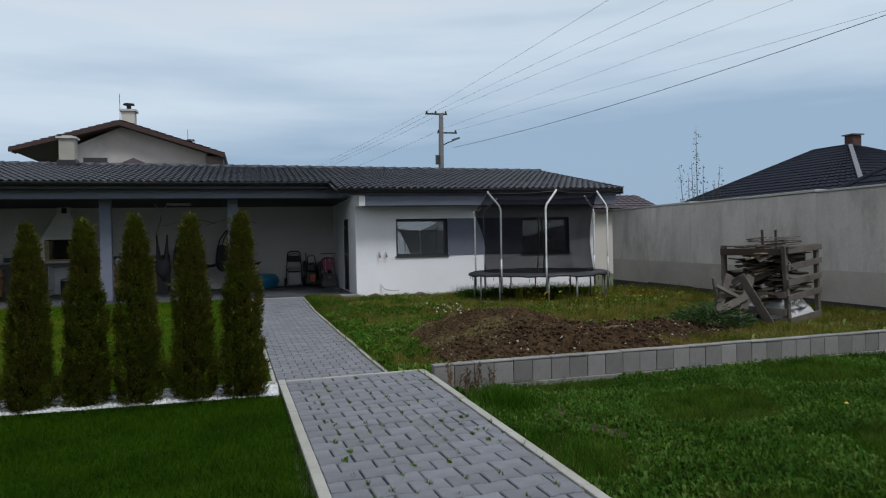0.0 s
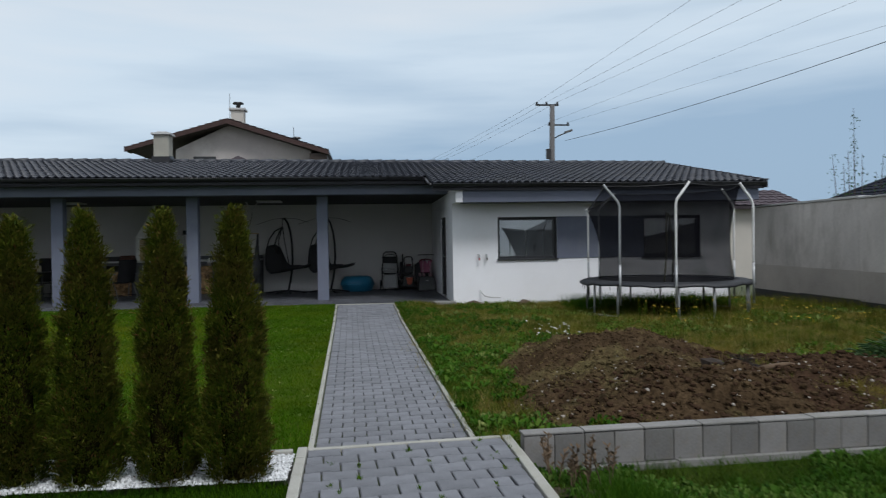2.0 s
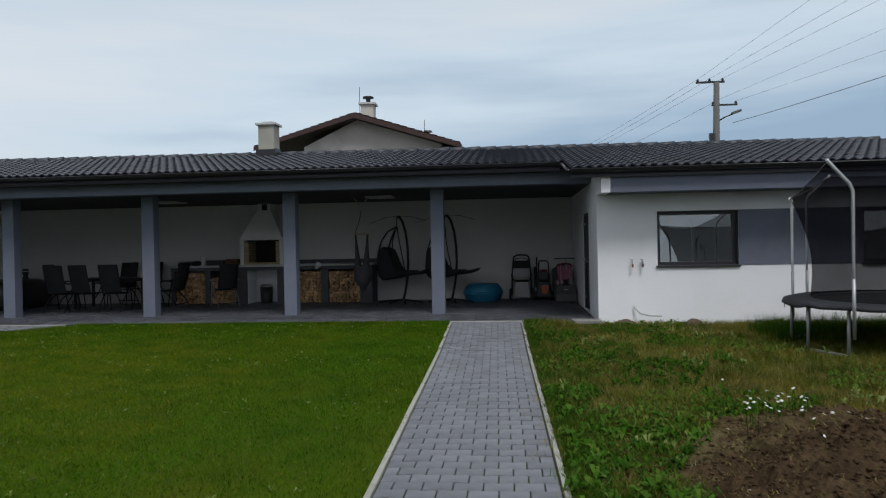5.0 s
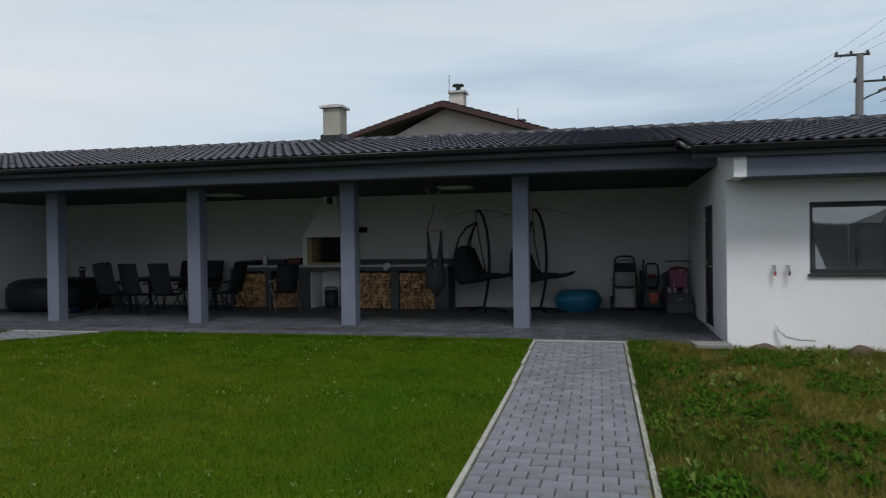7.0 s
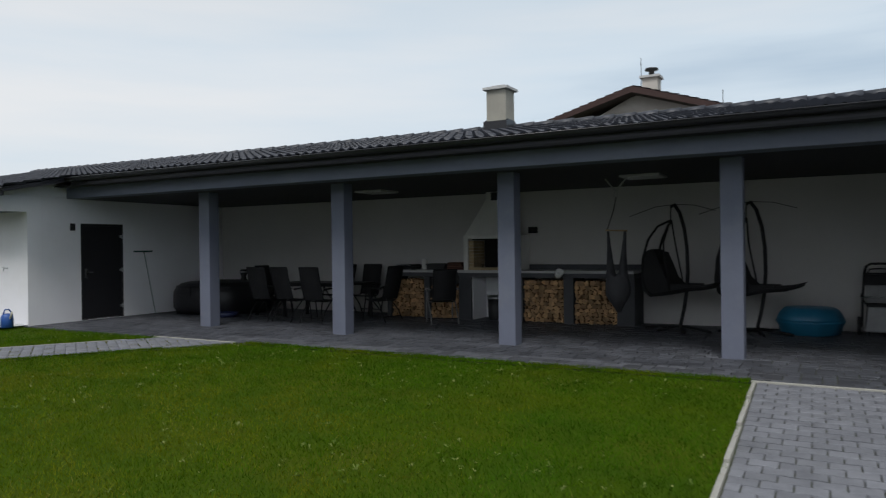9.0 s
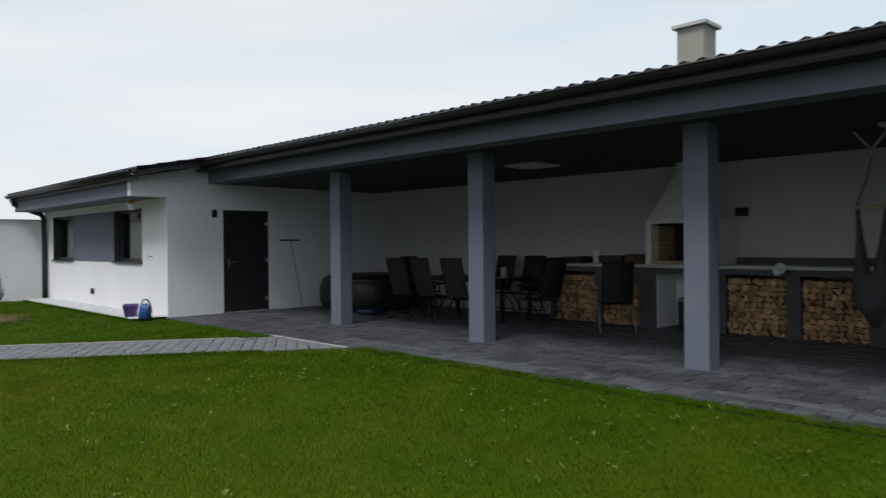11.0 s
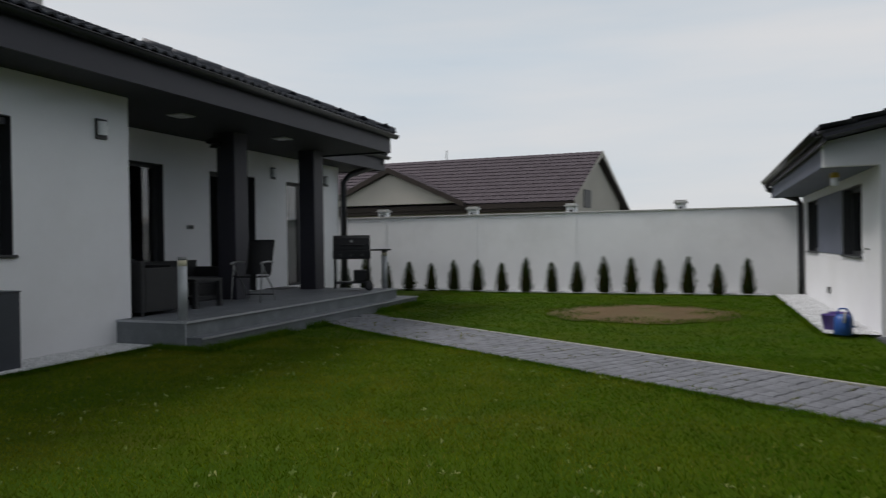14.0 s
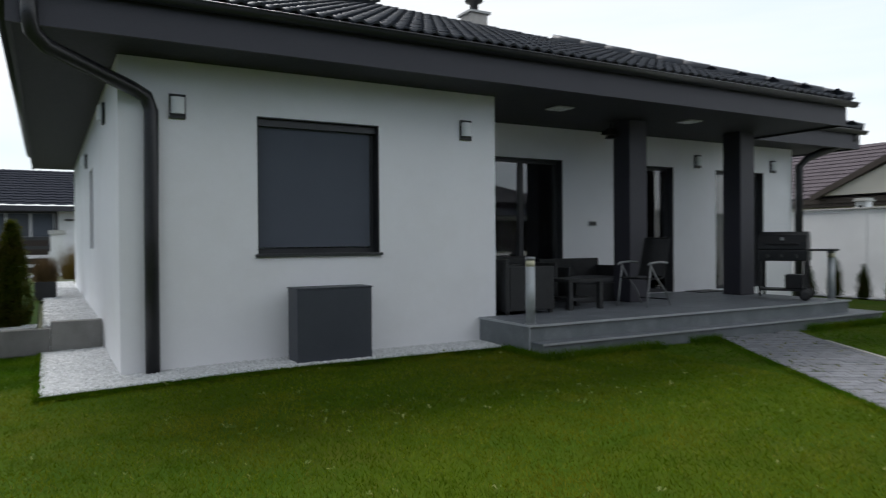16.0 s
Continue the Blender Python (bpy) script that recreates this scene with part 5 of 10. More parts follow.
part("lid", oval([(0.985, 0.226), (0.98, 0.26), (0.90, 0.34), (0.80, 0.405), (0.72, 0.43), (0.3, 0.445), (0.05, 0.45)], 0.68, 22.72, 0.50, 0.48, lobes=0.015), M_BLUE, t, smooth=True)

M_RED_GRIP = surface("dull_red_plastic", (0.16, 0.018, 0.03), scale=8, rough=0.5, vary=0.1)
t = thing("cargo_trolley", (1.65, 22.85, 0), "folding black trolley with a grey canvas bag on two wheels", "trolley")
M_CANVAS = surface("grey_canvas", (0.40, 0.40, 0.405), (0.30, 0.30, 0.305), scale=5, rough=0.9, bump=0.3, fine=120, vary=0.15)
for s in (-1, 1):
    part("side_tube", Bag().tube([(1.65 + s * 0.25, 22.78, 0.13), (1.65 + s * 0.235, 22.82, 0.45), (1.65 + s * 0.215, 22.86, 0.80), (1.65 + s * 0.20, 22.88, 1.00)], 0.017, 8), M_BLACK_METAL, t, smooth=True)
    part("fork_tube", Bag().tube([(1.65 + s * 0.19, 22.75, 0.50), (1.65 + s * 0.25, 22.80, 0.62), (1.65 + s * 0.24, 22.83, 0.66)], 0.012, 8), M_BLACK_METAL, t, smooth=True)
    w = part("wheel", Bag().lathe([(0.06, -0.022), (0.135, -0.024), (0.15, 0), (0.135, 0.024), (0.06, 0.022)], 22, (0, 0, 0), pose(1.65 + s * 0.285, 22.82, 0.15, 0, 90, 0)), M_BLACK_PLASTIC, t, smooth=True)
    part("rim", Bag().lathe([(0.02, -0.026), (0.058, -0.018), (0.058, 0.018), (0.02, 0.026)], 16, (0, 0, 0), pose(1.65 + s * 0.285, 22.82, 0.15, 0, 90, 0)), M_GREY_TUBE, w, smooth=True)
part("handle_bar", Bag().tube([(1.45, 22.88, 0.98), (1.47, 22.86, 1.08), (1.53, 22.85, 1.125), (1.65, 22.85, 1.13), (1.77, 22.85, 1.125), (1.83, 22.86, 1.08), (1.85, 22.88, 0.98)], 0.020, 8), M_BLACK_METAL, t, smooth=True)
part("inner_bar", Bag().tube([(1.49, 22.87, 0.97), (1.52, 22.86, 1.04), (1.65, 22.855, 1.055), (1.78, 22.86, 1.04), (1.81, 22.87, 0.97)], 0.010, 8), M_BLACK_METAL, t, smooth=True)
part("folded_hood", Bag().box(1.43, 1.87, 22.78, 22.94, 0.80, 0.95).box(1.45, 1.85, 22.80, 22.92, 0.95, 0.985), M_SLING, t, "black folded hood", bevel=0.035)
part("front_bar", Bag().tube([(1.42, 22.78, 0.60), (1.53, 22.70, 0.615), (1.77, 22.70, 0.615), (1.88, 22.78, 0.60)], 0.011, 8), M_STEEL, t, smooth=True)
part("back_cloth", Bag().box(1.46, 1.84, 22.87, 22.885, 0.52, 0.80), M_CANVAS, t)
part("bag", Bag().add([(1.44, 22.66, 0.07), (1.86, 22.66, 0.07), (1.86, 23.0, 0.07), (1.44, 23.0, 0.07), (1.48, 22.70, 0.46), (1.82, 22.70, 0.46), (1.82, 22.96, 0.46), (1.48, 22.96, 0.46)], [(3, 2, 1, 0), (4, 5, 6, 7), (0, 1, 5, 4), (1, 2, 6, 5), (2, 3, 7, 6), (3, 0, 4, 7)]), M_CANVAS, t, "grey canvas bag", bevel=0.03)
part("bag_flap", Bag().box(1.465, 1.835, 22.685, 22.975, 0.462, 0.505), M_SLING, t, bevel=0.018)
part("foot_stand", Bag().tube([(1.50, 22.72, 0.07), (1.50, 22.70, 0.0)], 0.012, 6).tube([(1.80, 22.72, 0.07), (1.80, 22.70, 0.0)], 0.012, 6), M_BLACK_METAL, t)

t = thing("lawn_mower", (2.20, 22.85, 0), "black and orange lawn mower folded upright", "lawn mower")
M_ORANGE = surface("orange_plastic", (0.45, 0.07, 0.02), scale=5, rough=0.4, vary=0.1)
part("deck", Bag().add([(2.00, 22.74, 0.05), (2.40, 22.74, 0.05), (2.40, 23.05, 0.05), (2.00, 23.05, 0.05), (2.05, 22.76, 0.46), (2.35, 22.76, 0.46), (2.35, 23.02, 0.46), (2.05, 23.02, 0.46)], [(3, 2, 1, 0), (4, 5, 6, 7), (0, 1, 5, 4), (1, 2, 6, 5), (2, 3, 7, 6), (3, 0, 4, 7)]), M_BLACK_PLASTIC, t, bevel=0.05)
part("motor_hood", Bag().box(2.06, 2.34, 22.78, 23.02, 0.46, 0.70), M_BLACK_PLASTIC, t, bevel=0.06)
part("front_badge", Bag().prism([(-0.10, 0.09), (0.10, 0.09), (0.06, -0.10), (0.02, -0.12), (-0.02, -0.12), (-0.06, -0.10)], 0.0, 0.02, pose(2.22, 22.735, 0.27, 90, 0, 0)), M_ORANGE, t, "orange front badge")
part("badge_grille", Bag().prism([(-0.045, 0.03), (0.045, 0.03), (0.0, -0.07)], 0.0, 0.006, pose(2.22, 22.729, 0.28, 90, 0, 0)), M_BLACK_PLASTIC, t)
part("badge_stripe", Bag().box(2.16, 2.28, 22.724, 22.735, 0.352, 0.366), M_CAP, t)
part("start_block", Bag().box(2.12, 2.29, 22.78, 22.90, 0.70, 0.755), M_RED_GRIP, t, "dull red starter block", bevel=0.02)
part("handle", Bag().tube([(2.08, 22.90, 0.66), (2.08, 22.92, 0.92), (2.11, 22.93, 0.965), (2.22, 22.93, 0.97), (2.29, 22.93, 0.965), (2.32, 22.92, 0.92), (2.33, 22.90, 0.66)], 0.017, 8), M_BLACK_METAL, t, smooth=True)
part("control_lever", Bag().tube([(2.03, 22.86, 0.52), (2.03, 22.88, 0.80), (2.035, 22.90, 1.06)], 0.018, 8), M_BLACK_PLASTIC, t, smooth=True)
part("grass_bag", Bag().box(1.955, 2.045, 22.84, 23.04, 0.30, 0.82), M_SLING, t, bevel=0.03)
for s in (1.99, 2.41):
    for y in (22.80, 23.02):
        part("wheel", Bag().lathe([(0.03, -0.025), (0.09, -0.025), (0.10, 0), (0.09, 0.025), (0.03, 0.025)], 18, (0, 0, 0), pose(s, y, 0.10, 0, 90, 0)), M_BLACK_PLASTIC, t, smooth=True)

t = thing("storage_crate", (2.66, 22.35, 0), "dark grey plastic chest with a sloping lid", "crate")
M_CRATE = surface("grey_crate_plastic", (0.082, 0.085, 0.086), (0.065, 0.068, 0.07), scale=4, rough=0.55, vary=0.12)
part("body", Bag().add([(2.44, 21.98, 0.03), (2.93, 21.98, 0.03), (2.93, 22.72, 0.03), (2.44, 22.72, 0.03), (2.45, 22.00, 0.20), (2.92, 22.00, 0.20), (2.92, 22.70, 0.34), (2.45, 22.70, 0.34)], [(3, 2, 1, 0), (4, 5, 6, 7), (0, 1, 5, 4), (1, 2, 6, 5), (2, 3, 7, 6), (3, 0, 4, 7)]), M_CRATE, t, bevel=0.015)
part("lid", Bag().add([(2.44, 21.99, 0.202), (2.93, 21.99, 0.202), (2.93, 22.71, 0.345), (2.44, 22.71, 0.345), (2.50, 22.14, 0.398), (2.88, 22.14, 0.398), (2.88, 22.66, 0.40), (2.50, 22.66, 0.40)], [(3, 2, 1, 0), (4, 5, 6, 7), (0, 1, 5, 4), (1, 2, 6, 5), (2, 3, 7, 6), (3, 0, 4, 7)]), M_CRATE, t, bevel=0.012)
part("latch", Bag().box(2.65, 2.73, 22.05, 22.075, 0.285, 0.305), M_CAP, t)
part("base_board", Bag().box(2.46, 2.91, 22.0, 22.70, 0.0, 0.03), M_BLACK_PLASTIC, t)
t = thing("shopping_bag", (2.46, 22.92, 0), "dark grey fabric bag standing in the corner behind the chest", "bag")
part("bag_body", Bag().add([(2.44, 22.78, 0.0), (2.86, 22.78, 0.0), (2.86, 23.1, 0.0), (2.44, 23.1, 0.0), (2.40, 22.80, 0.74), (2.70, 22.80, 0.92), (2.70, 23.08, 0.92), (2.40, 23.08, 0.74)], [(3, 2, 1, 0), (4, 5, 6, 7), (0, 1, 5, 4), (1, 2, 6, 5), (2, 3, 7, 6), (3, 0, 4, 7)]), M_GREY_CLOTH, t, bevel=0.04)
t = thing("toy_pram", (2.66, 22.3, 0.40), "pink toy pram standing on the grey chest", "toy pram")
M_PINK = surface("pink_fabric", (0.37, 0.12, 0.20), (0.27, 0.08, 0.14), scale=8, rough=0.85, vary=0.18)
M_PALE_PINK = surface("pale_pink_plastic", (0.50, 0.32, 0.37), scale=8, rough=0.5, vary=0.08)
part("seat", Bag().add([(2.52, 22.18, 0.53), (2.78, 22.18, 0.53), (2.86, 22.40, 0.86), (2.50, 22.40, 0.86), (2.54, 22.28, 0.50), (2.80, 22.28, 0.50), (2.86, 22.50, 0.84), (2.50, 22.50, 0.84)], [(0, 1, 2, 3), (7, 6, 5, 4), (0, 4, 5, 1), (1, 5, 6, 2), (2, 6, 7, 3), (3, 7, 4, 0)]), M_PINK, t, "pink fabric seat", bevel=0.015)
part("hood", Bag().tube([(2.50, 22.42, 0.84), (2.54, 22.38, 0.89), (2.68, 22.36, 0.905), (2.82, 22.38, 0.89), (2.86, 22.42, 0.84)], 0.022, 8), M_RED_GRIP, t, "dark red hood edge", smooth=True)
for s in (2.57, 2.78):
    part("frame_tube", Bag().tube([(s, 22.12, 0.46), (s + 0.02, 22.28, 0.70), (s + 0.03, 22.42, 0.90)], 0.010, 6), M_PALE_PINK, t, smooth=True)
part("handle_post", Bag().tube([(2.74, 22.30, 0.58), (2.725, 22.36, 0.80), (2.72, 22.42, 1.03)], 0.011, 8), M_CAP, t, smooth=True)
part("handle_bar", Bag().tube([(2.44, 22.43, 1.03), (2.72, 22.43, 1.035), (2.93, 22.43, 1.03)], 0.013, 8), M_GREY_CLOTH, t, smooth=True)
for x in (2.50, 2.60, 2.80):
    for y in (22.16, 22.46):
        if x == 2.60 and y > 22.3:
            continue
        part("wheel", Bag().lathe([(0.02, -0.013), (0.052, -0.015), (0.058, 0), (0.052, 0.015), (0.02, 0.013)], 16, (0, 0, 0), pose(x, y, 0.459, 0, 90, 18)), M_PALE_PINK, t, smooth=True)

# ceiling panels, squeegee, outside lamp, taps, hose
for x in (-1.62, -6.75):
    t = thing("ceiling_light", (x, 21.3, 2.58), "flat pale ceiling light panel, off", "ceiling light", "pergola ceiling lights")
    part("frame", Bag().box(x - 0.31, x + 0.31, 20.98, 21.60, 2.545, 2.578), M_CAP, t, bevel=0.006)
    part("diffuser", Bag().box(x - 0.28, x + 0.28, 21.01, 21.57, 2.540, 2.5445), M_WHITE_GLASS, t)
t = thing("floor_squeegee", (-12.98, 20.95, 0), "floor squeegee leaning on the white wall", "squeegee")
part("pole", Bag().tube([(-12.93, 21.10, 0.0), (-13.0, 20.86, 1.44)], 0.011, 8), surface("pale_green_tube", (0.35, 0.42, 0.40), scale=8, rough=0.4, vary=0.06), t)
part("blade", Bag().box(-13.028, -12.985, 20.60, 21.08, 1.44, 1.475), surface("teal_rubber", (0.03, 0.09, 0.08), scale=8, rough=0.7, vary=0.1), t, bevel=0.006)


def wall_lamp(at, out, label, group, w=0.085, h=0.13, opal=True):
    """A small bulkhead lamp on a wall; out is the way that it looks, (dx, dy)."""
    ang = math.degrees(math.atan2(out[1], out[0])) + 90
    t = thing("wall_lamp", at, label, "wall lamp", group, turn=ang)
    part("back_plate", Bag().box(-w, w, -0.035, -0.002, -h, h), M_BLACK_PLASTIC, t, bevel=0.006, local=True)
    if opal:
        n = 10
        v = []
        for z in (-h * 0.62, h * 0.72):
            v += [(w * 0.86 * math.sin(-math.pi / 2 + math.pi * k / n), -0.036 - 0.055 * math.cos(-math.pi / 2 + math.pi * k / n), z) for k in range(n + 1)]
        part("shade", Bag().add(v, [(k, k + 1, n + 2 + k, n + 1 + k) for k in range(n)] + [tuple(range(n + 1))[::-1], tuple(range(n + 1, 2 * n + 2))]), M_WHITE_GLASS, t, "opal curved shade", local=True)
    else:
        part("shade", Bag().box(-w * 0.7, w * 0.7, -0.05, -0.036, -h * 0.7, h * 0.7), M_BLACK_PLASTIC, t, local=True, bevel=0.006)
    return t


wall_lamp((-13.03, 19.12, 1.99), (1, 0), "small black square lamp beside the door", "store lamps", 0.05, 0.075, False)
for x in (3.58, 3.76):
    t = thing("garden_tap", (x, 18.17, 1.06), "small red-handled garden tap on the wall", "tap", "garage taps")
    part("spout", Bag().tube([(x, 18.168, 1.07), (x, 18.10, 1.07), (x, 18.075, 1.055), (x, 18.072, 1.0)], 0.013, 8), M_STEEL, t, smooth=True)
    part("lever", Bag().box(x - 0.05, x + 0.014, 18.085, 18.10, 1.086, 1.10), M_STEEL, t)
    part("hose_end", Bag().lathe([(0.016, 0), (0.018, 0.05), (0.012, 0.055)], 10, (x, 18.072, 0.955)), surface("red_plastic_%d" % (x > 3.7), (0.35, 0.03, 0.03) if x < 3.7 else (0.08, 0.05, 0.05), scale=8, rough=0.4, vary=0.1), t)
t = thing("garden_hose", (3.75, 17.95, 0), "short pale hose end lying by the wall", "hose")
part("hose", Bag().tube([(3.60, 18.13, 0.26), (3.62, 18.10, 0.20), (3.70, 18.05, 0.12), (3.85, 17.98, 0.09), (4.05, 17.95, 0.085)], 0.014, 8), M_CAP, t, smooth=True)
t = thing("paving_slab", (2.75, 17.75, 0.02), "loose grey paving slab in the grass", "slab")
part("slab", Bag().box(-0.25, 0.25, -0.15, 0.15, -0.02, 0.035, pose(2.72, 17.88, 0.0, 2, 1, 8)), M_COPING, t, bevel=0.006)
t = thing("hanging_lamp", (-13.72, 17.9, 2.28), "yellow and white camping lamp hung under the eaves", "lamp")
part("cap", Bag().lathe([(0.02, 0.075), (0.055, 0.06), (0.06, 0.0)], 14, (-13.6, 17.72, 2.17)), surface("yellow_plastic", (0.5, 0.33, 0.03), scale=6, rough=0.4, vary=0.1), t, "yellow cap", smooth=True)
part("bulb", Bag().lathe([(0.045, -0.12), (0.055, -0.10), (0.052, -0.002)], 14, (-13.6, 17.72, 2.17)), M_WHITE_GLASS, t, smooth=True)
part("hook", Bag().tube([(-13.6, 17.72, 2.245), (-13.6, 17.72, 2.279)], 0.005, 6), M_STEEL, t)
t = thing("wall_vent", (-17.1, 18.17, 0.33), "small black vent on the white wall", "vent")
part("cover", Bag().box(-17.2, -17.0, 18.14, 18.168, 0.28, 0.40), M_BLACK_PLASTIC, t, bevel=0.01)
t = thing("garden_tap", (-13.72, 18.17, 1.14), "small tap on the store wall", "tap")
part("spout", Bag().tube([(-13.72, 18.168, 1.15), (-13.72, 18.09, 1.15), (-13.72, 18.08, 1.09)], 0.012, 8), M_STEEL, t, smooth=True)
part("lever", Bag().box(-13.77, -13.70, 18.085, 18.10, 1.165, 1.178), M_STEEL, t)

# bucket, planter and watering can at the store corner
M_PURPLE = surface("purple_plastic", (0.075, 0.045, 0.20), scale=5, rough=0.45, vary=0.1)
for k, (x, y) in enumerate(((-13.86, 17.80), (-13.52, 17.66))):
    t = thing("plant_tub", (x, y, 0), "small purple plastic tub on the pebble strip", "tub", "purple tubs")
    part("tub", Bag().lathe([(0.10, 0), (0.105, 0.01), (0.14, 0.20), (0.152, 0.212), (0.136, 0.212), (0.10, 0.02)], 18, (x, y, 0.02)), M_PURPLE, t, smooth=True)
t = thing("watering_can", (-12.93, 17.70, 0), "blue plastic watering can", "watering can")
M_CAN = surface("bright_blue_plastic", (0.03, 0.10, 0.36), scale=5, rough=0.4, vary=0.1)
part("body", Bag().lathe([(0.10, 0), (0.115, 0.01), (0.105, 0.22), (0.07, 0.27), (0.05, 0.275)], 18, (-12.93, 17.70, 0.02)), M_CAN, t, smooth=True)
part("handle", Bag().tube([(-12.93, 17.63, 0.28), (-12.93, 17.66, 0.37), (-12.93, 17.74, 0.37), (-12.93, 17.80, 0.28), (-12.93, 17.82, 0.12)], 0.013, 8), M_CAN, t, smooth=True)
part("spout", Bag().tube([(-12.91, 17.70, 0.10), (-12.82, 17.70, 0.22), (-12.76, 17.70, 0.33)], [0.025, 0.018, 0.014], 8), surface("cream_plastic", (0.5, 0.47, 0.36), scale=6, rough=0.5, vary=0.08), t, "cream spout", smooth=True)


# ---- things on the house terrace and along the house ----
for x in (-5.66, -9.25):
    wall_lamp((x, HF, 2.84), (0, 1), "black bulkhead wall lamp with opal glass on the white wall", "house wall lamps")
for x in (-15.66, -17.98):
    wall_lamp((x, HR, 2.92), (0, 1), "black bulkhead wall lamp with opal glass on the white wall", "house wall lamps")
wall_lamp((HL, 6.95, 3.0), (1, 0), "black bulkhead wall lamp with opal glass on the white wall", "house wall lamps")
wall_lamp((HL, 2.6, 2.85), (1, 0), "black bulkhead wall lamp with opal glass on the white wall", "house wall lamps")
for x, y in ((-11.03, 8.48), (-13.67, 8.55)):
    t = thing("ceiling_light", (x, y, 3.334), "flat square ceiling light in the porch soffit, off", "ceiling light", "porch ceiling lights")
    part("frame", Bag().box(x - 0.15, x + 0.15, y - 0.15, y + 0.15, 3.315, 3.333), M_CAP, t, bevel=0.004)
    part("diffuser", Bag().box(x - 0.13, x + 0.13, y - 0.13, y + 0.13, 3.310, 3.3145), M_WHITE_GLASS, t)
t = thing("wall_socket", (-12.94, 7.0, 1.68), "grey twin socket on the recessed wall", "socket")
part("plate", Bag().box(-13.02, -12.85, 7.002, 7.03, 1.64, 1.72), M_GREY_TUBE, t, bevel=0.006)
part("socket_face", Bag().box(-13.00, -12.94, 7.0305, 7.036, 1.655, 1.705).box(-12.93, -12.87, 7.0305, 7.036, 1.655, 1.705), M_BLACK_PLASTIC, t)

hp = thing("heat_pump_cover", (-7.22, 8.97, 0), "anthracite sheet-metal heat pump cover before the wall", "heat pump")
M_HP = surface("anthracite_sheet", (0.036, 0.042, 0.056), (0.048, 0.054, 0.068), scale=1.5, rough=0.5, vary=0.06)
part("case", Bag().box(-7.68, -6.80, 8.88, 9.22, 0.03, 0.864), M_HP, hp, bevel=0.008)
part("top_sheet", Bag().box(-7.69, -6.79, 8.87, 9.23, 0.866, 0.880), M_HP, hp, bevel=0.003)
part("plinth", Bag().box(-7.66, -6.82, 8.90, 9.20, -0.03, 0.03), M_KERB, hp)

M_BOLLARD = surface("brushed_steel_tube", (0.46, 0.48, 0.50), (0.38, 0.40, 0.42), scale=9, rough=0.5, metal=0.35, vary=0.08)
for x, y in ((-9.56, 9.72), (-15.84, 9.62)):
    t = thing("bollard_light", (x, y, 0.37), "steel bollard light with a pale lamp band", "bollard light", "terrace bollards")
    part("post", Bag().lathe([(0.058, 0.0), (0.058, 0.70)], 20, (x, y, 0.37)), M_BOLLARD, t, smooth=True)
    part("lamp_band", Bag().lathe([(0.057, 0.701), (0.057, 0.775)], 20, (x, y, 0.37)), surface("cream_lamp_%d" % (x > -12), (0.62, 0.58, 0.42), scale=6, rough=0.3, vary=0.05), t, "pale lamp band", smooth=True)
    part("cap", Bag().lathe([(0.060, 0.776), (0.060, 0.815), (0.05, 0.82)], 20, (x, y, 0.37)), M_GREY_TUBE, t, smooth=True)
    part("foot", Bag().lathe([(0.075, 0.0), (0.075, 0.012)], 20, (x, y, 0.3705)), M_STEEL, t)

M_RATTAN = surface("anthracite_rattan", (0.011, 0.012, 0.014), (0.018, 0.019, 0.021), scale=14, rough=0.6, bump=0.7, fine=110, vary=0.25)
D = 0.37


def rattan_chair(label):
    c = thing("rattan_armchair", (0, 0, 0), label, "armchair", "rattan set")
    part("base", Bag().box(-0.36, 0.36, -0.36, 0.36, 0.05, 0.30), M_RATTAN, c, bevel=0.015)
    for s in (-0.42, 0.36):
        part("armrest", Bag().box(s, s + 0.06, -0.38, 0.38, 0.05, 0.66), M_RATTAN, c, bevel=0.015)
    part("backrest", Bag().box(-0.42, 0.42, -0.45, -0.382, 0.05, 0.76), M_RATTAN, c, bevel=0.015)
    part("cushion", Bag().box(-0.35, 0.35, -0.36, 0.35, 0.302, 0.40), M_GREY_CLOTH, c, "dark seat cushion", bevel=0.03)
    for x in (-0.38, 0.34):
        for y in (-0.42, 0.32):
            part("foot", Bag().box(x, x + 0.05, y, y + 0.05, 0.0, 0.05), M_BLACK_PLASTIC, c)
    return c


rc = rattan_chair("black rattan armchair on the terrace")
rc.matrix_basis = pose(-10.28, 8.38, D, 0, 0, 90)
copy_thing(rc, pose(-11.0, 7.55, D, 0, 0, 0))
sofa = thing("rattan_sofa", (-12.3, 7.5, D), "black rattan two-seat sofa by the glazed door", "sofa", "rattan set")
part("base", Bag().box(-12.95, -11.75, 7.10, 7.85, D + 0.05, D + 0.30), M_RATTAN, sofa, bevel=0.015)
part("backrest", Bag().box(-13.0, -11.70, 7.04, 7.10, D + 0.05, D + 0.70), M_RATTAN, sofa, bevel=0.015)
for x in (-13.0, -11.75):
    part("armrest", Bag().box(x, x + 0.06, 7.102, 7.87, D + 0.05, D + 0.58), M_RATTAN, sofa, bevel=0.015)
part("cushion", Bag().box(-12.93, -11.76, 7.12, 7.84, D + 0.302, D + 0.40), M_GREY_CLOTH, sofa, "dark seat cushion", bevel=0.03)
part("foot", Bag().box(-12.98, -11.72, 7.06, 7.10, D, D + 0.05), M_BLACK_PLASTIC, sofa)
part("foot", Bag().box(-12.98, -11.72, 7.80, 7.84, D, D + 0.05), M_BLACK_PLASTIC, sofa)
tb_ = thing("rattan_table", (-11.3, 8.45, D), "low black rattan coffee table with a shelf", "coffee table", "rattan set")
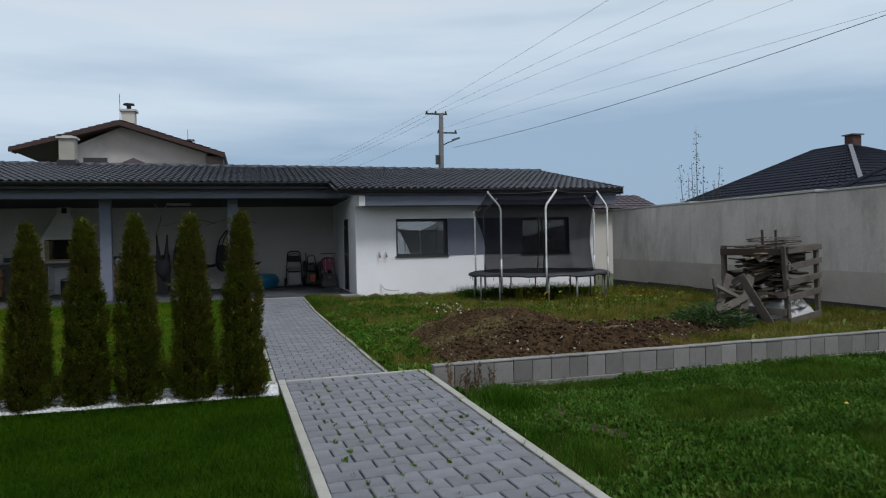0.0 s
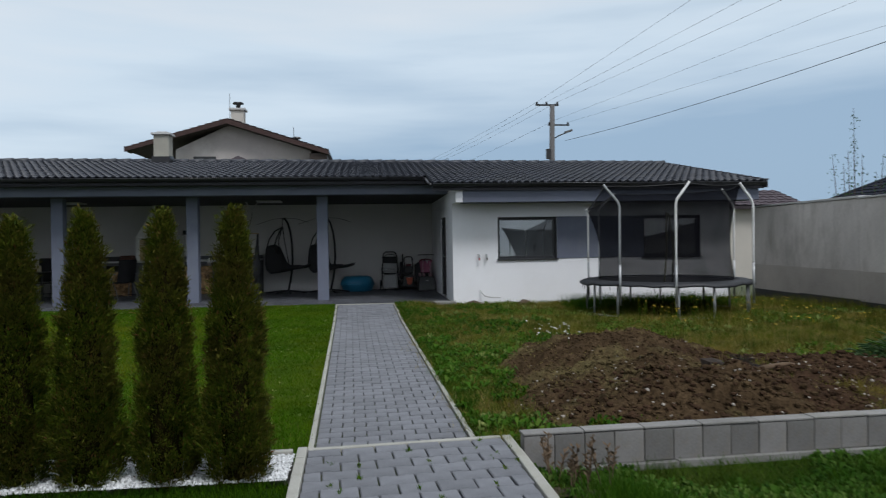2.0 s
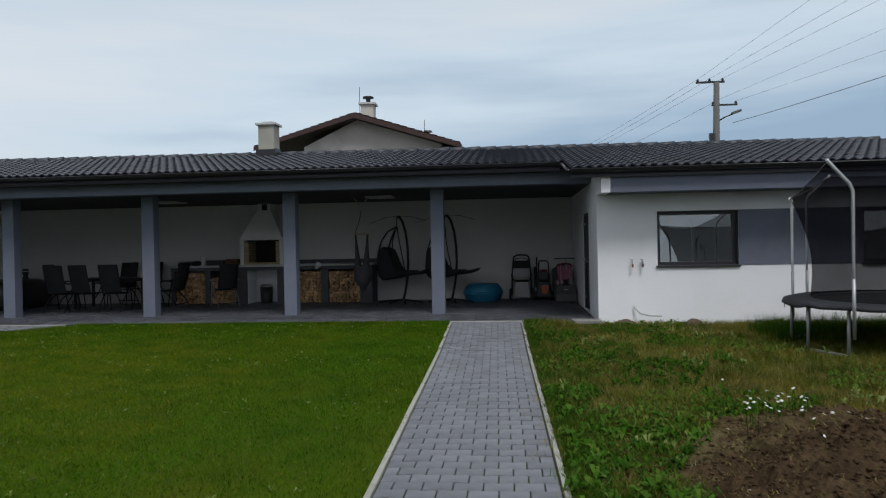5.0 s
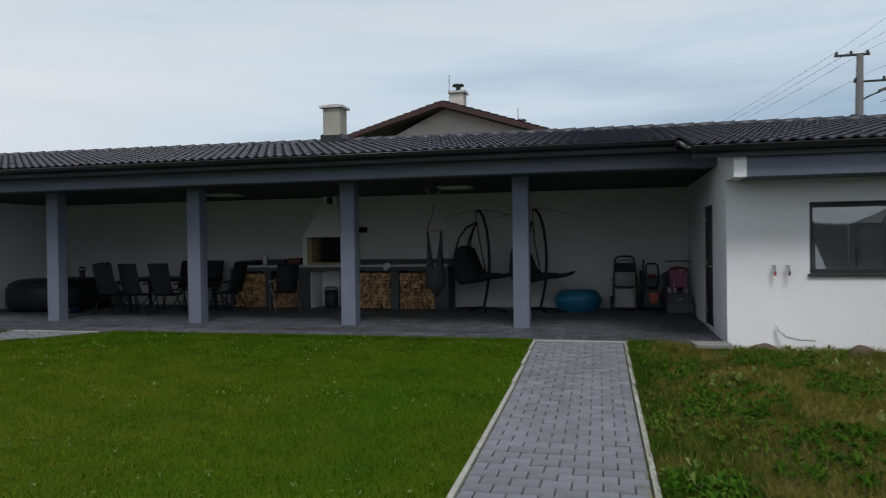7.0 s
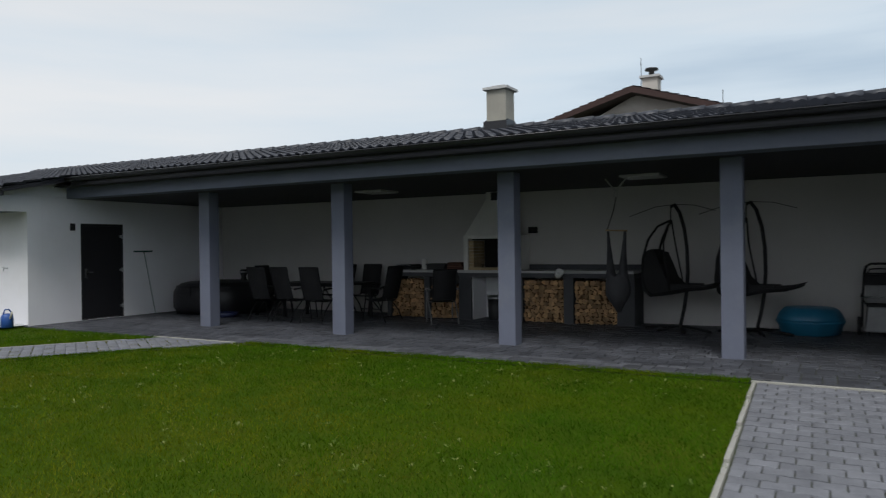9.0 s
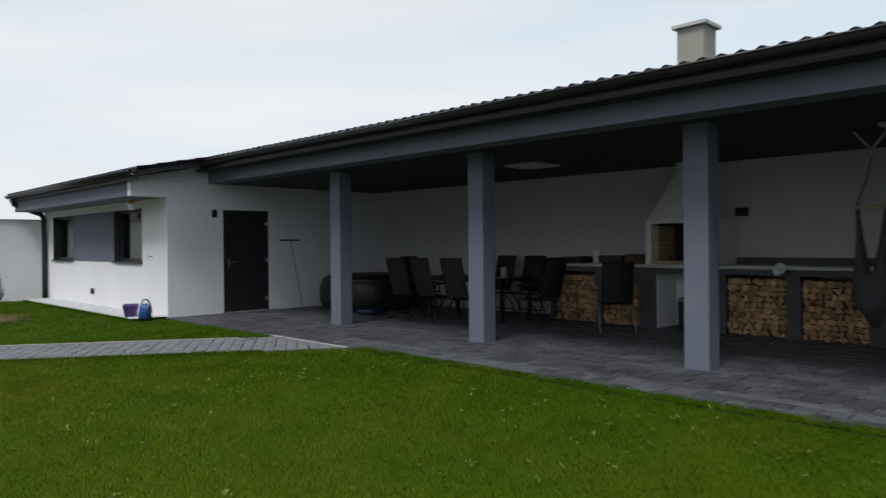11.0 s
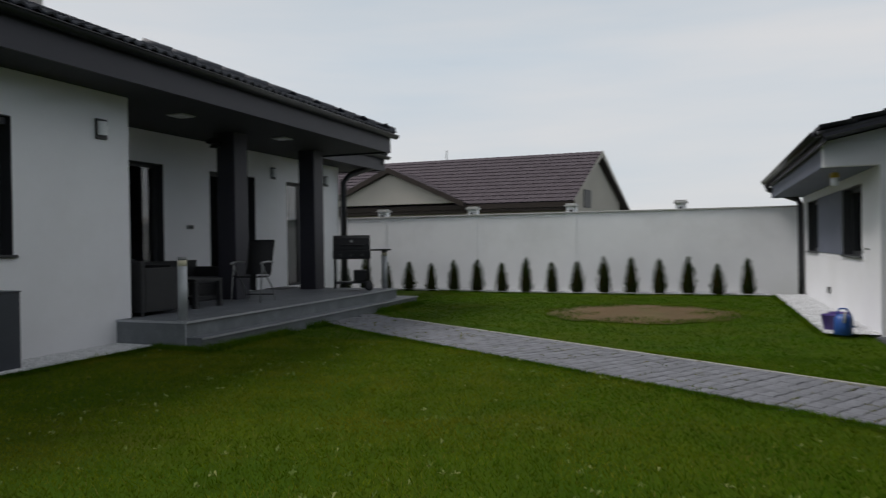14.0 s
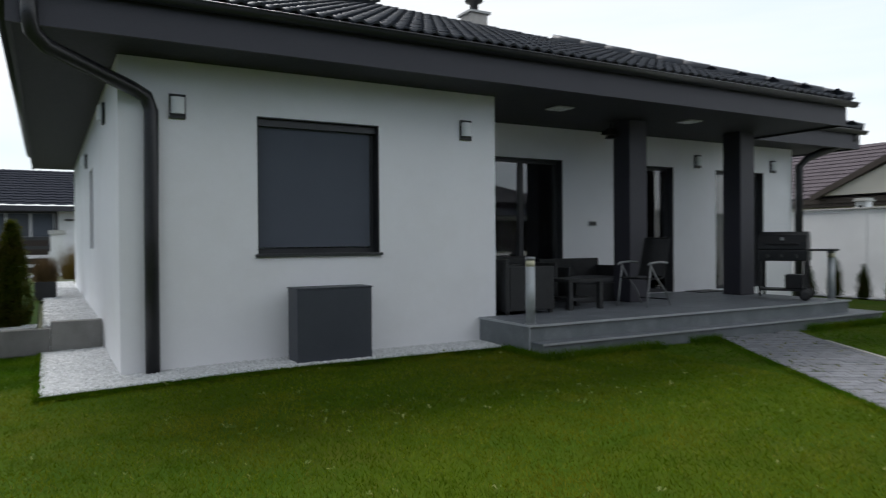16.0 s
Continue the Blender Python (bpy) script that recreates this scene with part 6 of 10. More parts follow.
part("tabletop", Bag().box(-11.62, -10.98, 8.14, 8.74, D + 0.40, D + 0.45), M_RATTAN, tb_, bevel=0.01)
part("shelf", Bag().box(-11.56, -11.04, 8.20, 8.68, D + 0.13, D + 0.17), M_RATTAN, tb_)
for x in (-11.62, -11.05):
    for y in (8.14, 8.67):
        part("leg", Bag().box(x, x + 0.07, y, y + 0.07, D, D + 0.399), M_RATTAN, tb_, bevel=0.006)
porch_chair = copy_thing(steel_chair, pose(-12.42, 8.74, D, 0, 0, -80))
tagged(porch_chair, "black sling chair with grey tubular frame on the terrace", "chair", "grey framed chairs")

t = thing("patio_heater", (-12.58, 7.88, 3.334), "small dark heater hung under the porch soffit", "heater")
part("bracket", Bag().tube([(-12.58, 7.88, 3.333), (-12.58, 7.88, 3.22)], 0.018, 8), M_BLACK_METAL, t)
part("heater_body", Bag().box(-12.72, -12.44, 7.80, 7.96, 3.12, 3.19).box(-12.66, -12.50, 7.83, 7.93, 3.19, 3.225), M_BLACK_METAL, t, bevel=0.012)
part("reflector", Bag().lathe([(0.10, 0.0), (0.075, 0.04), (0.03, 0.05)], 14, (-12.58, 7.88, 3.065)), M_BLACK_METAL, t, smooth=True)
for k, x in enumerate((-13.72, -13.58)):
    t = thing("shoe", (x, 7.30, D), "dark slip-on shoe on the terrace tiles by the door", "shoe", "shoes by the door", turn=8 * k)
    part("sole", Bag().prism([(-0.045, -0.13), (0.045, -0.13), (0.052, 0.06), (0.03, 0.14), (-0.03, 0.14), (-0.045, 0.04)], 0.0, 0.022), M_BLACK_PLASTIC, t, local=True, bevel=0.004)
    part("upper", Bag().add([(-0.04, -0.12, 0.023), (0.04, -0.12, 0.023), (0.046, 0.06, 0.023), (0.02, 0.13, 0.023), (-0.02, 0.13, 0.023), (-0.04, 0.04, 0.023), (-0.034, -0.11, 0.085), (0.034, -0.11, 0.085), (0.034, 0.02, 0.080), (0.014, 0.11, 0.050), (-0.014, 0.11, 0.050), (-0.032, 0.02, 0.080)], [(0, 1, 7, 6), (1, 2, 8, 7), (2, 3, 9, 8), (3, 4, 10, 9), (4, 5, 11, 10), (5, 0, 6, 11), (6, 7, 8, 9, 10, 11)]), M_GREY_CLOTH, t, local=True, bevel=0.006)


bbq = thing("barbecue_cart", (-15.30, 9.12, D), "black barbecue cart with a rounded lid and side shelf", "barbecue", turn=-63)


def bq(name, bag, mat, label="", **k):
    return part(name, bag, mat, bbq, label, local=True, **k)


for x in (-0.36, 0.30):
    for y in (-0.22, 0.20):
        bq("leg", Bag().box(x, x + 0.04, y, y + 0.04, 0.05 if x > 0 else 0.0, 0.62), M_BLACK_METAL)
bq("bottom_shelf", Bag().box(-0.36, 0.34, -0.20, 0.22, 0.14, 0.17), M_BLACK_METAL)
bq("charcoal_box", Bag().box(-0.30, -0.04, -0.16, 0.16, 0.172, 0.40), M_BLACK_METAL, "dark box on the lower shelf", bevel=0.015)
bq("firebox", Bag().box(-0.38, 0.36, -0.26, 0.26, 0.62, 0.80), M_BLACK_METAL, bevel=0.02)
lid_prof = [(0.26, 0.802), (0.25, 0.92), (0.19, 1.03), (0.06, 1.09), (-0.10, 1.09), (-0.22, 1.02), (-0.26, 0.90), (-0.26, 0.802)]
k_ = len(lid_prof)
bq("lid", Bag().add([(x, y, z) for x in (-0.37, 0.35) for y, z in lid_prof], [tuple(range(k_)), tuple(range(k_, 2 * k_))[::-1]] + [(i + k_, (i + 1) % k_ + k_, (i + 1) % k_, i) for i in range(k_)]), M_BLACK_METAL, "glossy black rounded lid", bevel=0.012)
bq("lid_handle", Bag().tube([(-0.25, 0.27, 0.90), (-0.25, 0.31, 0.90), (0.23, 0.31, 0.90), (0.23, 0.27, 0.90)], 0.012, 8), M_BLACK_METAL)
bq("thermometer", Bag().lathe([(0.03, 0), (0.03, 0.012), (0.02, 0.015)], 14, (0, 0, 0), pose(-0.01, 0.235, 0.97, -62, 0, 0)), M_GREY_TUBE)
bq("side_shelf", Bag().box(-0.78, -0.385, -0.22, 0.22, 0.78, 0.81), M_BLACK_METAL, bevel=0.008)
for x in (-0.22, 0.0, 0.2):
    bq("knob", Bag().lathe([(0.025, 0), (0.022, 0.03)], 12, (0, 0, 0), pose(x, 0.262, 0.70, -90, 0, 0)), M_BLACK_PLASTIC)
bbq.scale = (1.04, 1.04, 1.04)
for y in (-0.27, 0.27):
    bq("wheel", Bag().lathe([(0.03, -0.02), (0.085, -0.022), (0.09, 0), (0.085, 0.022), (0.03, 0.02)], 18, (0, 0, 0), pose(-0.34, y, 0.09, 90, 0, 0)), M_BLACK_PLASTIC, smooth=True)
t = thing("doormat", (-15.5, 7.3, D), "dark shoes and mat on the terrace by the door", "mat")
part("mat", Bag().box(-15.95, -15.25, 7.05, 7.45, D, D + 0.018), M_BLACK_PLASTIC, t, bevel=0.004)

# low kerb wall and gravel beside the house
lw = thing("garden_kerb_wall", (-3.6, 6.35, 0), "low weathered concrete kerb wall holding the upper lawn", "wall", kind="structure")
for k in range(4):
    x = -5.06 + k * 0.6
    part("block", Bag().box(x, x + 0.595, 6.25, 6.40, -0.2, 0.39 - 0.085 * k), M_COPING, lw, bevel=0.012)


# ---- trampoline ----
TX, TY, TR, TZ = 6.56, 14.62, 1.47, 0.59
tramp = thing("trampoline", (TX, TY, 0), "round garden trampoline with a sagging black safety net", "trampoline")
M_GALV = surface("galvanised_tube", (0.42, 0.43, 0.44), (0.35, 0.36, 0.37), scale=8, rough=0.45, metal=0.5, vary=0.1)
M_FOAM = surface("white_pole_foam", (0.74, 0.74, 0.73), (0.62, 0.62, 0.61), scale=6, rough=0.8, vary=0.1, stain=(0.35, 0.34, 0.30), stain_scale=3, stain_amount=0.4)
M_PAD = surface("worn_black_pad", (0.014, 0.015, 0.019), (0.026, 0.028, 0.033), scale=3, rough=0.6, bump=0.2, vary=0.2)
N = 48
part("frame_ring", Bag().tube([(TX + TR * math.cos(k * math.tau / N), TY + TR * math.sin(k * math.tau / N), TZ) for k in range(N)], 0.022, 8, closed=True), M_GALV, tramp, smooth=True)
part("jumping_mat", Bag().lathe([(0.02, TZ + 0.005), (0.6, TZ + 0.01), (1.20, TZ + 0.022), (1.22, TZ + 0.024), (1.22, TZ + 0.018), (0.02, TZ - 0.002)], N, (TX, TY, 0)), M_SLING, tramp, smooth=True)
rt = random.Random(3)
v = []
droop = [rt.uniform(-0.012, 0.012) for _ in range(N)]
for r, z in ((1.20, 0.034), (1.30, 0.055), (1.46, 0.052), (1.57, 0.016), (1.58, -0.028), (1.565, -0.028), (1.45, 0.035), (1.20, 0.022)):
    v += [(TX + r * math.cos(k * math.tau / N), TY + r * math.sin(k * math.tau / N), TZ + z + (droop[k] * 1.6 if r > 1.5 else 0.3 * droop[k])) for k in range(N)]
part("edge_pad", Bag().add(v, [(i * N + k, i * N + (k + 1) % N, ((i + 1) % 8) * N + (k + 1) % N, ((i + 1) % 8) * N + k) for i in range(8) for k in range(N)]), M_PAD, tramp, "worn black edge pad", smooth=True)
for k in range(60):
    a = k * math.tau / 60
    if k % 5 == 0:
        part("strap", Bag().tube([(TX + 1.56 * math.cos(a), TY + 1.56 * math.sin(a), TZ - 0.04), (TX + 1.56 * math.cos(a + 0.01), TY + 1.56 * math.sin(a + 0.01), TZ - 0.04 - rt.uniform(0.04, 0.09))], 0.006, 5), M_BLACK_PLASTIC, tramp)
POLES = [253, 219, 314, 142, 120, 12]
leans = {253: (0.26, 0.06), 219: (-0.24, 0.06), 314: (-0.20, 0.04), 142: (-0.02, 0.0), 120: (0.30, -0.06), 12: (-0.22, 0.0)}
TALL = {142: 1.98}
tops = []
for a in POLES:
    c, s = math.cos(radians(a)), math.sin(radians(a))
    x, y = TX + (1.50 if a == 142 else 1.60) * c, TY + (1.50 if a == 142 else 1.60) * s
    lx, ly = leans[a]
    part("pole", Bag().tube([(x, y, 0.25), (x, y, 1.20), (x + 0.004, y, TALL.get(a, 2.02) - 0.06), (x + lx * 0.12, y + ly * 0.12, TALL.get(a, 2.06) - 0.01), (x + lx, y + ly, TALL.get(a, 2.32)), (x + lx * 1.05, y + ly * 1.05, TALL.get(a, 2.32) + 0.03)], [0.018, 0.018, 0.021, 0.022, 0.022, 0.018], 8), M_FOAM if a in (253, 314, 12, 142) else M_GALV, tramp, "white foam-clad net pole" if a in (253, 314, 12, 142) else "", smooth=True)
    part("pole_sleeve", Bag().tube([(x, y, 0.30), (x, y, 0.95)], 0.021, 8), M_GALV, tramp, smooth=True)
    tops.append((a, x + lx, y + ly, TALL.get(a, 2.32)))
for a in (255, 316, 12, 70, 125, 190):
    for da in (0, 24):
        b = radians(a + da)
        part("leg", Bag().tube([(TX + TR * math.cos(b), TY + TR * math.sin(b), TZ), (TX + TR * 1.01 * math.cos(b), TY + TR * 1.01 * math.sin(b), 0.0)], 0.020, 8), M_GALV, tramp, smooth=True)
    b0, b1 = radians(a), radians(a + 24)
    part("foot_bar", Bag().tube([(TX + TR * 1.01 * math.cos(b0), TY + TR * 1.01 * math.sin(b0), 0.03), (TX + TR * 1.01 * math.cos(b1), TY + TR * 1.01 * math.sin(b1), 0.03)], 0.020, 8), M_GALV, tramp, smooth=True)


def net_material():
    m = bpy.data.materials.new("black_net")
    m.use_nodes = True
    nt = m.node_tree
    bs, out = nt.nodes["Principled BSDF"], nt.nodes["Material Output"]
    bs.inputs["Base Color"].default_value = (0.006, 0.006, 0.008, 1)
    bs.inputs["Roughness"].default_value = 1.0
    bs.inputs["Specular IOR Level"].default_value = 0.0
    tr, mix = nt.nodes.new("ShaderNodeBsdfTransparent"), nt.nodes.new("ShaderNodeMixShader")
    noi, mr, co = nt.nodes.new("ShaderNodeTexNoise"), nt.nodes.new("ShaderNodeMapRange"), nt.nodes.new("ShaderNodeTexCoord")
    noi.inputs["Scale"].default_value = 2.2
    mr.inputs["To Min"].default_value, mr.inputs["To Max"].default_value = 0.54, 0.74
    nt.links.new(co.outputs["Object"], noi.inputs["Vector"])
    nt.links.new(noi.outputs["Fac"], mr.inputs["Value"])
    nt.links.new(mr.outputs["Result"], mix.inputs[0])
    nt.links.new(tr.outputs[0], mix.inputs[1])
    nt.links.new(bs.outputs[0], mix.inputs[2])
    nt.links.new(mix.outputs[0], out.inputs["Surface"])
    return m


M_NET = net_material()
tops.sort()
angs = [t_[0] for t_ in tops] + [tops[0][0] + 360]
tx = [(t_[1], t_[2], t_[3]) for t_ in tops] + [tops[0][1:]]
v = []
rowsn = 9
for j in range(rowsn):
    u = j / (rowsn - 1)
    for k in range(N):
        a = k * 360 / N
        aa = a if a >= angs[0] else a + 360
        i = max(q for q in range(len(angs) - 1) if angs[q] <= aa)
        s = (aa - angs[i]) / (angs[i + 1] - angs[i])
        p, q = Vector(tx[i]), Vector(tx[i + 1])
        top = p.lerp(q, s) - Vector((0, 0, 0.03 * math.sin(math.pi * s)))
        low = Vector((TX + 1.22 * math.cos(radians(a)), TY + 1.22 * math.sin(radians(a)), TZ + 0.05))
        c = low.lerp(top, u)
        pull = 0.10 * math.sin(math.pi * u)
        c.x += (TX - c.x) * pull * 0.7
        c.y += (TY - c.y) * pull * 0.7
        v.append(c)
part("safety_net", Bag().add(v, [(i * N + k, i * N + (k + 1) % N, (i + 1) * N + (k + 1) % N, (i + 1) * N + k) for i in range(rowsn - 1) for k in range(N)]), M_NET, tramp, "fine black safety net", smooth=True)
part("net_cord", Bag().tube([v[(rowsn - 1) * N + k] for k in range(N)], 0.008, 6, closed=True), M_BLACK_PLASTIC, tramp)
part("door_band", Bag().tube([(TX - 0.50, TY - 1.12, TZ + 0.04), (TX - 0.44, TY - 1.10, 1.2), (TX - 0.46, TY - 1.14, 1.85), (TX - 0.40, TY - 1.12, 1.82), (TX - 0.32, TY - 1.10, 1.2), (TX - 0.36, TY - 1.13, TZ + 0.03)], 0.014, 6), surface("frayed_edging", (0.09, 0.085, 0.05), scale=9, rough=0.9, vary=0.2), tramp, "frayed net door edging", smooth=True)

# ---- pallet crate of old timber ----
M_OLD_WOOD = surface("weathered_grey_wood", (0.155, 0.135, 0.115), (0.085, 0.072, 0.060), scale=3, rough=0.9, bump=0.5, fine=50, vary=0.2, island=0.25, stretch=(1, 1, 1), stain=(0.055, 0.042, 0.032), stain_scale=2.5, stain_amount=0.6)
M_PALE_BOARD = surface("pale_split_board", (0.30, 0.24, 0.16), (0.2, 0.155, 0.105), scale=5, rough=0.9, bump=0.3, vary=0.2)
M_SACK = surface("white_torn_sack", (0.55, 0.55, 0.56), (0.45, 0.45, 0.47), scale=5, rough=0.6, bump=0.4, vary=0.15)
M_BOARD_BROWN = surface("dark_brown_board", (0.060, 0.038, 0.025), (0.034, 0.022, 0.016), scale=4, rough=0.9, bump=0.4, fine=60, vary=0.25, island=0.3)
GZ = 0.03
CRATE = pose(7.55, 8.15, GZ, 0, 0, 29) @ Matrix.Scale(0.92, 4)
crate = thing("timber_crate", (7.9, 8.85, 0.05), "weathered wooden pallet crate filled with old boards", "crate")


def crate_part(name, x0, x1, y0, y1, z0, z1, lean=(0, 0, 0), mat=M_OLD_WOOD, owner=None):
    """A board of the crate, in its own square: x along its long side, y into its depth; lean turns it about its middle."""
    c = Vector(((x0 + x1) / 2, (y0 + y1) / 2, (z0 + z1) / 2))
    m = CRATE @ Matrix.Translation(c) @ pose(0, 0, 0, *lean) @ Matrix.Translation(-c)
    return part(name, Bag().box(x0, x1, y0, y1, z0, z1, m), mat, owner or crate, bevel=0.004)


for y in (0.06, 0.48, 0.90):
    crate_part("skid", -0.02, 1.38, y - 0.05, y + 0.05, 0.0, 0.09)
for k in range(7):
    crate_part("deck_board", 0.0 + k * 0.19, 0.15 + k * 0.19, 0.0, 0.96, 0.092, 0.114)
for x, y, ln in ((0.0, 0.0, (0, -8, 0)), (1.35, 0.0, (0, -4, 0)), (0.0, 0.95, (0, -2, 0)), (1.35, 0.95, (0, 0, 0))):
    crate_part("corner_post", x - 0.05, x + 0.05, y - 0.03, y + 0.03, 0.02, 1.26, ln)
for z, tilt in ((1.14, -1.5), (0.90, -3), (0.66, -2.5), (0.42, -2)):
    crate_part("side_slat", -0.06, 1.42, -0.062, -0.034, z, z + 0.095, (0, tilt, 0))
crate_part("side_slat", 0.02, 1.40, -0.058, -0.034, 0.02, 0.15, (0, -1, 0))
for z, h, tilt in ((0.44, 0.09, -1), (0.20, 0.10, 2), (0.03, 0.07, 0)):
    crate_part("end_slat", -0.085, -0.055, -0.02, 0.98, z, z + h, (tilt, 0, 0))
crate_part("end_slat", -0.085, -0.055, -0.02, 0.98, 1.10, 1.21, (0, 0, 0), M_BOARD_BROWN)
crate_part("back_slat", 0.0, 1.38, 0.985, 1.01, 0.72, 0.84)
crate_part("back_slat", 0.0, 1.38, 0.985, 1.01, 0.30, 0.42)
for k in range(5):
    crate_part("top_board", -0.08, 1.40 - 0.05 * (k % 3), -0.05 + k * 0.205, 0.12 + k * 0.205, 1.225, 1.25, (rt.uniform(-2, 2), rt.uniform(-1.5, 1), rt.uniform(-3, 3)), M_BOARD_BROWN if k % 2 else M_OLD_WOOD)
crate_part("drawer_panel", 0.12, 1.20, 0.10, 0.16, 0.93, 1.16, (0, 0, 2), M_BOARD_BROWN)
for k in range(90):
    ln = rt.uniform(0.5, 1.35)
    z = 0.42 + 0.70 * k / 90
    x = min(max(0.66 + rt.uniform(-0.35, 0.2), ln / 2 - 0.28), 1.28 - ln / 2) if ln < 1.3 else 0.55
    y = rt.uniform(0.10, 0.82)
    w, h = rt.uniform(0.03, 0.075), rt.uniform(0.014, 0.04)
    b = thing("loose_board", tuple(CRATE @ Vector((x, y, z))), "old split board stacked in the pallet crate", "board", "crate boards")
    crate_part("board", x - ln / 2, x + ln / 2, y - w, y + w, z, z + h, (rt.uniform(-14, 14), rt.uniform(-9, 6), rt.uniform(-16, 16)), (M_OLD_WOOD, M_BOARD_BROWN, M_BOARD_BROWN, M_OLD_WOOD, M_PALE_BOARD)[k % 5], b)
for k in range(9):
    z = 1.262 + 0.013 * k
    x, y = 0.55 + rt.uniform(-0.2, 0.3), 0.45 + rt.uniform(-0.3, 0.3)
    b = thing("loose_board", tuple(CRATE @ Vector((x, y, z))), "thin old board lying on top of the crate", "board", "crate boards")
    crate_part("board", x - rt.uniform(0.25, 0.5), x + rt.uniform(0.25, 0.5), y - 0.04, y + 0.04, z, z + 0.014, (0, rt.uniform(-3, 3), rt.uniform(-35, 35)), (M_OLD_WOOD, M_BOARD_BROWN)[k % 2], b)
for x in (0.42, 0.98):
    b = thing("upright_stake", tuple(CRATE @ Vector((x, 0.5, 1.2))), "short dark stake sticking up from the crate", "stake", "stakes in the crate")
    crate_part("stake", x - 0.022, x + 0.022, 0.49, 0.52, 1.15, 1.50, (0, -5, 0), M_BOARD_BROWN, b)
for a_, b_, w in (((0.30, 0.20, 1.12), (0.02, -0.06, 0.88), 0.09), ((-0.16, 0.35, 1.02), (0.12, 0.12, 1.18), 0.08), ((-0.20, 0.75, 0.66), (0.25, 0.40, 0.98), 0.09), ((-0.24, 0.62, 0.60), (0.3, 0.3, 0.84), 0.07)):
    p, q = CRATE @ Vector(a_), CRATE @ Vector(b_)
    d = q - p
    b = thing("leaning_plank", tuple(p), "weathered plank sticking out of the pallet crate", "plank", "leaning planks")
    part("plank", Bag().box(0, d.length, -w / 2, w / 2, -0.013, 0.013, Matrix.Translation(p) @ d.to_track_quat("X", "Z").to_matrix().to_4x4() @ pose(0, 0, 0, 55, 0, 0)), M_OLD_WOOD, b, bevel=0.004)
trestle = thing("broken_trestle", (6.85, 8.3, 0.05), "broken trestle of nailed grey planks leaning on the crate", "trestle")
for p0, p1, w in (((6.96, 8.90, 0.24), (7.30, 9.02, 0.85), 0.10), ((7.27, 8.78, 0.04), (7.68, 9.02, 0.82), 0.125), ((7.84, 8.76, 0.05), (7.44, 8.95, 0.84), 0.11), ((6.95, 8.84, 0.31), (7.50, 8.88, 0.53), 0.10), ((6.95, 8.87, 0.70), (7.38, 8.90, 0.50), 0.06), ((6.95, 8.86, 0.27), (7.40, 8.90, 0.25), 0.08), ((6.97, 8.96, 0.82), (7.12, 8.99, 0.03), 0.09)):
    a, b_ = (Vector((7.55 + 0.92 * (q[0] - 8.10), 8.15 + 0.92 * (q[1] - 8.75), 0.03 + 0.92 * (q[2] - 0.03))) for q in (p0, p1))
    d = b_ - a
    part("plank", Bag().box(0, d.length, -w / 2, w / 2, -0.016, 0.016, Matrix.Translation(a) @ d.to_track_quat("X", "Z").to_matrix().to_4x4() @ pose(0, 0, 0, 62, 0, 0)), M_OLD_WOOD, trestle, bevel=0.004)
for k, (x, y, z, w, ang) in enumerate(((0.28, 0.20, 0.12, 0.44, 4), (0.78, 0.20, 0.12, 0.46, -6), (1.14, 0.22, 0.12, 0.34, 5), (0.32, 0.22, 0.27, 0.40, -5), (0.80, 0.22, 0.27, 0.42, 8), (0.20, 0.72, 0.13, 0.40, 80), (0.18, 0.66, 0.28, 0.36, 95))):
    b = thing("torn_sack", tuple(CRATE @ Vector((x, y, z))), "torn white plastic sack stuffed into the crate", "sack", "white sacks")
    bag = Bag().sheet([i / 8 for i in range(9)], [j / 6 for j in range(7)], lambda u, w_: 0)
    pts = []
    for i, (u, w_, _) in enumerate(bag.v):
        hgt = 0.14 * (max(1 - (2 * u - 1) ** 4, 0) * max(1 - (2 * w_ - 1) ** 4, 0)) ** 0.5 + 0.025 * noise.noise((u * 4 + k, w_ * 4, 1.3))
        pts.append((u, w_, hgt))
    m = CRATE @ pose(x, y, z, 0, 0, ang)
    bag.v = [tuple(m @ Vector(((u - 0.5) * w, (w_ - 0.5) * 0.42, hgt))) for u, w_, hgt in pts] + [tuple(m @ Vector(((u - 0.5) * w, (w_ - 0.5) * 0.42, -0.03 * (1 - (2 * u - 1) ** 4) - 0.005))) for u, w_, hgt in pts]
    nf = list(bag.f)
    bag.f = nf + [tuple(q + 63 for q in f_[::-1]) for f_ in nf]
    edge = [*range(0, 9), *range(17, 63, 9), *range(61, 53, -1), *range(45, 0, -9)]
    bag.f += [(edge[i], edge[i] + 63, edge[(i + 1) % len(edge)] + 63, edge[(i + 1) % len(edge)]) for i in range(len(edge))]
    part("sack", bag, M_SACK, b, smooth=True)


# ---- beyond the plot ----
M_BROWN_TILE = surface("brown_roof_tile", (0.072, 0.057, 0.066), (0.100, 0.082, 0.094), scale=2.5, rough=0.75, spec=0.3, bump=0.2, vary=0.2, island=0.25)
M_OLD_RENDER = surface("raw_grey_render", (0.50, 0.455, 0.435), (0.40, 0.365, 0.35), scale=0.6, rough=0.95, bump=0.3, fine=20, vary=0.1, stain=(0.66, 0.64, 0.62), stain_scale=0.35, stain_amount=0.7)
M_CREAM = surface("cream_house_render", (0.50, 0.465, 0.42), (0.45, 0.42, 0.38), scale=0.8, rough=0.9, vary=0.05)
M_DARK_WOOD = surface("dark_brown_eaves", (0.035, 0.022, 0.016), scale=3, rough=0.7, vary=0.2)
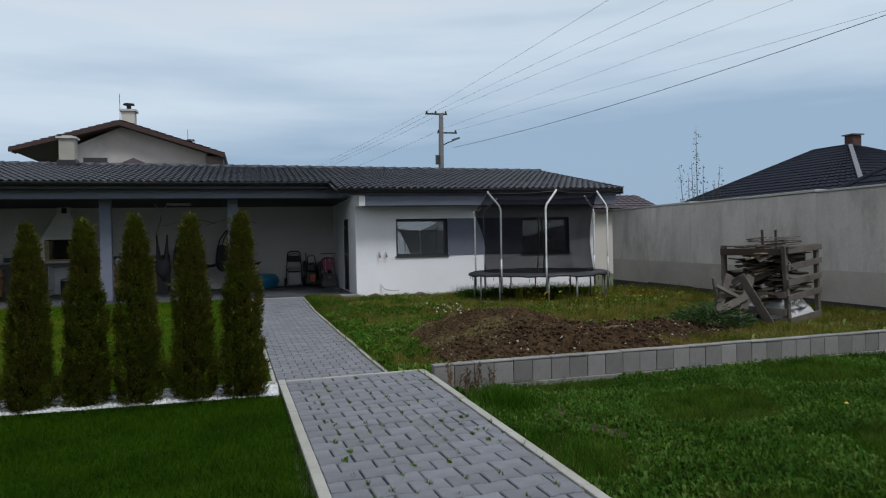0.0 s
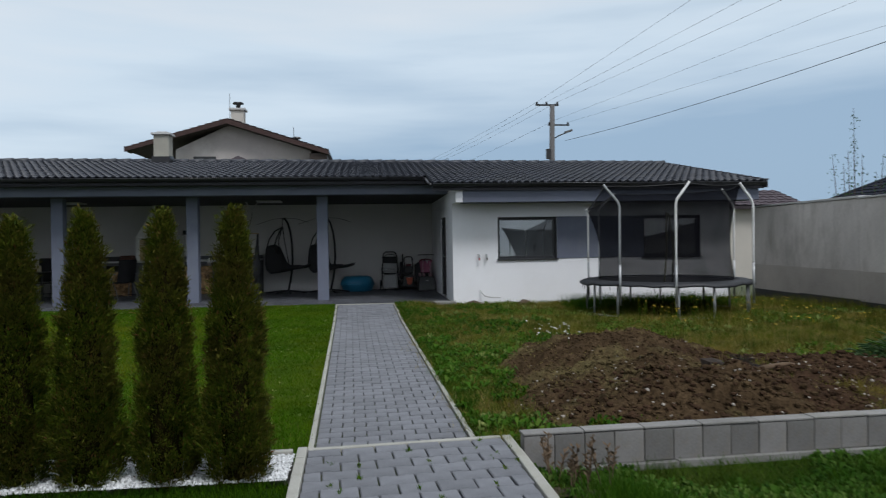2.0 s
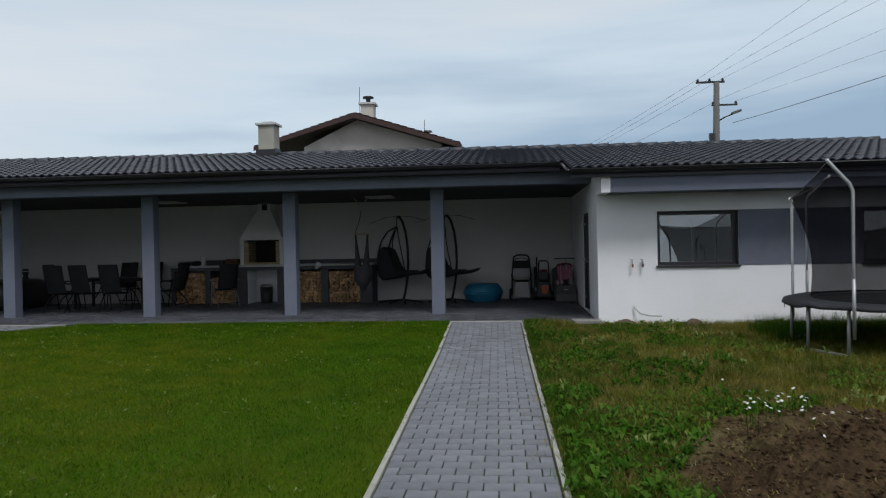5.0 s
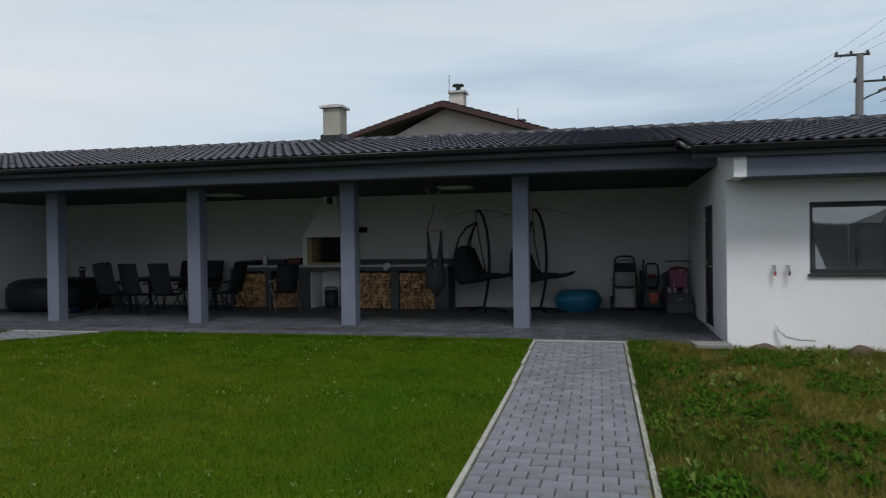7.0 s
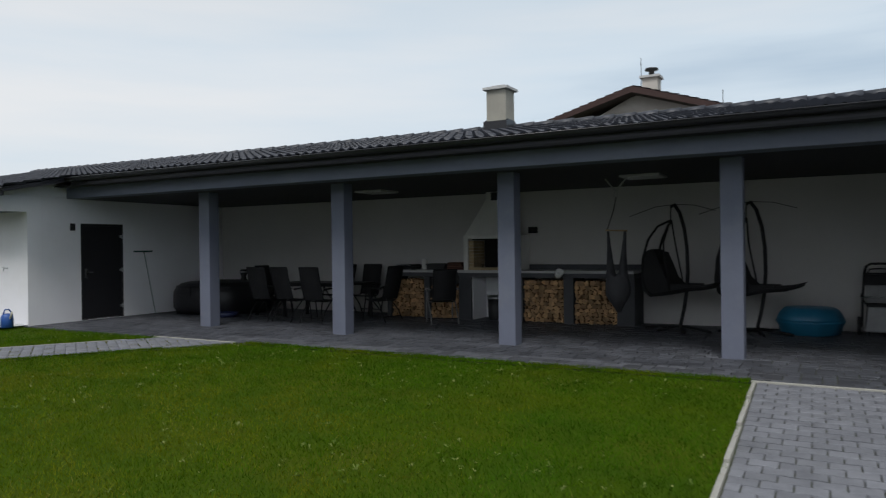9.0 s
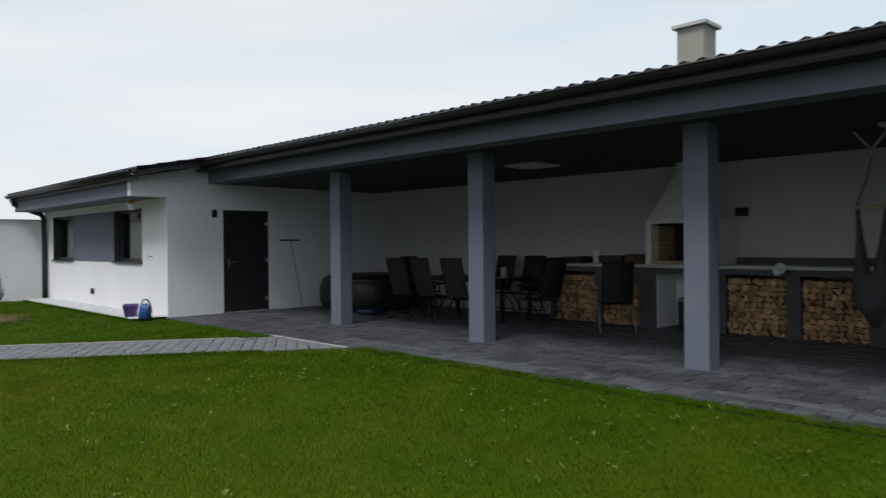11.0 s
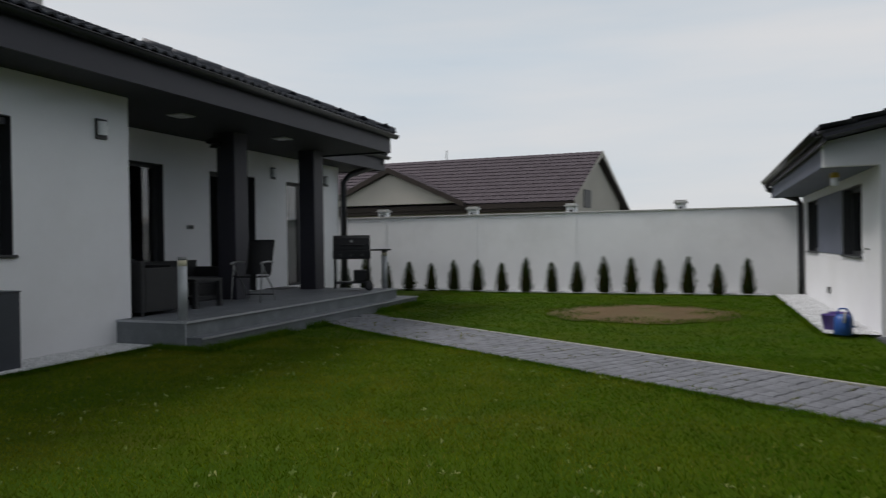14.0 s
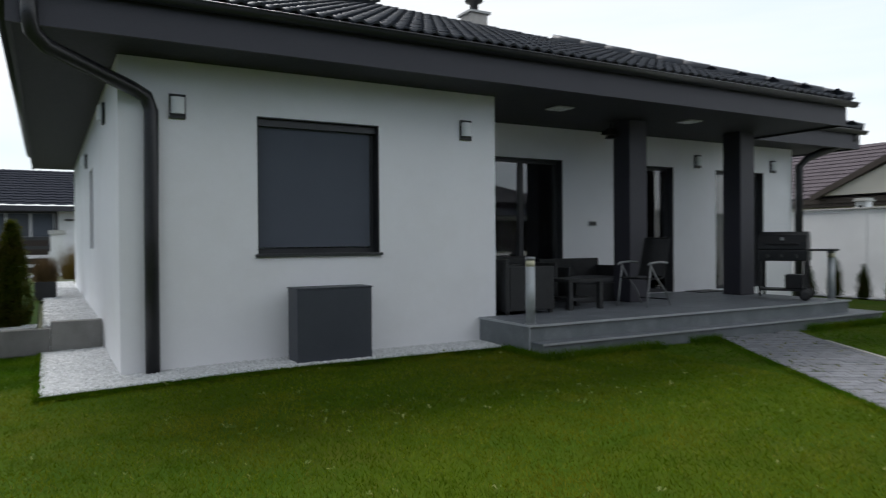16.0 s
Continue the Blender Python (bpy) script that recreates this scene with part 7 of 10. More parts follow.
M_RED_BRICK = surface("red_brick", (0.085, 0.04, 0.032), (0.06, 0.03, 0.025), scale=4, rough=0.9, vary=0.2)


def tiled_slope(parent, a, b, c, name="roof_slope", mat=M_BROWN_TILE, tile=0.33, course=0.36, thick=0.12):
    """A tiled slope: a and b are the ends of its eave, c the far corner of its ridge above b's side; rows of waves as one mesh."""
    a, b, c = Vector(a), Vector(b), Vector(c)
    u, v = b - a, c - b
    nu, nv = int(u.length / tile * 4), max(int(v.length / course), 1)
    nrm = u.cross(v).normalized()
    if nrm.z < 0:
        nrm = -nrm
    verts, faces = [], []
    for j in range(nv):
        for s, lift in ((j / nv, 0.05), ((j + 1) / nv, 0.012)):
            for i in range(nu + 1):
                p = a + u * (i / nu) + v * s + nrm * (lift + 0.02 * math.cos(i * math.pi / 2))
                verts.append(p)
        k = j * 2 * (nu + 1)
        faces += [(k + i, k + i + 1, k + nu + 2 + i, k + nu + 1 + i) for i in range(nu)]
        if j:
            faces += [(k - nu - 1 + i, k - nu + i, k + i + 1, k + i) for i in range(nu)]
    bag = Bag().add(verts, faces)
    d = a + v
    low = [p - nrm * thick for p in (a, b, c, d)]
    bag.add([a, b, c, d] + low, [(4, 5, 6, 7), (0, 4, 5, 1), (1, 5, 6, 2), (2, 6, 7, 3), (3, 7, 4, 0)])
    return part(name, bag, mat, parent)


# unfinished gabled house behind the outbuilding
fh = thing("neighbour_house", (-6.1, 42, 0), "two-storey house with raw grey gable and brown tiled roof", "house", "neighbour houses")
part("wall", Bag().prism([(-8.75, 38.3), (-2.1, 38.3), (-2.1, 48), (-8.75, 48)], -0.5, 6.2), M_OLD_RENDER, fh, "unpainted grey render")
part("gable", Bag().add([(-8.75, 38.3, 6.2), (-2.1, 38.3, 6.2), (-6.1, 38.3, 7.45), (-8.75, 48, 6.2), (-2.1, 48, 6.2), (-6.1, 48, 7.45)], [(0, 1, 2), (5, 4, 3), (0, 2, 5, 3), (1, 4, 5, 2), (0, 3, 4, 1)]), M_OLD_RENDER, fh)
tiled_slope(fh, (-10.96, 49, 6.20), (-10.96, 37.5, 6.20), (-6.1, 37.5, 7.62))
tiled_slope(fh, (-1.17, 37.5, 6.05), (-1.17, 49, 6.05), (-6.1, 49, 7.62))
part("bargeboard", Bag().add([(-10.96, 37.45, 6.0), (-10.96, 37.45, 6.2), (-6.1, 37.45, 7.62), (-6.1, 37.45, 7.38), (-1.17, 37.45, 6.05), (-1.17, 37.45, 5.84), (-10.96, 37.53, 6.0), (-10.96, 37.53, 6.2), (-6.1, 37.53, 7.62), (-6.1, 37.53, 7.38), (-1.17, 37.53, 6.05), (-1.17, 37.53, 5.84)], [(0, 3, 2, 1), (3, 5, 4, 2), (7, 8, 9, 6), (8, 10, 11, 9), (0, 6, 9, 3), (3, 9, 11, 5), (1, 2, 8, 7), (2, 4, 10, 8)]), surface("red_brown_board", (0.055, 0.026, 0.022), scale=3, rough=0.8, vary=0.2), fh, "red-brown bargeboard")
part("soffit", Bag().add([(-10.9, 37.5, 6.0), (-6.1, 37.5, 7.40), (-6.1, 38.3, 7.40), (-10.9, 38.3, 6.0)], [(0, 1, 2, 3)]).add([(-1.2, 37.5, 5.85), (-6.1, 37.5, 7.40), (-6.1, 38.3, 7.40), (-1.2, 38.3, 5.85)], [(0, 1, 2, 3)]), M_DARK_WOOD, fh)
part("eaves_end", Bag().prism([(-2.1, 37.6), (-1.25, 37.6), (-1.25, 48.5), (-2.1, 48.5)], 5.25, 5.92), M_DARK_WOOD, fh)
ch = part("chimney", Bag().box(-6.62, -5.95, 41.5, 42.2, 6.8, 8.80), M_CREAM, fh, "cream chimney with cowl")
part("chimney_cap", Bag().box(-6.72, -5.85, 41.4, 42.3, 8.80, 8.90), M_CAP, ch)
part("cowl", Bag().lathe([(0.12, 0), (0.12, 0.25), (0.30, 0.28), (0.28, 0.36), (0.08, 0.40)], 12, (-6.28, 41.85, 8.90)), M_GUTTER, ch, smooth=True)
part("antenna", Bag().tube([(-6.75, 41.9, 7.4), (-6.75, 41.9, 9.8)], 0.015, 6), M_GUTTER, fh)
part("antenna", Bag().tube([(-3.15, 40.5, 6.5), (-3.15, 40.5, 7.7)], 0.015, 6), M_GUTTER, fh)
ch = part("chimney", Bag().box(-3.25, -2.9, 41.0, 41.4, 6.2, 7.0), M_CREAM, fh)
part("cowl", Bag().lathe([(0.10, 0), (0.10, 0.15), (0.25, 0.18), (0.2, 0.26)], 12, (-3.07, 41.2, 7.0)), M_GUTTER, ch)
part("window", Bag().box(-7.9, -6.8, 38.27, 38.299, 4.9, 5.85), M_DARK_FRAME, fh)
part("dormer", Bag().add([(-6.2, 34.5, 4.9), (-3.9, 34.5, 4.9), (-5.05, 34.5, 5.42), (-6.2, 38.2, 4.9), (-3.9, 38.2, 4.9), (-5.05, 38.2, 5.42)], [(0, 1, 2), (5, 4, 3), (0, 2, 5, 3), (1, 4, 5, 2), (0, 3, 4, 1)]), M_BROWN_TILE, fh, "small brown porch gable")

fh.matrix_basis = pose(-5.78, 42, 0.03)

# electricity pole with street lamp, and its wires
pole = thing("electricity_pole", (10.45, 37.04, 0), "concrete electricity pole with crossarms and a street lamp", "electricity pole")
M_POLE = surface("grey_pole_concrete", (0.13, 0.125, 0.125), (0.10, 0.097, 0.097), scale=2, rough=0.9, vary=0.15)
part("pole", Bag().tube([(10.40, 37.04, -0.3), (10.44, 37.04, 4.0), (10.52, 37.04, 8.3)], [0.19, 0.16, 0.12], 10), M_POLE, pole, smooth=True)
part("crossarm", Bag().box(9.64, 10.86, 37.0, 37.08, 8.27, 8.35), M_GUTTER, pole)
part("crossarm", Bag().box(10.29, 11.39, 37.0, 37.08, 7.26, 7.33), M_GUTTER, pole)
part("lamp_arm", Bag().tube([(10.49, 37.04, 6.55), (10.84, 37.0, 6.75), (11.19, 36.95, 6.88)], 0.03, 8), M_GUTTER, pole, smooth=True)
part("lamp_head", Bag().box(-0.05, 0.38, -0.08, 0.08, -0.05, 0.06, pose(11.16, 36.95, 6.90, 0, -18, 0)), M_POLE, pole, bevel=0.03)
part("junction_box", Bag().box(10.14, 10.36, 36.85, 37.0, 5.55, 6.05), M_GUTTER, pole)
for x, z in ((9.72, 8.35), (10.22, 8.35), (10.78, 8.35), (10.36, 7.33), (11.32, 7.33)):
    part("insulator", Bag().lathe([(0.03, 0), (0.06, 0.03), (0.05, 0.09), (0.02, 0.13)], 10, (x, 37.04, z)), M_GUTTER, pole)
M_WIRE = surface("dark_cable", (0.02, 0.02, 0.022), scale=3, rough=0.6, vary=0.1)


def wire(a, b, sag, r=0.011):
    a, b = Vector(a), Vector(b)
    t = thing("overhead_wire", a, "thin dark overhead wire", "wire", "overhead wires")
    part("cable", Bag().tube([a.lerp(b, k / 24) - Vector((0, 0, sag * 4 * (k / 24) * (1 - k / 24))) for k in range(25)], r, 5, cap=False), M_WIRE, t)


wire((9.72, 37.04, 8.46), (12.3, -10.0, 8.6), 0.12, 0.0048)
wire((10.22, 37.04, 8.46), (15.9, -10.0, 8.6), 0.12, 0.0048)
wire((10.78, 37.04, 8.46), (18.4, -10.0, 8.6), 0.12, 0.0048)
wire((10.36, 37.04, 7.44), (22.5, -10.0, 9.4), 0.2, 0.004)
wire((11.32, 37.04, 7.44), (23.5, -10.0, 7.6), 0.2, 0.0045)
wire((11.19, 37.04, 6.5), (23.3, -10.0, 10.4), 1.18, 0.011)
for dx, z in ((9.72, 8.46), (10.22, 8.46), (10.78, 8.46), (10.36, 7.4)):
    wire((dx, 37.04, z), (dx - 9.0, 86.0, z - 0.3), 0.5, 0.006)

# dark hipped roof beyond the concrete wall
rn = thing("neighbour_house", (25, 22, 0), "bungalow with a dark hipped tile roof behind the concrete wall", "house", "neighbour houses")
part("wall", Bag().prism([(20.2, 19.4), (30.3, 19.4), (30.3, 28.6), (19.8, 28.6)], -0.5, 2.45), M_CREAM, rn)
M_DARK_TILE = surface("dark_neighbour_tile", (0.020, 0.023, 0.032), (0.030, 0.033, 0.044), scale=2.5, rough=0.9, spec=0.03, vary=0.2, island=0.2, bump=0.2)
A, B, C, Dd, E1, F1 = (19.0, 29.3, 2.45), (19.5, 18.2, 2.45), (31.4, 18.6, 2.45), (31.0, 29.3, 2.45), (25.05, 26.25, 5.07), (25.4, 24.6, 5.10)


def hip_rows(parent, p0, p1, q0, q1, mat, rows=18):
    """A hipped slope as lapped courses from the eave p0-p1 up to the ridge q0-q1."""
    p0, p1, q0, q1 = map(Vector, (p0, p1, q0, q1))
    verts, faces = [], []
    nrm = (p1 - p0).cross(q0 - p0).normalized()
    nrm = nrm if nrm.z > 0 else -nrm
    nu = 90
    for j in range(rows):
        for s, lift in ((j / rows, 0.055), ((j + 1) / rows, 0.015)):
            l, r = p0.lerp(q0, s), p1.lerp(q1, s)
            for i in range(nu + 1):
                verts.append(l.lerp(r, i / nu) + nrm * (lift + 0.02 * math.cos(i * math.pi / 1.5)))
        k = j * 2 * (nu + 1)
        faces += [(k + i, k + i + 1, k + nu + 2 + i, k + nu + 1 + i) for i in range(nu)]
        if j:
            faces += [(k - nu - 1 + i, k - nu + i, k + i + 1, k + i) for i in range(nu)]
    return part("roof_slope", Bag().add(verts, faces), mat, parent)


hip_rows(rn, A, B, E1, F1, M_DARK_TILE)
hip_rows(rn, Dd, A, E1, E1, M_DARK_TILE)
hip_rows(rn, B, C, F1, F1, M_DARK_TILE)
hip_rows(rn, C, Dd, F1, E1, M_DARK_TILE)
part("soffit", Bag().box(19.4, 31.0, 18.6, 29.2, 2.30, 2.43), M_FASCIA, rn)
part("hip_cap", Bag().tube([A, E1], 0.11, 8), M_DARK_TILE, rn)
part("hip_cap", Bag().tube([E1, F1], 0.11, 8), M_DARK_TILE, rn)
ch = part("chimney", Bag().box(25.7, 26.15, 24.75, 25.2, 4.6, 5.62), M_RED_BRICK, rn, "red brick chimney")
part("chimney_cap", Bag().box(25.62, 26.23, 24.67, 25.28, 5.62, 5.67), M_POLE, ch)
fa, fb = Vector((25.38, 24.58, 5.19)), Vector((20.3, 19.06, 2.90))
fs = Vector((0.055, -0.055, 0.0))
part("flashing", Bag().add([fa - fs, fa + fs, fb + fs, fb - fs] + [q - Vector((0, 0, 0.1)) for q in (fa - fs, fa + fs, fb + fs, fb - fs)], [(3, 2, 1, 0), (4, 5, 6, 7), (0, 1, 5, 4), (1, 2, 6, 5), (2, 3, 7, 6), (3, 0, 4, 7)]), surface("dull_zinc", (0.17, 0.18, 0.20), scale=3, rough=0.6, vary=0.1), rn, "grey zinc flashing along the roof hip")
part("hip_cap", Bag().tube([F1, C], 0.11, 8), M_DARK_TILE, rn)
wg = thing("neighbour_annex", (23.6, 16.2, 0), "dark tiled annex roof behind the concrete wall", "house", "neighbour houses")
part("wall", Bag().prism([(20.5, 12.5), (26.7, 12.5), (26.7, 19.3), (20.5, 19.3)], -0.5, 2.75), M_CREAM, wg)
AP = (23.6, 16.2, 5.3)
for p, q in (((20.0, 19.8, 2.8), (20.0, 12.0, 2.8)), ((20.0, 12.0, 2.8), (27.2, 12.0, 2.8)), ((27.2, 12.0, 2.8), (27.2, 19.8, 2.8)), ((27.2, 19.8, 2.8), (20.0, 19.8, 2.8))):
    hip_rows(wg, p, q, AP, AP, M_DARK_TILE, 12)
part("hip_cap", Bag().tube([(20.0, 19.8, 2.83), AP], 0.10, 8), M_DARK_TILE, wg)
sh = thing("neighbour_shed", (15.0, 27.5, 0), "low brown tiled shed roof beyond the wall", "shed")
part("wall", Bag().prism([(12.8, 26.6), (16.8, 26.6), (16.8, 30), (12.8, 30)], -0.5, 2.5), M_CREAM, sh)
tiled_slope(sh, (12.4, 26.2, 2.55), (17.2, 26.2, 2.55), (17.2, 28.3, 3.25))
# brown-roofed house beyond the white garden wall
nb = thing("neighbour_house", (-40, 2, 0), "cream house with a brown tiled gable roof beyond the white wall", "house", "neighbour houses")
part("wall", Bag().prism([(-43.2, -9), (-36.2, -9), (-36.2, 10.1), (-43.2, 11.5)], -0.5, 3.55), M_CREAM, nb)
part("gable", Bag().add([(-43.2, 11.5, 3.5), (-36.2, 10.1, 3.5), (-39.4, 10.75, 5.62), (-43.2, 11.3, 3.5), (-36.2, 9.9, 3.5), (-39.4, 10.55, 5.62)], [(0, 2, 1), (3, 4, 5), (0, 3, 5, 2), (1, 2, 5, 4)]), M_CREAM, nb)
tiled_slope(nb, (-35.2, -10.75, 3.20), (-35.2, 10.35, 3.20), (-39.4, 11.1, 5.95))
tiled_slope(nb, (-44.0, 12.0, 3.10), (-44.0, -10, 3.10), (-39.4, -10.9, 5.95))
part("bargeboard", Bag().add([(-35.1, 10.37, 3.05), (-35.1, 10.37, 3.28), (-39.4, 11.12, 6.02), (-39.4, 11.12, 5.72), (-44.1, 12.02, 3.1), (-44.1, 12.02, 2.9)], [(0, 1, 2, 3), (3, 2, 4, 5)]), M_CREAM, nb)
part("eaves_board", Bag().box(-35.35, -35.15, -10, 10.35, 2.95, 3.18), M_DARK_WOOD, nb)
part("eaves_board", Bag().box(-35.9, -35.2, -10, 10.2, 2.80, 2.94), M_DARK_WOOD, nb)
part("window", Bag().box(-0.5, 0.5, -0.005, 0.04, 3.0, 3.9, pose(-38.1, 10.48, 0, 0, 0, -11.3)), M_DARK_FRAME, nb)
part("cross_gable", Bag().add([(-35.0, -2.6, 3.3), (-35.0, 4.6, 3.3), (-35.0, 1.0, 4.85), (-39.0, -2.6, 3.3), (-39.0, 4.6, 3.3), (-39.0, 1.0, 4.85)], [(0, 1, 2), (5, 4, 3), (0, 3, 4, 1), (0, 2, 5, 3), (1, 4, 5, 2)]), M_CREAM, nb, "cream cross gable")
tiled_slope(nb, (-39.2, 5.0, 3.25), (-34.8, 5.0, 3.25), (-34.8, 1.0, 5.08))
tiled_slope(nb, (-34.8, -3.0, 3.25), (-39.2, -3.0, 3.25), (-39.2, 1.0, 5.08))
part("bargeboard", Bag().add([(-34.75, 5.05, 3.05), (-34.75, 5.05, 3.32), (-34.75, 1.0, 5.18), (-34.75, 1.0, 4.91), (-34.75, -3.05, 3.32), (-34.75, -3.05, 3.05), (-34.85, 5.05, 3.05), (-34.85, 1.0, 4.91), (-34.85, -3.05, 3.05)], [(0, 1, 2, 3), (3, 2, 4, 5), (0, 3, 7, 6), (3, 5, 8, 7)]), M_DARK_WOOD, nb)
part("antenna", Bag().tube([(-39.4, 2.5, 5.9), (-39.4, 2.5, 6.5)], 0.03, 6), M_GUTTER, nb)

# what shows past the end of the house
sn = thing("neighbour_house", (-6, -27, 0), "dark-roofed bungalow with wide dark windows across the street", "house", "neighbour houses")
part("wall", Bag().prism([(-14, -33), (4.5, -33), (4.5, -23), (-14, -23)], -0.5, 3.1), M_PLASTER, sn)
for x0, x1 in ((-4.95, -1.6), (-9.4, -6.05)):
    w_ = part("window", Bag().box(x0, x1, -23.0, -22.90, 2.86, 3.0).box(x0, x1, -23.0, -22.90, 1.0, 1.72).box(x0, x0 + 0.14, -23.0, -22.90, 1.72, 2.86).box(x1 - 0.14, x1, -23.0, -22.90, 1.72, 2.86), M_DARK_FRAME, sn, "dark framed window band")
    n = 3
    for k in range(n):
        a, b = x0 + 0.14 + (x1 - x0 - 0.28) * k / n, x0 + 0.14 + (x1 - x0 - 0.28) * (k + 1) / n
        part("pane", Bag().box(a + 0.05, b - 0.05, -22.99, -22.95, 1.73, 2.85), M_SCREEN if k != 1 else M_HP, w_)
part("house_lamp", Bag().box(-5.65, -5.25, -22.998, -22.94, 2.52, 2.60), M_BLACK_METAL, sn)
hip_rows(sn, (-15.0, -22.0, 3.2), (5.5, -22.0, 3.2), (-9.0, -28.0, 5.4), (-0.5, -28.0, 5.4), M_DARK_TILE, 14)
hip_rows(sn, (5.5, -22.0, 3.2), (5.5, -34.0, 3.2), (-0.5, -28.0, 5.4), (-0.5, -28.0, 5.4), M_DARK_TILE, 14)
part("fascia_board", Bag().box(-15, 5.5, -22.06, -22.0, 2.95, 3.2), M_FASCIA, sn)
part("soffit", Bag().box(-15, 5.5, -34, -22.06, 3.05, 3.12), M_FASCIA, sn)
sf = thing("street_fence", (-2.0, -12.0, 0), "white fence post with brown horizontal slats", "fence")
part("post", Bag().box(-4.98, -4.56, -12.2, -11.8, 0, 1.72), M_FENCE, sf)
part("post_cap", Bag().box(-5.04, -4.50, -12.26, -11.74, 1.72, 1.86), M_CAP, sf)
for k in range(4):
    part("slat", Bag().box(-4.5, 0.4, -12.05, -11.98, 0.35 + k * 0.32, 0.55 + k * 0.32), M_DARK_WOOD, sf)
part("plinth", Bag().box(-7.5, 0.4, -12.12, -11.92, -0.2, 0.28), M_PLASTER, sf)
pl = thing("planter", (-4.33, 0.4, 0.3), "dark square planter on the gravel strip", "planter")
part("box", Bag().box(-4.60, -4.21, 0.24, 0.63, 0.26, 0.63), M_BLACK_PLASTIC, pl, bevel=0.02)
part("soil", Bag().box(-4.57, -4.24, 0.27, 0.60, 0.60, 0.633), M_FASCIA, pl)


# ---- plants and ground cover ----
def leaf_material(name, stops, rough=0.6, patch=None, patch_scale=0.7, patch_amount=0.5, transl=0.25, shade=None):
    """Leaf colours picked leaf by leaf from a ramp, with broad patches of a second colour."""
    m = bpy.data.materials.new(name)
    m.use_nodes = True
    nt = m.node_tree
    bs = nt.nodes["Principled BSDF"]
    geo, ramp = nt.nodes.new("ShaderNodeNewGeometry"), nt.nodes.new("ShaderNodeValToRGB")
    el = ramp.color_ramp.elements
    el[0].position, el[0].color = stops[0][0], (*stops[0][1], 1)
    el[1].position, el[1].color = stops[-1][0], (*stops[-1][1], 1)
    for p, c in stops[1:-1]:
        el.new(p).color = (*c, 1)
    nt.links.new(geo.outputs["Random Per Island"], ramp.inputs["Fac"])
    col = ramp.outputs["Color"]
    if patch:
        co, no, mr, mx = nt.nodes.new("ShaderNodeTexCoord"), nt.nodes.new("ShaderNodeTexNoise"), nt.nodes.new("ShaderNodeMapRange"), nt.nodes.new("ShaderNodeMix")
        no.inputs["Scale"].default_value, no.inputs["Detail"].default_value = patch_scale, 5.0
        mr.inputs["From Min"].default_value, mr.inputs["From Max"].default_value, mr.inputs["To Max"].default_value = 0.44, 0.66, patch_amount
        mx.data_type = "RGBA"
        nt.links.new(co.outputs["Object"], no.inputs["Vector"])
        nt.links.new(no.outputs["Fac"], mr.inputs["Value"])
        nt.links.new(mr.outputs["Result"], mx.inputs["Factor"])
        nt.links.new(col, mx.inputs["A"])
        mx.inputs["B"].default_value = (*patch, 1)
        col = mx.outputs["Result"]
    if shade:
        co, no, mr, mx = nt.nodes.new("ShaderNodeTexCoord"), nt.nodes.new("ShaderNodeTexNoise"), nt.nodes.new("ShaderNodeMapRange"), nt.nodes.new("ShaderNodeMix")
        no.inputs["Scale"].default_value, no.inputs["Detail"].default_value, no.inputs["Distortion"].default_value = 1.7, 3.0, 0.6
        mr.inputs["From Min"].default_value, mr.inputs["From Max"].default_value, mr.inputs["To Max"].default_value = 0.46, 0.62, 0.75
        mx.data_type = "RGBA"
        nt.links.new(co.outputs["Object"], no.inputs["Vector"])
        nt.links.new(no.outputs["Fac"], mr.inputs["Value"])
        nt.links.new(mr.outputs["Result"], mx.inputs["Factor"])
        nt.links.new(col, mx.inputs["A"])
        mx.inputs["B"].default_value = (*shade, 1)
        col = mx.outputs["Result"]
    nt.links.new(col, bs.inputs["Base Color"])
    bs.inputs["Roughness"].default_value = rough
    bs.inputs["Specular IOR Level"].default_value = 0.06
    if transl:
        tr, mix, out = nt.nodes.new("ShaderNodeBsdfTranslucent"), nt.nodes.new("ShaderNodeMixShader"), nt.nodes["Material Output"]
        nt.links.new(col, tr.inputs["Color"])
        mix.inputs[0].default_value = transl
        nt.links.new(bs.outputs[0], mix.inputs[1])
        nt.links.new(tr.outputs[0], mix.inputs[2])
        nt.links.new(mix.outputs[0], out.inputs["Surface"])
    return m


gen = np.random.default_rng(7)
M_THUJA = leaf_material("thuja_sprays", [(0.0, (0.030, 0.054, 0.005)), (0.40, (0.066, 0.094, 0.008)), (0.80, (0.110, 0.124, 0.014)), (0.94, (0.155, 0.148, 0.026)), (1.0, (0.14, 0.060, 0.028))], rough=0.6, patch=(0.085, 0.055, 0.018), patch_scale=3.2, patch_amount=0.6, transl=0.4)
M_THUJA_DARK = leaf_material("young_thuja_sprays", [(0.0, (0.012, 0.028, 0.008)), (0.6, (0.025, 0.048, 0.012)), (1.0, (0.045, 0.07, 0.016))], rough=0.6)
M_BARK = surface("brown_bark", (0.075, 0.05, 0.035), (0.05, 0.035, 0.025), scale=8, rough=0.95, bump=0.6, vary=0.25)


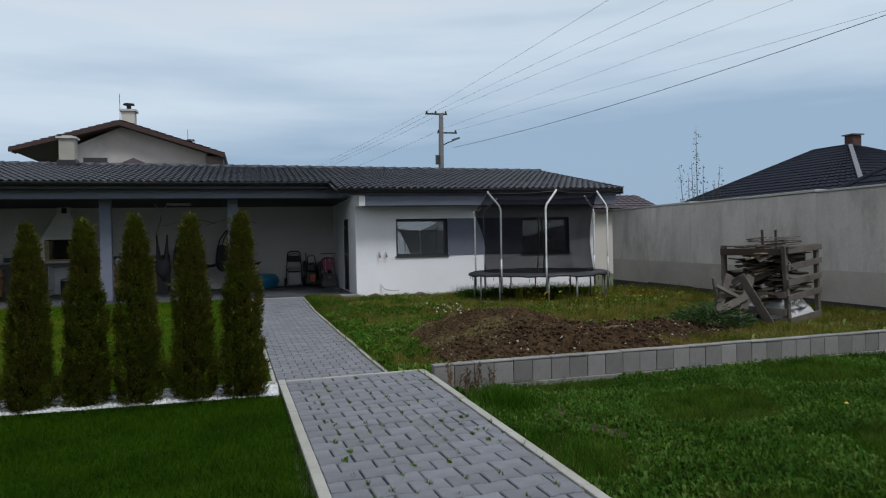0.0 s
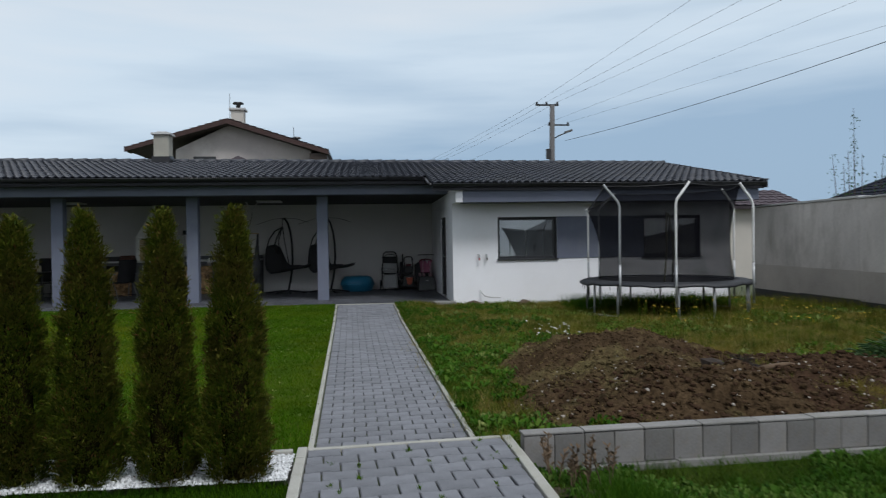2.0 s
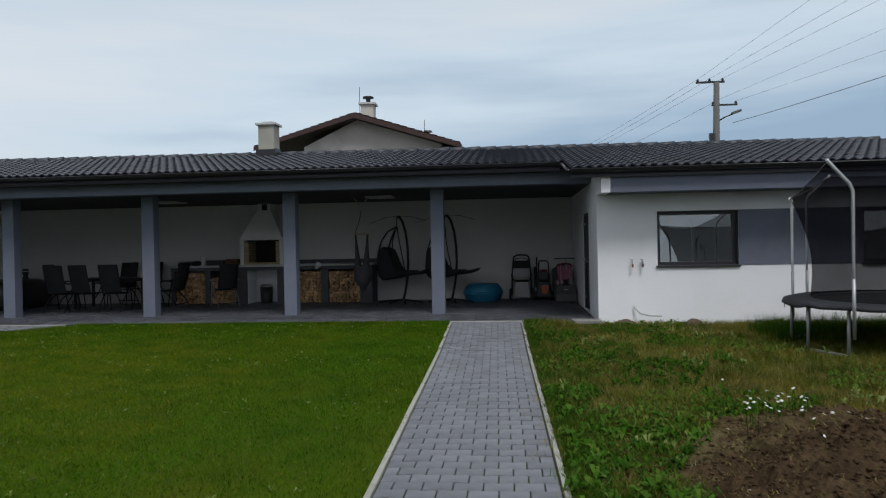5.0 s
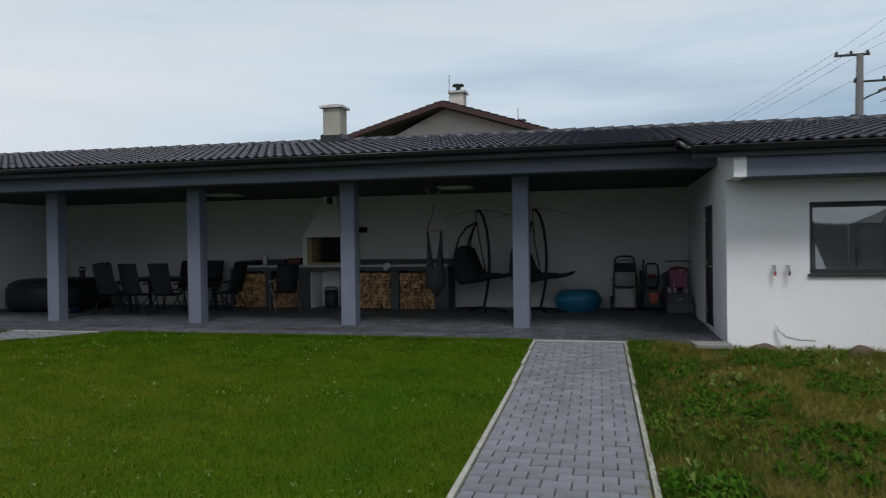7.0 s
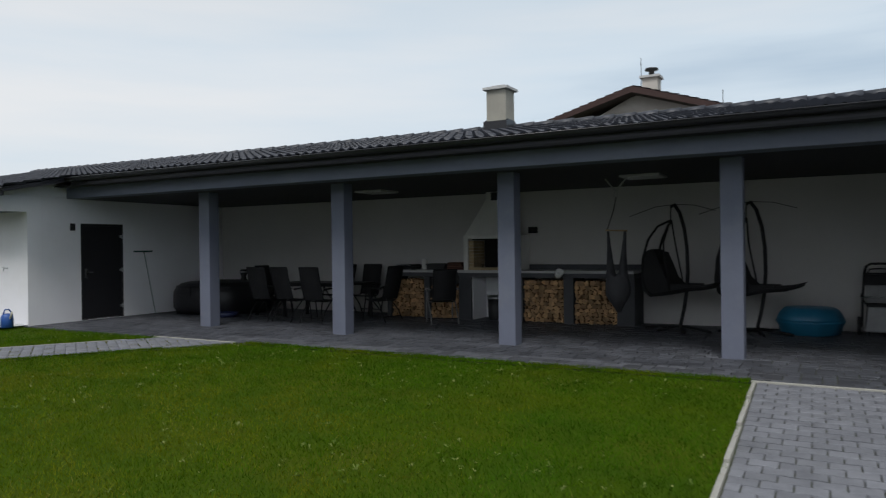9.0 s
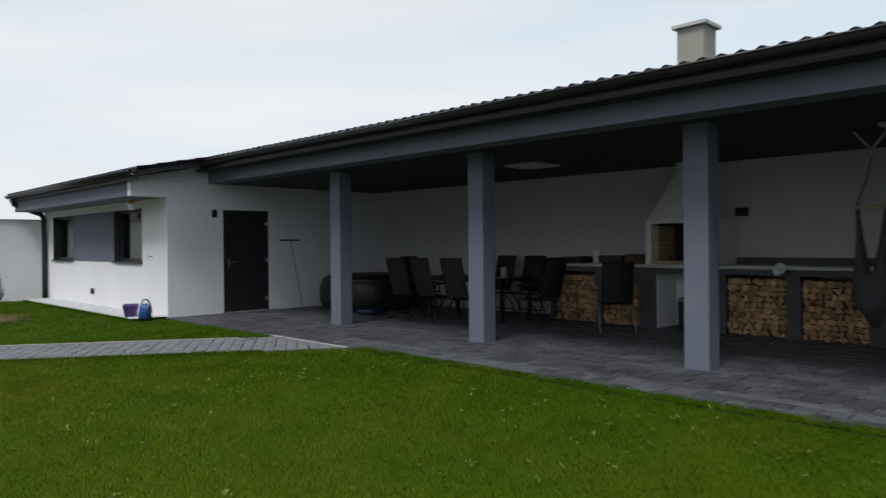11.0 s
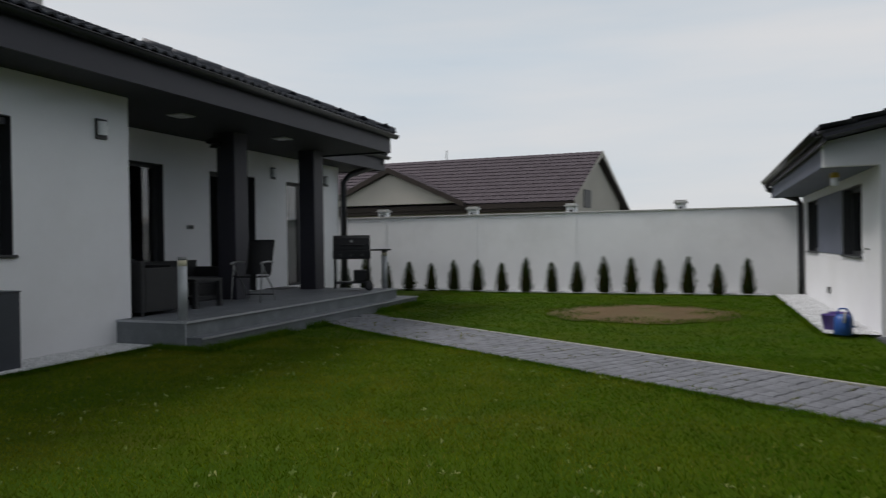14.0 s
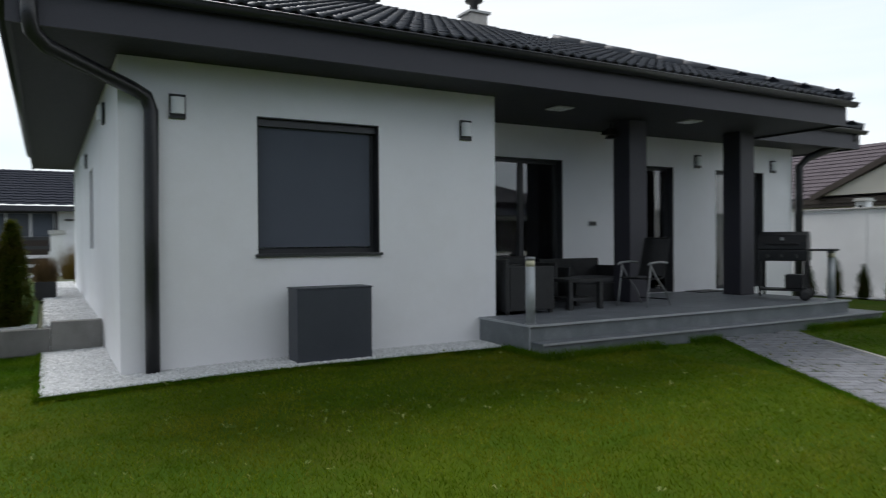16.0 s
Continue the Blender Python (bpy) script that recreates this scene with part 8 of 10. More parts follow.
def spray_crown(count, height, radius, seed, size, low=-0.03, tufts=520):
    """A conifer's crown: upright tufts set over a tapering body, each a bunch of small flat sprays. Returns vertices and quads."""
    g = np.random.default_rng(seed)
    k = g.random(tufts) ** 1.12
    ta = g.random(tufts) * math.tau
    body = np.minimum(1.0, 0.86 + k * 1.4) * (1 - 0.52 * np.clip((k - 0.22) / 0.72, 0, 1) ** 1.2) * (1 - k ** 6) ** 0.7
    lobe = 1 + 0.13 * np.sin(3 * ta + 9 * k + seed) + 0.10 * np.sin(2 * ta - 17 * k + 2 * seed) + 0.07 * np.sin(43 * k + seed)
    tr = radius * body * lobe * (0.70 + 0.30 * g.random(tufts) ** 0.5)
    tz = low + k * (height - low) * 0.94
    root = np.stack([tr * np.cos(ta), tr * np.sin(ta), tz], 1)
    lean = 0.42 * (1 - 0.6 * k)
    axis = np.stack([lean * np.cos(ta), lean * np.sin(ta), np.ones(tufts)], 1) + g.normal(0, 0.16, (tufts, 3))
    axis /= np.linalg.norm(axis, axis=1)[:, None]
    reach = size * (2.4 + 2.2 * g.random(tufts)) * (1 - 0.25 * k)
    c = g.integers(0, tufts, count)
    along = g.random(count) ** 0.8
    wide = (0.30 + 0.75 * np.sin(math.pi * np.clip(along * 0.85 + 0.1, 0, 1))) * size * 0.62
    base = root[c] + axis[c] * (along * reach[c])[:, None] + g.normal(0, 1, (count, 3)) * (wide * 0.75)[:, None]
    a = ta[c] + g.normal(0, 0.7, count)
    side = np.stack([-np.sin(a), np.cos(a), g.normal(0, 0.35, count)], 1)
    side /= np.linalg.norm(side, axis=1)[:, None]
    up = axis[c] + np.stack([0.35 * np.cos(a), 0.35 * np.sin(a), np.zeros(count)], 1) + g.normal(0, 0.38, (count, 3))
    up /= np.linalg.norm(up, axis=1)[:, None]
    ln = size * (0.40 + 0.75 * g.random(count) ** 1.4)[:, None]
    wd = ln * (0.12 + 0.10 * g.random(count))[:, None]
    p1 = base + up * ln * 0.35 + side * wd
    p2 = base + up * ln + np.stack([np.cos(a), np.sin(a), -0.4 + 0 * a], 1) * ln * 0.18
    p3 = base + up * ln * 0.45 - side * wd
    v = np.stack([base, p1, p2, p3], 1).reshape(-1, 3)
    return v, np.arange(count * 4).reshape(-1, 4)


def thuja_mesh(seed, height, radius, count, size, mat, name="crown", per=44):
    v, f = spray_crown(count, height, radius, seed, size, tufts=count // per)
    return fast_mesh(name, v, f, 4, mat)


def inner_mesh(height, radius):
    """A solid core hidden behind a crown's sprays, added to darken the gaps between them."""
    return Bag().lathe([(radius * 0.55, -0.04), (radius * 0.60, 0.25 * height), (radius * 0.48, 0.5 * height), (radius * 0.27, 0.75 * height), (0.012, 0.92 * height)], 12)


# near-black green and brown: the crown's inner shade painted on the cores
M_CORE_SHADE = surface("dark_core_shade", (0.022, 0.026, 0.006), (0.028, 0.018, 0.008), scale=14, rough=1.0, bump=0.8, fine=60, vary=0.3, spec=0.0)
near_thuja = []
for seed, h, r in ((1, 1.45, 0.138), (2, 1.42, 0.130), (3, 1.47, 0.138)):
    near_thuja.append((thuja_mesh(seed, h, r, 42000, 0.030, M_THUJA), inner_mesh(h, r).mesh("inner_core", M_CORE_SHADE, smooth=True), h))
ROW = [(0.252, 5.755, 1, 1.045), (-0.127, 5.805, 2, 1.01), (-0.533, 5.81, 0, 1.02), (-0.905, 5.84, 1, 1.02), (-1.29, 5.82, 2, 0.97), (-1.68, 5.82, 0, 1.0), (-2.07, 5.83, 1, 1.0), (-2.46, 5.82, 2, 1.02), (-2.85, 5.82, 0, 1.0), (-3.24, 5.83, 1, 1.0), (-3.63, 5.82, 2, 1.0)]
for k, (x, y, i, s) in enumerate(ROW):
    t = thing("thuja", (x, y, 0.12), "slender thuja conifer with browning lower sprays", "conifer", "conifer row", turn=70 * k)
    t.scale = (s, s, s)
    cr, inn, h = near_thuja[i]
    part("crown", cr, M_THUJA, t, local=True)
    part("trunk", Bag().tube([(0, 0, -0.05), (0.01, 0, 0.3), (0, 0.01, 0.8)], [0.022, 0.018, 0.01], 8), M_BARK, t, local=True)
    part("inner_core", inn, M_CORE_SHADE, t, local=True)
big = thing("thuja", (-4.02, 5.55, 0.25), "tall dense thuja beside the house", "conifer", "conifer row", turn=20)
big.scale = (1.4, 1.4, 1.0)
part("crown", near_thuja[2][0], M_THUJA_DARK, big, local=True)
part("inner_core", near_thuja[2][1], M_CORE_SHADE, big, local=True)
part("trunk", Bag().tube([(0, 0, -0.05), (0.01, 0, 0.3)], [0.025, 0.018], 8), M_BARK, big, local=True)
small = [(thuja_mesh(20 + k, 0.80, 0.150, 5600, 0.034, M_THUJA_DARK, per=16), inner_mesh(0.78, 0.20).mesh("inner_core", M_CORE_SHADE, smooth=True)) for k in range(3)]
for k in range(18):
    y = 16.95 - 0.672 * k
    t = thing("young_thuja", (-20.45 + random.uniform(-0.05, 0.05), y, 0), "young dark thuja planted before the white wall", "conifer", "young thujas along the wall", turn=47 * k)
    s = random.uniform(0.86, 1.14)
    t.scale = (random.uniform(0.9, 1.1), random.uniform(0.9, 1.1), s)
    part("crown", small[k % 3][0], M_THUJA_DARK, t, local=True)
    part("inner_core", small[k % 3][1], M_CORE_SHADE, t, local=True)
    part("trunk", Bag().tube([(0, 0, -0.04), (0, 0, 0.16)], [0.012, 0.01], 6), M_BARK, t, local=True)

# pebble strips
M_PEBBLE = surface("white_pebble", (0.70, 0.71, 0.72), (0.55, 0.56, 0.57), scale=20, rough=0.8, vary=0.15, island=0.2)


def pebble_strip(name, x0, x1, y0, y1, count, size, label, mat=M_PEBBLE, bed=M_GRAVEL_BED, rise=0.0):
    """Loose pebbles on a pale bed: one object of many small stones."""
    g = np.random.default_rng(int(abs(x0 * 100) + abs(y0 * 10)))
    strip_ = thing(name, ((x0 + x1) / 2, (y0 + y1) / 2, 0), label, "gravel", kind="structure")
    part("gravel_bed", Bag().sheet(spread(x0, x1, 0.3), spread(y0, y1, 0.3), lambda x, y: ground_z(x, y) + 0.006 + rise), bed, strip_)
    x, y = g.uniform(x0, x1, count), g.uniform(y0, y1, count)
    n = len(x)
    z = np.array([ground_z(a, b) for a, b in zip(x, y)]) + 0.008 + rise
    base = np.array([(1, 0, 0), (-1, 0, 0), (0, 1, 0), (0, -1, 0), (0, 0, 1), (0, 0, -1)], float)
    tri = np.array([(0, 2, 4), (2, 1, 4), (1, 3, 4), (3, 0, 4), (2, 0, 5), (1, 2, 5), (3, 1, 5), (0, 3, 5)])
    s = size * g.uniform(0.5, 1.2, (n, 1, 1)) * g.uniform(0.6, 1.3, (n, 6, 1)) * np.array([1, 1, 0.6])
    a = g.uniform(0, math.tau, n)
    rot = np.zeros((n, 3, 3))
    rot[:, 0, 0], rot[:, 0, 1], rot[:, 1, 0], rot[:, 1, 1], rot[:, 2, 2] = np.cos(a), -np.sin(a), np.sin(a), np.cos(a), 1
    v = np.einsum("nij,nkj->nki", rot, base[None] * s) + np.stack([x, y, z], 1)[:, None]
    f = (tri[None] + 6 * np.arange(n)[:, None, None]).reshape(-1, 3)
    tagged(part("pebbles", fast_mesh("pebbles", v.reshape(-1, 3), f, 3, mat, True), mat, strip_), kind="stuff")
    return strip_


pebble_strip("gravel_strip", -4.3, 0.52, 5.66, 6.12, 6400, 0.017, "strip of white gravel under the thujas")
pebble_strip("gravel_strip", -20.2, -13.05, 17.50, 18.168, 3000, 0.022, "pale pebble strip along the store wall", rise=0.014)
pebble_strip("gravel_strip", -9.44, -4.36, 8.722, 9.36, 7400, 0.020, "white gravel strip along the house wall", rise=0.014)
pebble_strip("gravel_strip", -5.08, -4.36, 6.41, 8.72, 3800, 0.020, "white gravel strip beside the house", rise=0.014)
pebble_strip("gravel_strip", -5.08, -4.38, -6.0, 6.24, 3000, 0.030, "white gravel strip along the house side")
pebble_strip("gravel_strip", -20.93, -20.28, 3.0, 17.4, 3200, 0.024, "white gravel strip under the garden wall")
edging = thing("lawn_edging", (-2.0, 6.38, 0), "thin pale concrete edging of the gravel strip", "edging", kind="structure")
for k in range(5):
    part("edging_stone", Bag().box(-4.49 + k * 1.0, -3.494 + k * 1.0, 6.13, 6.18, -0.25, 0.155), M_KERB, edging, bevel=0.004)


# grass
def blades(name, x, y, height, width, lean, mat, label, z0=0.0):
    """Many single grass blades, each one triangle with its own lean."""
    n = len(x)
    z = np.array([ground_z(a, b) for a, b in zip(x, y)]) + z0 - 0.01
    a = gen.uniform(0, math.tau, n)
    h = height * gen.uniform(0.5, 1.25, n)
    w = width * gen.uniform(0.6, 1.3, n)
    la = gen.uniform(0, math.tau, n)
    ll = h * lean * gen.uniform(0.1, 1.2, n)
    p = np.stack([x, y, z], 1)
    s = np.stack([np.cos(a) * w / 2, np.sin(a) * w / 2, np.zeros(n)], 1)
    tip = p + np.stack([np.cos(la) * ll, np.sin(la) * ll, h], 1)
    v = np.stack([p - s, p + s, tip], 1).reshape(-1, 3)
    ob = new(name, fast_mesh(name, v, np.arange(3 * n).reshape(-1, 3), 3, mat))
    return tagged(ob, label, "grass", kind="stuff")


def scatter(n, x0, x1, y0, y1, keep=None):
    x, y = gen.uniform(x0, x1, n), gen.uniform(y0, y1, n)
    if keep is not None:
        k = keep(x, y)
        x, y = x[k], y[k]
    return x, y


def off_path2(x, y):
    dx, dy = x - P2X, y - P2Y
    across = dx * -D2Y + dy * D2X
    return (across > 0.78) | (across < -0.70)


P2X, P2Y = -8.20, 18.08
D2X, D2Y = (-13.42 + 8.20), (10.08 - 18.08)
_l = math.hypot(D2X, D2Y)
D2X, D2Y = D2X / _l, D2Y / _l
ul = lambda y: 0.53 - (y - 7.5) * 0.0247 - 0.035


def bare(x, y):
    return ((x + 15.65) / 1.75) ** 2 + ((y - 14.85) / 1.75) ** 2 < 1.0 + 0.1 * np.sin(5 * x) * np.sin(4 * y)


def on_deck(x, y):
    return (x > -16.5) & (x < -9.4) & (y < 10.12)


LAWN_STOPS = [(0.0, (0.028, 0.086, 0.0008)), (0.5, (0.050, 0.128, 0.0015)), (0.95, (0.082, 0.158, 0.003)), (1.0, (0.18, 0.18, 0.04))]
M_BLADE = leaf_material("lawn_blades", LAWN_STOPS, rough=0.6, patch=(0.125, 0.132, 0.005), patch_scale=0.75, patch_amount=0.5, transl=0.3, shade=(0.030, 0.080, 0.0008))
M_BLADE_DEEP = leaf_material("deep_lawn_blades", [(0.0, (0.016, 0.050, 0.0005)), (0.6, (0.028, 0.076, 0.0008)), (1.0, (0.052, 0.104, 0.001))], rough=0.6, transl=0.3, shade=(0.014, 0.044, 0.0005))
M_BLADE_DRY = leaf_material("dry_lawn_blades", [(0.0, (0.052, 0.098, 0.001)), (0.5, (0.098, 0.150, 0.002)), (0.9, (0.150, 0.185, 0.005)), (1.0, (0.26, 0.235, 0.06))], rough=0.6, patch=(0.185, 0.165, 0.010), patch_scale=0.75, patch_amount=0.62, transl=0.35, shade=(0.058, 0.110, 0.001))
lawn_ok = lambda x, y: (x < ul(y)) & off_path2(x, y) & ~bare(x, y) & ~on_deck(x, y) & ~((x > -9.5) & (y < 9.345 + 0.025 * np.sin(6 * x) + 0.015 * np.sin(17 * x)) & (x < -4.37))
x, y = scatter(330000, -11.0, 0.72, 8.6, 18.07, lawn_ok)
dry = gen.random(len(x)) < np.clip((-0.8 - x) / 3.2, 0, 1) * np.clip((17.0 - y) / 3.0, 0, 1)
blades("lawn_grass", x[~dry], y[~dry], 0.032, 0.0070, 1.2, M_BLADE, "short green lawn blades")
blades("lawn_grass", x[dry], y[dry], 0.030, 0.0070, 1.3, M_BLADE_DRY, "short lawn blades, yellowing in patches")
x, y = scatter(70000, -20.25, -11.0, 9.2, 18.07, lambda x, y: lawn_ok(x, y) & ~((y > 17.45) & (x < -13.0)))
blades("lawn_grass", x, y, 0.032, 0.011, 1.2, M_BLADE, "short green lawn blades beyond the path")
x, y = scatter(70000, -4.35, 0.60, 6.22, 8.6, lambda x, y: (x < ul(y)))
blades("lawn_grass", x, y, 0.032, 0.0070, 1.2, M_BLADE, "short green lawn blades")
x, y = scatter(190000, -3.6, 0.72, 1.2, 5.70, lambda x, y: (x < 0.525 + (6.2 - y) * 0.026) & (y < 5.655 + 0.03 * np.sin(7 * x) + 0.02 * np.sin(23 * x)))
blades("lawn_grass", x, y, 0.036, 0.0048, 0.8, M_BLADE_DEEP, "dense dark green lawn blades")
x, y = scatter(9000, -16.4, -9.3, 10.095, 10.30, lambda x, y: (off_path2(x, y)) & (np.sin(2.3 * x) + np.sin(5.1 * x + 1) > -0.9))
blades("step_grass", x, y, 0.10, 0.007, 0.8, M_BLADE, "longer grass along the foot of the terrace step")
x, y = scatter(1500, -9.45, -9.33, 9.38, 10.15)
blades("step_grass", x, y, 0.075, 0.007, 0.8, M_BLADE, "longer grass beside the terrace")
x, y = scatter(9000, -9.44, -4.3, 9.33, 9.43)
blades("edge_grass", x, y, 0.046, 0.007, 0.9, M_BLADE, "grass overhanging the gravel edge")
x, y = scatter(3200, -4.385, -4.31, 6.42, 9.40)
blades("edge_grass", x, y, 0.050, 0.007, 0.9, M_BLADE, "grass overhanging the gravel edge")
x, y = scatter(4000, -20.0, -13.0, 17.40, 17.53)
blades("edge_grass", x, y, 0.05, 0.010, 0.9, M_BLADE, "grass overhanging the pebble edge")
# broad-leaved weeds in the lawn
M_BROAD = leaf_material("broad_weed_leaves", [(0.0, (0.034, 0.082, 0.005)), (0.6, (0.070, 0.125, 0.012)), (1.0, (0.14, 0.16, 0.03))], rough=0.5, transl=0.3)


M_FRESH = leaf_material("fresh_broad_leaves", [(0.0, (0.034, 0.100, 0.006)), (0.6, (0.062, 0.150, 0.012)), (1.0, (0.12, 0.18, 0.03))], rough=0.5, transl=0.35)


def rosettes(name, x, y, leaf, mat, label, per=7, lift=0.02, up=0.35):
    """Small leaf rosettes: each leaf a bent diamond."""
    n = len(x)
    c = np.repeat(np.arange(n), per)
    g = gen
    a = g.uniform(0, math.tau, n * per)
    ln = leaf * g.uniform(0.5, 1.3, n * per) * np.repeat(g.uniform(0.6, 1.3, n), per)
    w = ln * g.uniform(0.16, 0.30, n * per)
    z = np.array([ground_z(p, q) for p, q in zip(x, y)])[c] + lift * 0.3
    p = np.stack([x[c], y[c], z], 1)
    d = np.stack([np.cos(a), np.sin(a), up * g.uniform(0.2, 1.8, n * per)], 1)
    s = np.stack([-np.sin(a), np.cos(a), g.normal(0, 0.2, n * per)], 1)
    m = p + d * (ln * 0.55)[:, None]
    tip = p + np.stack([np.cos(a) * ln, np.sin(a) * ln, up * ln * g.uniform(-0.2, 0.8, n * per)], 1)
    v = np.stack([p, m + s * w[:, None], tip, m - s * w[:, None]], 1).reshape(-1, 3)
    return tagged(new(name, fast_mesh(name, v, np.arange(4 * len(c)).reshape(-1, 4), 4, mat)), label, "weeds", kind="stuff")


M_PALE_WEED = leaf_material("pale_lawn_weed", [(0.0, (0.08, 0.13, 0.02)), (0.6, (0.14, 0.19, 0.05)), (1.0, (0.26, 0.28, 0.10))], rough=0.7, transl=0.3)
x, y = scatter(1500, -10.5, 0.6, 7.0, 17.9, lambda x, y: lawn_ok(x, y) & (np.sin(1.9 * x + 0.4) + np.sin(2.3 * y) > -0.3))
rosettes("lawn_weeds", x, y, 0.030, M_PALE_WEED, "small pale weeds and clippings in the lawn", per=4, up=0.9, lift=0.08)

# tussocks
def tussocks(name, count, x0, x1, y0, y1, ok, mat, height, label, each=55, sigma=0.045):
    cx, cy = scatter(count, x0, x1, y0, y1, ok)
    k = np.repeat(np.arange(len(cx)), each)
    sg = sigma * gen.uniform(0.6, 1.7, len(cx))[k]
    blades(name, cx[k] + gen.normal(0, 1, len(k)) * sg, cy[k] + gen.normal(0, 1, len(k)) * sg, height, 0.0065, 0.9, mat, label)


# rough ground on the garage side


def mound_h(x, y):
    """The height of the heap of dug soil above the ground."""
    x, y = x + 0.10, y + 0.03
    a = np.exp(-(((x - 3.95) / np.where(x < 3.95, 1.20, 0.90)) ** 2 + ((y - 9.25) / 1.45) ** 2) ** 1.15) * 0.31
    b = np.exp(-(((x - 5.6) / 1.25) ** 2 + ((y - 8.25) / 0.85) ** 2)) * 0.145
    c = np.exp(-(((x - 3.2) / 0.85) ** 2 + ((y - 7.6) / 0.9) ** 2)) * 0.19
    d = np.exp(-(((x - 4.6) / 0.40) ** 2 + ((y - 8.5) / 0.60) ** 2)) * 0.14
    e = np.exp(-(((x - 3.75) / 1.15) ** 2 + ((y - 7.30) / 0.72) ** 2)) * 0.27
    return np.maximum(np.maximum(a, 0.75 * a + b) + c * 0.7 - d, e) - 0.02


weed_ok = lambda x, y: (mound_h(x, y) < 0.06) & (x > 1.765 - (y - 7.5) * 0.0155) & (y > 6.175 + 0.045 * (x - 1.85)) & (x < 10.3)
M_WEED = leaf_material("rough_grass_blades", [(0.0, (0.052, 0.092, 0.004)), (0.45, (0.10, 0.138, 0.009)), (0.75, (0.18, 0.165, 0.026)), (1.0, (0.33, 0.265, 0.10))], rough=0.8, patch=(0.20, 0.148, 0.034), patch_scale=1.3, patch_amount=0.8, transl=0.3, shade=(0.028, 0.052, 0.003))
M_WEED_GREEN = leaf_material("fresh_grass_blades", [(0.0, (0.014, 0.048, 0.002)), (0.5, (0.028, 0.085, 0.004)), (1.0, (0.06, 0.12, 0.008))], rough=0.6, transl=0.3)
x, y = scatter(210000, 1.54, 10.4, 6.15, 18.15, weed_ok)
blades("rough_grass", x, y, 0.075, 0.0065, 1.5, M_WEED, "uneven dry and green rough grass")
x, y = scatter(26000, 1.54, 3.2, 6.3, 18.1, lambda x, y: weed_ok(x, y) & (x < 2.12 - (y - 7.5) * 0.0155 + 0.25 * np.sin(3 * y)))
blades("rough_grass", x, y, 0.10, 0.007, 1.0, M_WEED_GREEN, "fresh green grass along the kerb")
x, y = scatter(20000, 4.8, 10.2, 12.2, 17.6, lambda x, y: weed_ok(x, y) & (np.sin(2.1 * x) + np.sin(1.7 * y + 1) > 0.1))
blades("tall_grass", x, y, 0.24, 0.007, 0.7, M_WEED, "tall weedy grass round the trampoline")
x, y = scatter(9000, 5.2, 8.3, 15.2, 17.0, weed_ok)
blades("tall_grass", x, y, 0.30, 0.009, 0.6, M_WEED_GREEN, "dark green weeds behind the trampoline")
x, y = scatter(11000, 1.7, 10.1, 6.6, 18.0, lambda x, y: weed_ok(x, y) & (np.sin(2.3 * x + 0.7 * y) + np.sin(1.9 * y + 2 - 0.8 * x) + 0.5 * np.sin(5.1 * x - 3.3 * y) > 0.7))
rosettes("broad_weeds", x, y, 0.046, M_BROAD, "broad-leaved weeds in the rough grass", per=7, up=0.9, lift=0.12)
x, y = scatter(620, 1.75, 3.4, 6.5, 13.0, lambda x, y: weed_ok(x, y) & (x < 2.35 + 0.55 * np.sin(1.3 * y + 0.6) + 0.3 * np.sin(3.7 * y)))
rosettes("broad_weeds", x, y, 0.066, M_FRESH, "fresh green dandelion leaves beside the kerb", per=8, up=0.8, lift=0.1)
tussocks("tussock_grass", 260, 1.75, 3.3, 6.5, 12.5, lambda x, y: weed_ok(x, y) & (x < 2.45 + 0.45 * np.sin(1.3 * y + 0.6) + 0.25 * np.sin(3.7 * y)), M_FRESH, 0.075, "fresh green grass tussocks beside the kerb", 60, 0.05)
x, y = scatter(3600, 1.75, 3.9, 6.6, 17.9, lambda x, y: weed_ok(x, y) & (np.sin(4.3 * x + 1.1 * y) + np.sin(3.1 * y - 2.2 * x) > 0.1))
rosettes("broad_weeds", x, y, 0.050, M_WEED_GREEN, "dark green broad-leaved weeds beside the path", per=8, up=1.0, lift=0.1)
x, y = scatter(1500, 1.7, 10.1, 6.6, 18.0, lambda x, y: weed_ok(x, y) & (np.sin(3.1 * x + 1.2 * y) + np.sin(2.3 * y - 1.1 * x) > 0.9))
rosettes("pale_weeds", x, y, 0.05, M_PALE_WEED, "pale grey-green weeds in the rough grass", per=8, up=1.2, lift=0.12)
for k in range(22):
    ty = 7.6 + k * 0.47 + random.uniform(-0.2, 0.2)
    n = random.choice((260, 420, 650))
    sp = 0.03 + n * 0.00008
    x, y = gen.normal(1.835 - (ty - 7.5) * 0.0155 + random.uniform(0, 0.08), sp, n), gen.normal(ty, sp * 1.3, n)
    keep = x > 1.765 - (y - 7.5) * 0.0155
    blades("grass_tuft", x[keep], y[keep], 0.085, 0.006, 1.0, M_WEED_GREEN, "dark green grass tuft against the kerb")
tussocks("tussock_grass", 620, 1.7, 10.1, 6.6, 18.0, lambda x, y: weed_ok(x, y) & (x > 1.92 - (y - 7.5) * 0.0155), M_WEED, 0.13, "tussocks of rough grass, dry and green")
tussocks("tussock_grass", 260, 1.7, 10.1, 6.6, 18.0, lambda x, y: weed_ok(x, y) & (x > 1.92 - (y - 7.5) * 0.0155), M_WEED_GREEN, 0.10, "dark green tussocks in the rough grass")
M_STRAW = leaf_material("straw_blades", [(0.0, (0.16, 0.14, 0.035)), (0.6, (0.26, 0.21, 0.07)), (1.0, (0.36, 0.30, 0.13))], rough=0.8, transl=0.3)
